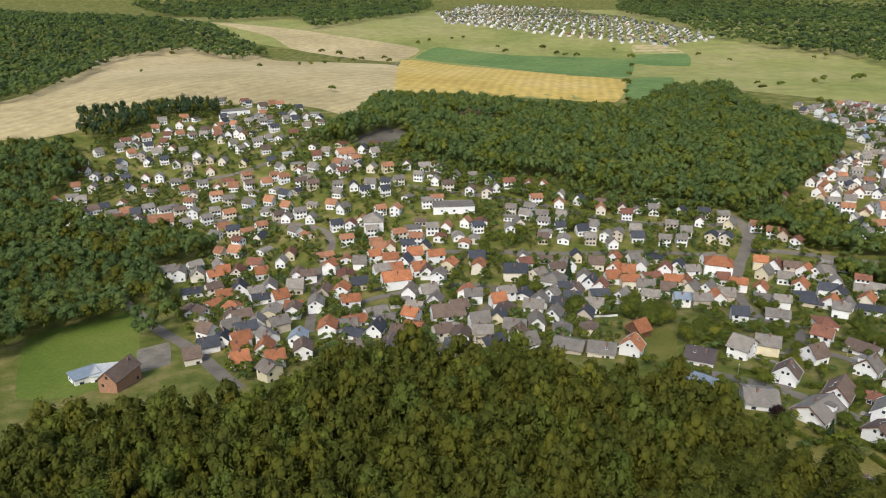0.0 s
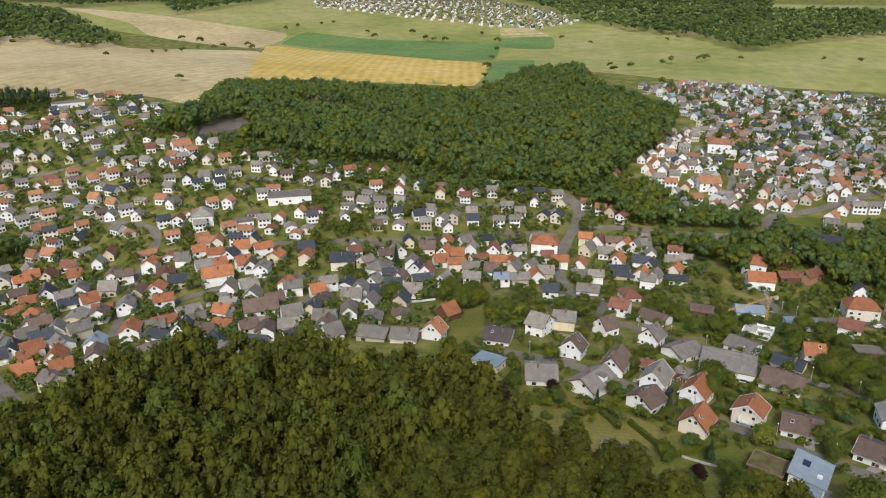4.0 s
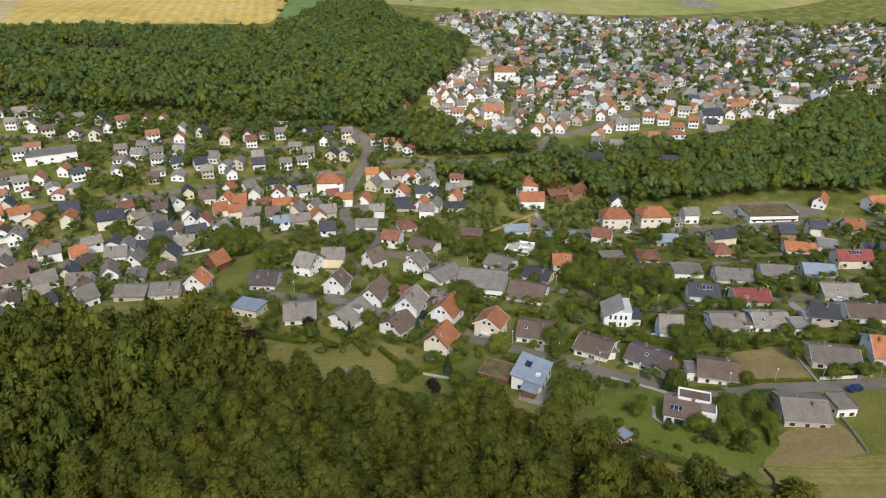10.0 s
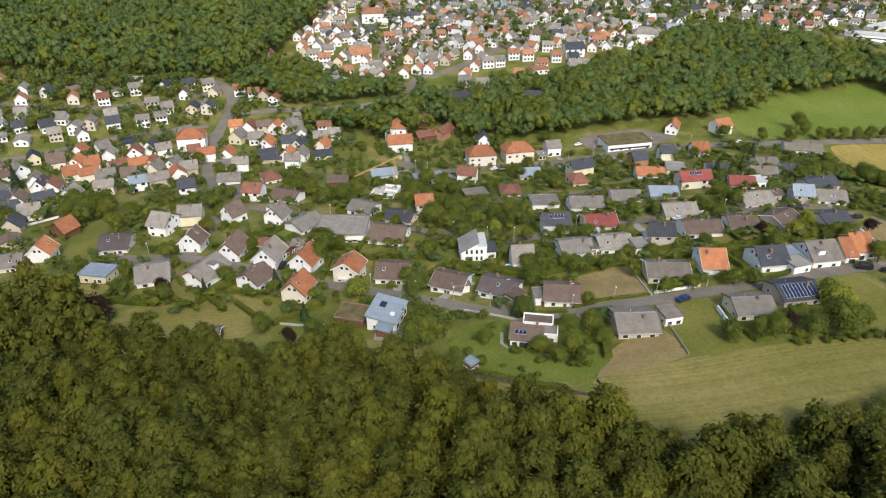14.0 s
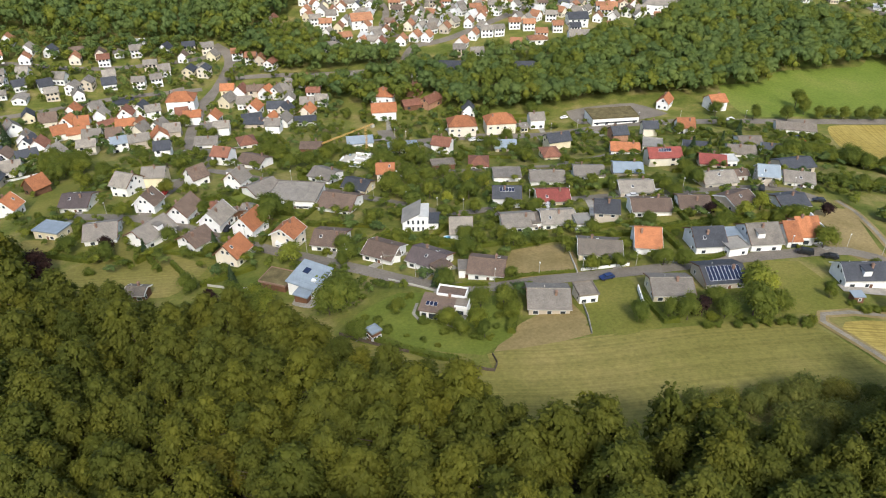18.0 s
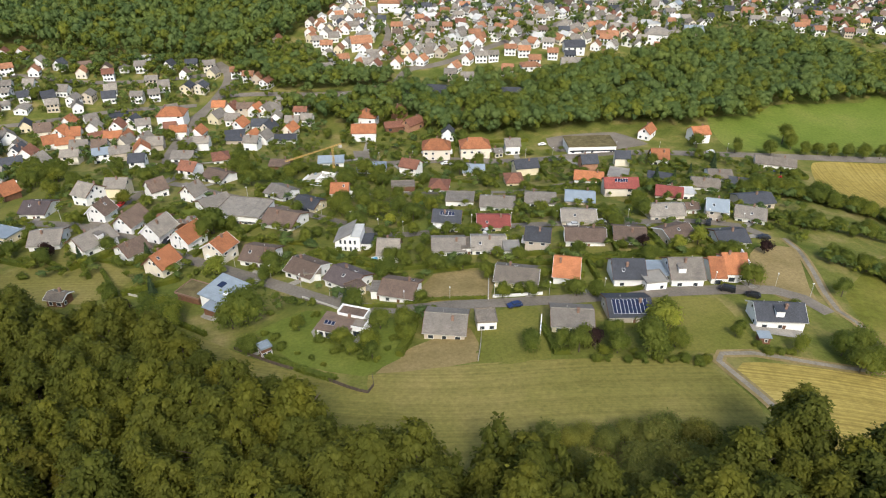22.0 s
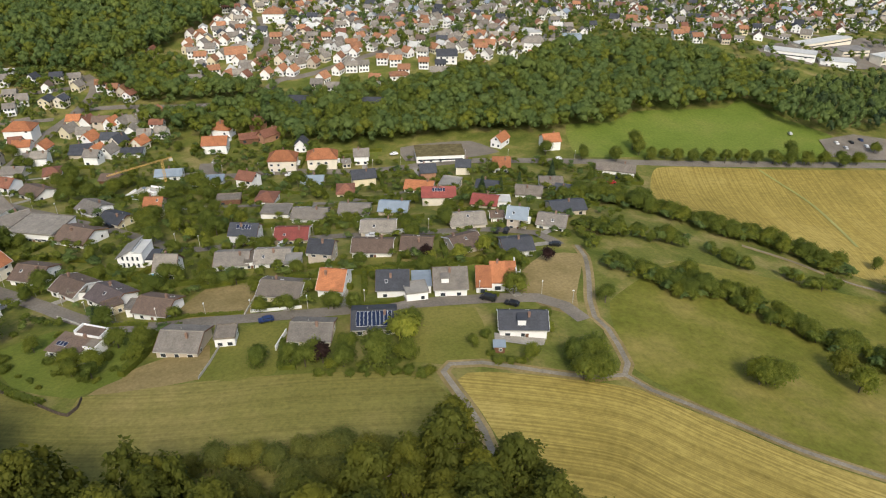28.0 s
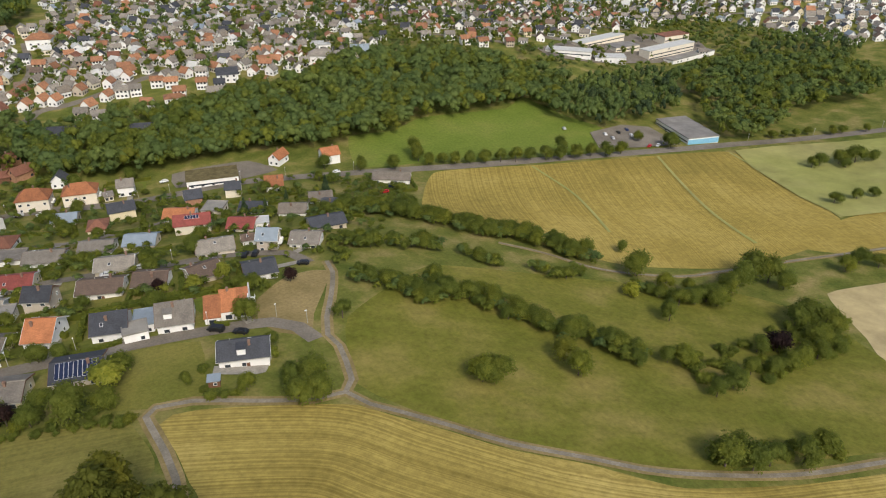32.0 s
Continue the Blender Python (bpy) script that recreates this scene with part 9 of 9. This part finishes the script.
# ---- small garden things ----
def pool(x, y, r):
    """A round garden pool with a pale rim."""
    n = 28
    ring_v, ring_f = [], []
    for i in range(n):
        c, s = math.cos(i * 6.28319 / n), math.sin(i * 6.28319 / n)
        ring_v += [(c * (r + 0.12), s * (r + 0.12), -0.3), (c * (r + 0.12), s * (r + 0.12), 0.9), (c * (r - 0.1), s * (r - 0.1), 0.9), (c * (r - 0.1), s * (r - 0.1), 0.3)]
        a, q = i * 4, (i + 1) % n * 4
        ring_f += [(a, q, q + 1, a + 1), (a + 1, q + 1, q + 2, a + 2), (a + 2, q + 2, q + 3, a + 3)]
    ob = new("garden_pool", mesh_of("garden_pool", ring_v, ring_f, ["trim"]))
    ob.matrix_basis = pose(x, y, gz(x, y))
    tagged(ob, "round above-ground garden pool with blue water", "pool")
    child("water", mesh_of("water", [(math.cos(i * 6.28319 / n) * (r - 0.1), math.sin(i * 6.28319 / n) * (r - 0.1), 0.7) for i in range(n)], [tuple(range(n))], ["pool_water"]), ob, label="clear blue pool water")


pool(205.0, 142.6, 1.9)
lane("garden_path", 0.9, [(178.5, 109.9), (175.2, 105.3), (175.2, 101.1), (177.7, 100.5)], "paving", 0.36, "pale curved garden path")
lane("garden_path", 1.6, [(180.9, 95.6), (181.4, 93.0), (185.1, 95.5), (191.9, 103.5)], "paving", 0.37, "pale garden path round the terrace")
lane("garden_path", 2.2, [(151.9, 126.7), (155.5, 128.8), (158.3, 130.6)], "paving", 0.38, "pale paved strip beside the annex")
field("terrace_paving", [(286.0, 60.4), (294.6, 55.5), (300.0, 60.5), (302.0, 58.6), (295.8, 50.6), (291.8, 51.9), (284.3, 57.1)], "paving", 0.3, "pale paved terrace beside the dark-roofed house", "terrace", 2.0)
shop = next(o for o in bpy.data.objects if o.name.startswith("building") and math.hypot(o.matrix_basis.translation.x - 644.1, o.matrix_basis.translation.y - 160.9) < 8)
child("front_panel", mesh_of("front_panel", *boxes((-19.5, -19.38, -11.0, 11.0, 0.2, 3.4)), ["shop_blue"]), shop, label="pale blue shop front panel")
child("side_band", mesh_of("side_band", *boxes((-19.3, 19.3, -11.12, -11.03, 2.2, 3.6)), ["trim"]), shop, label="white band along the shop wall")
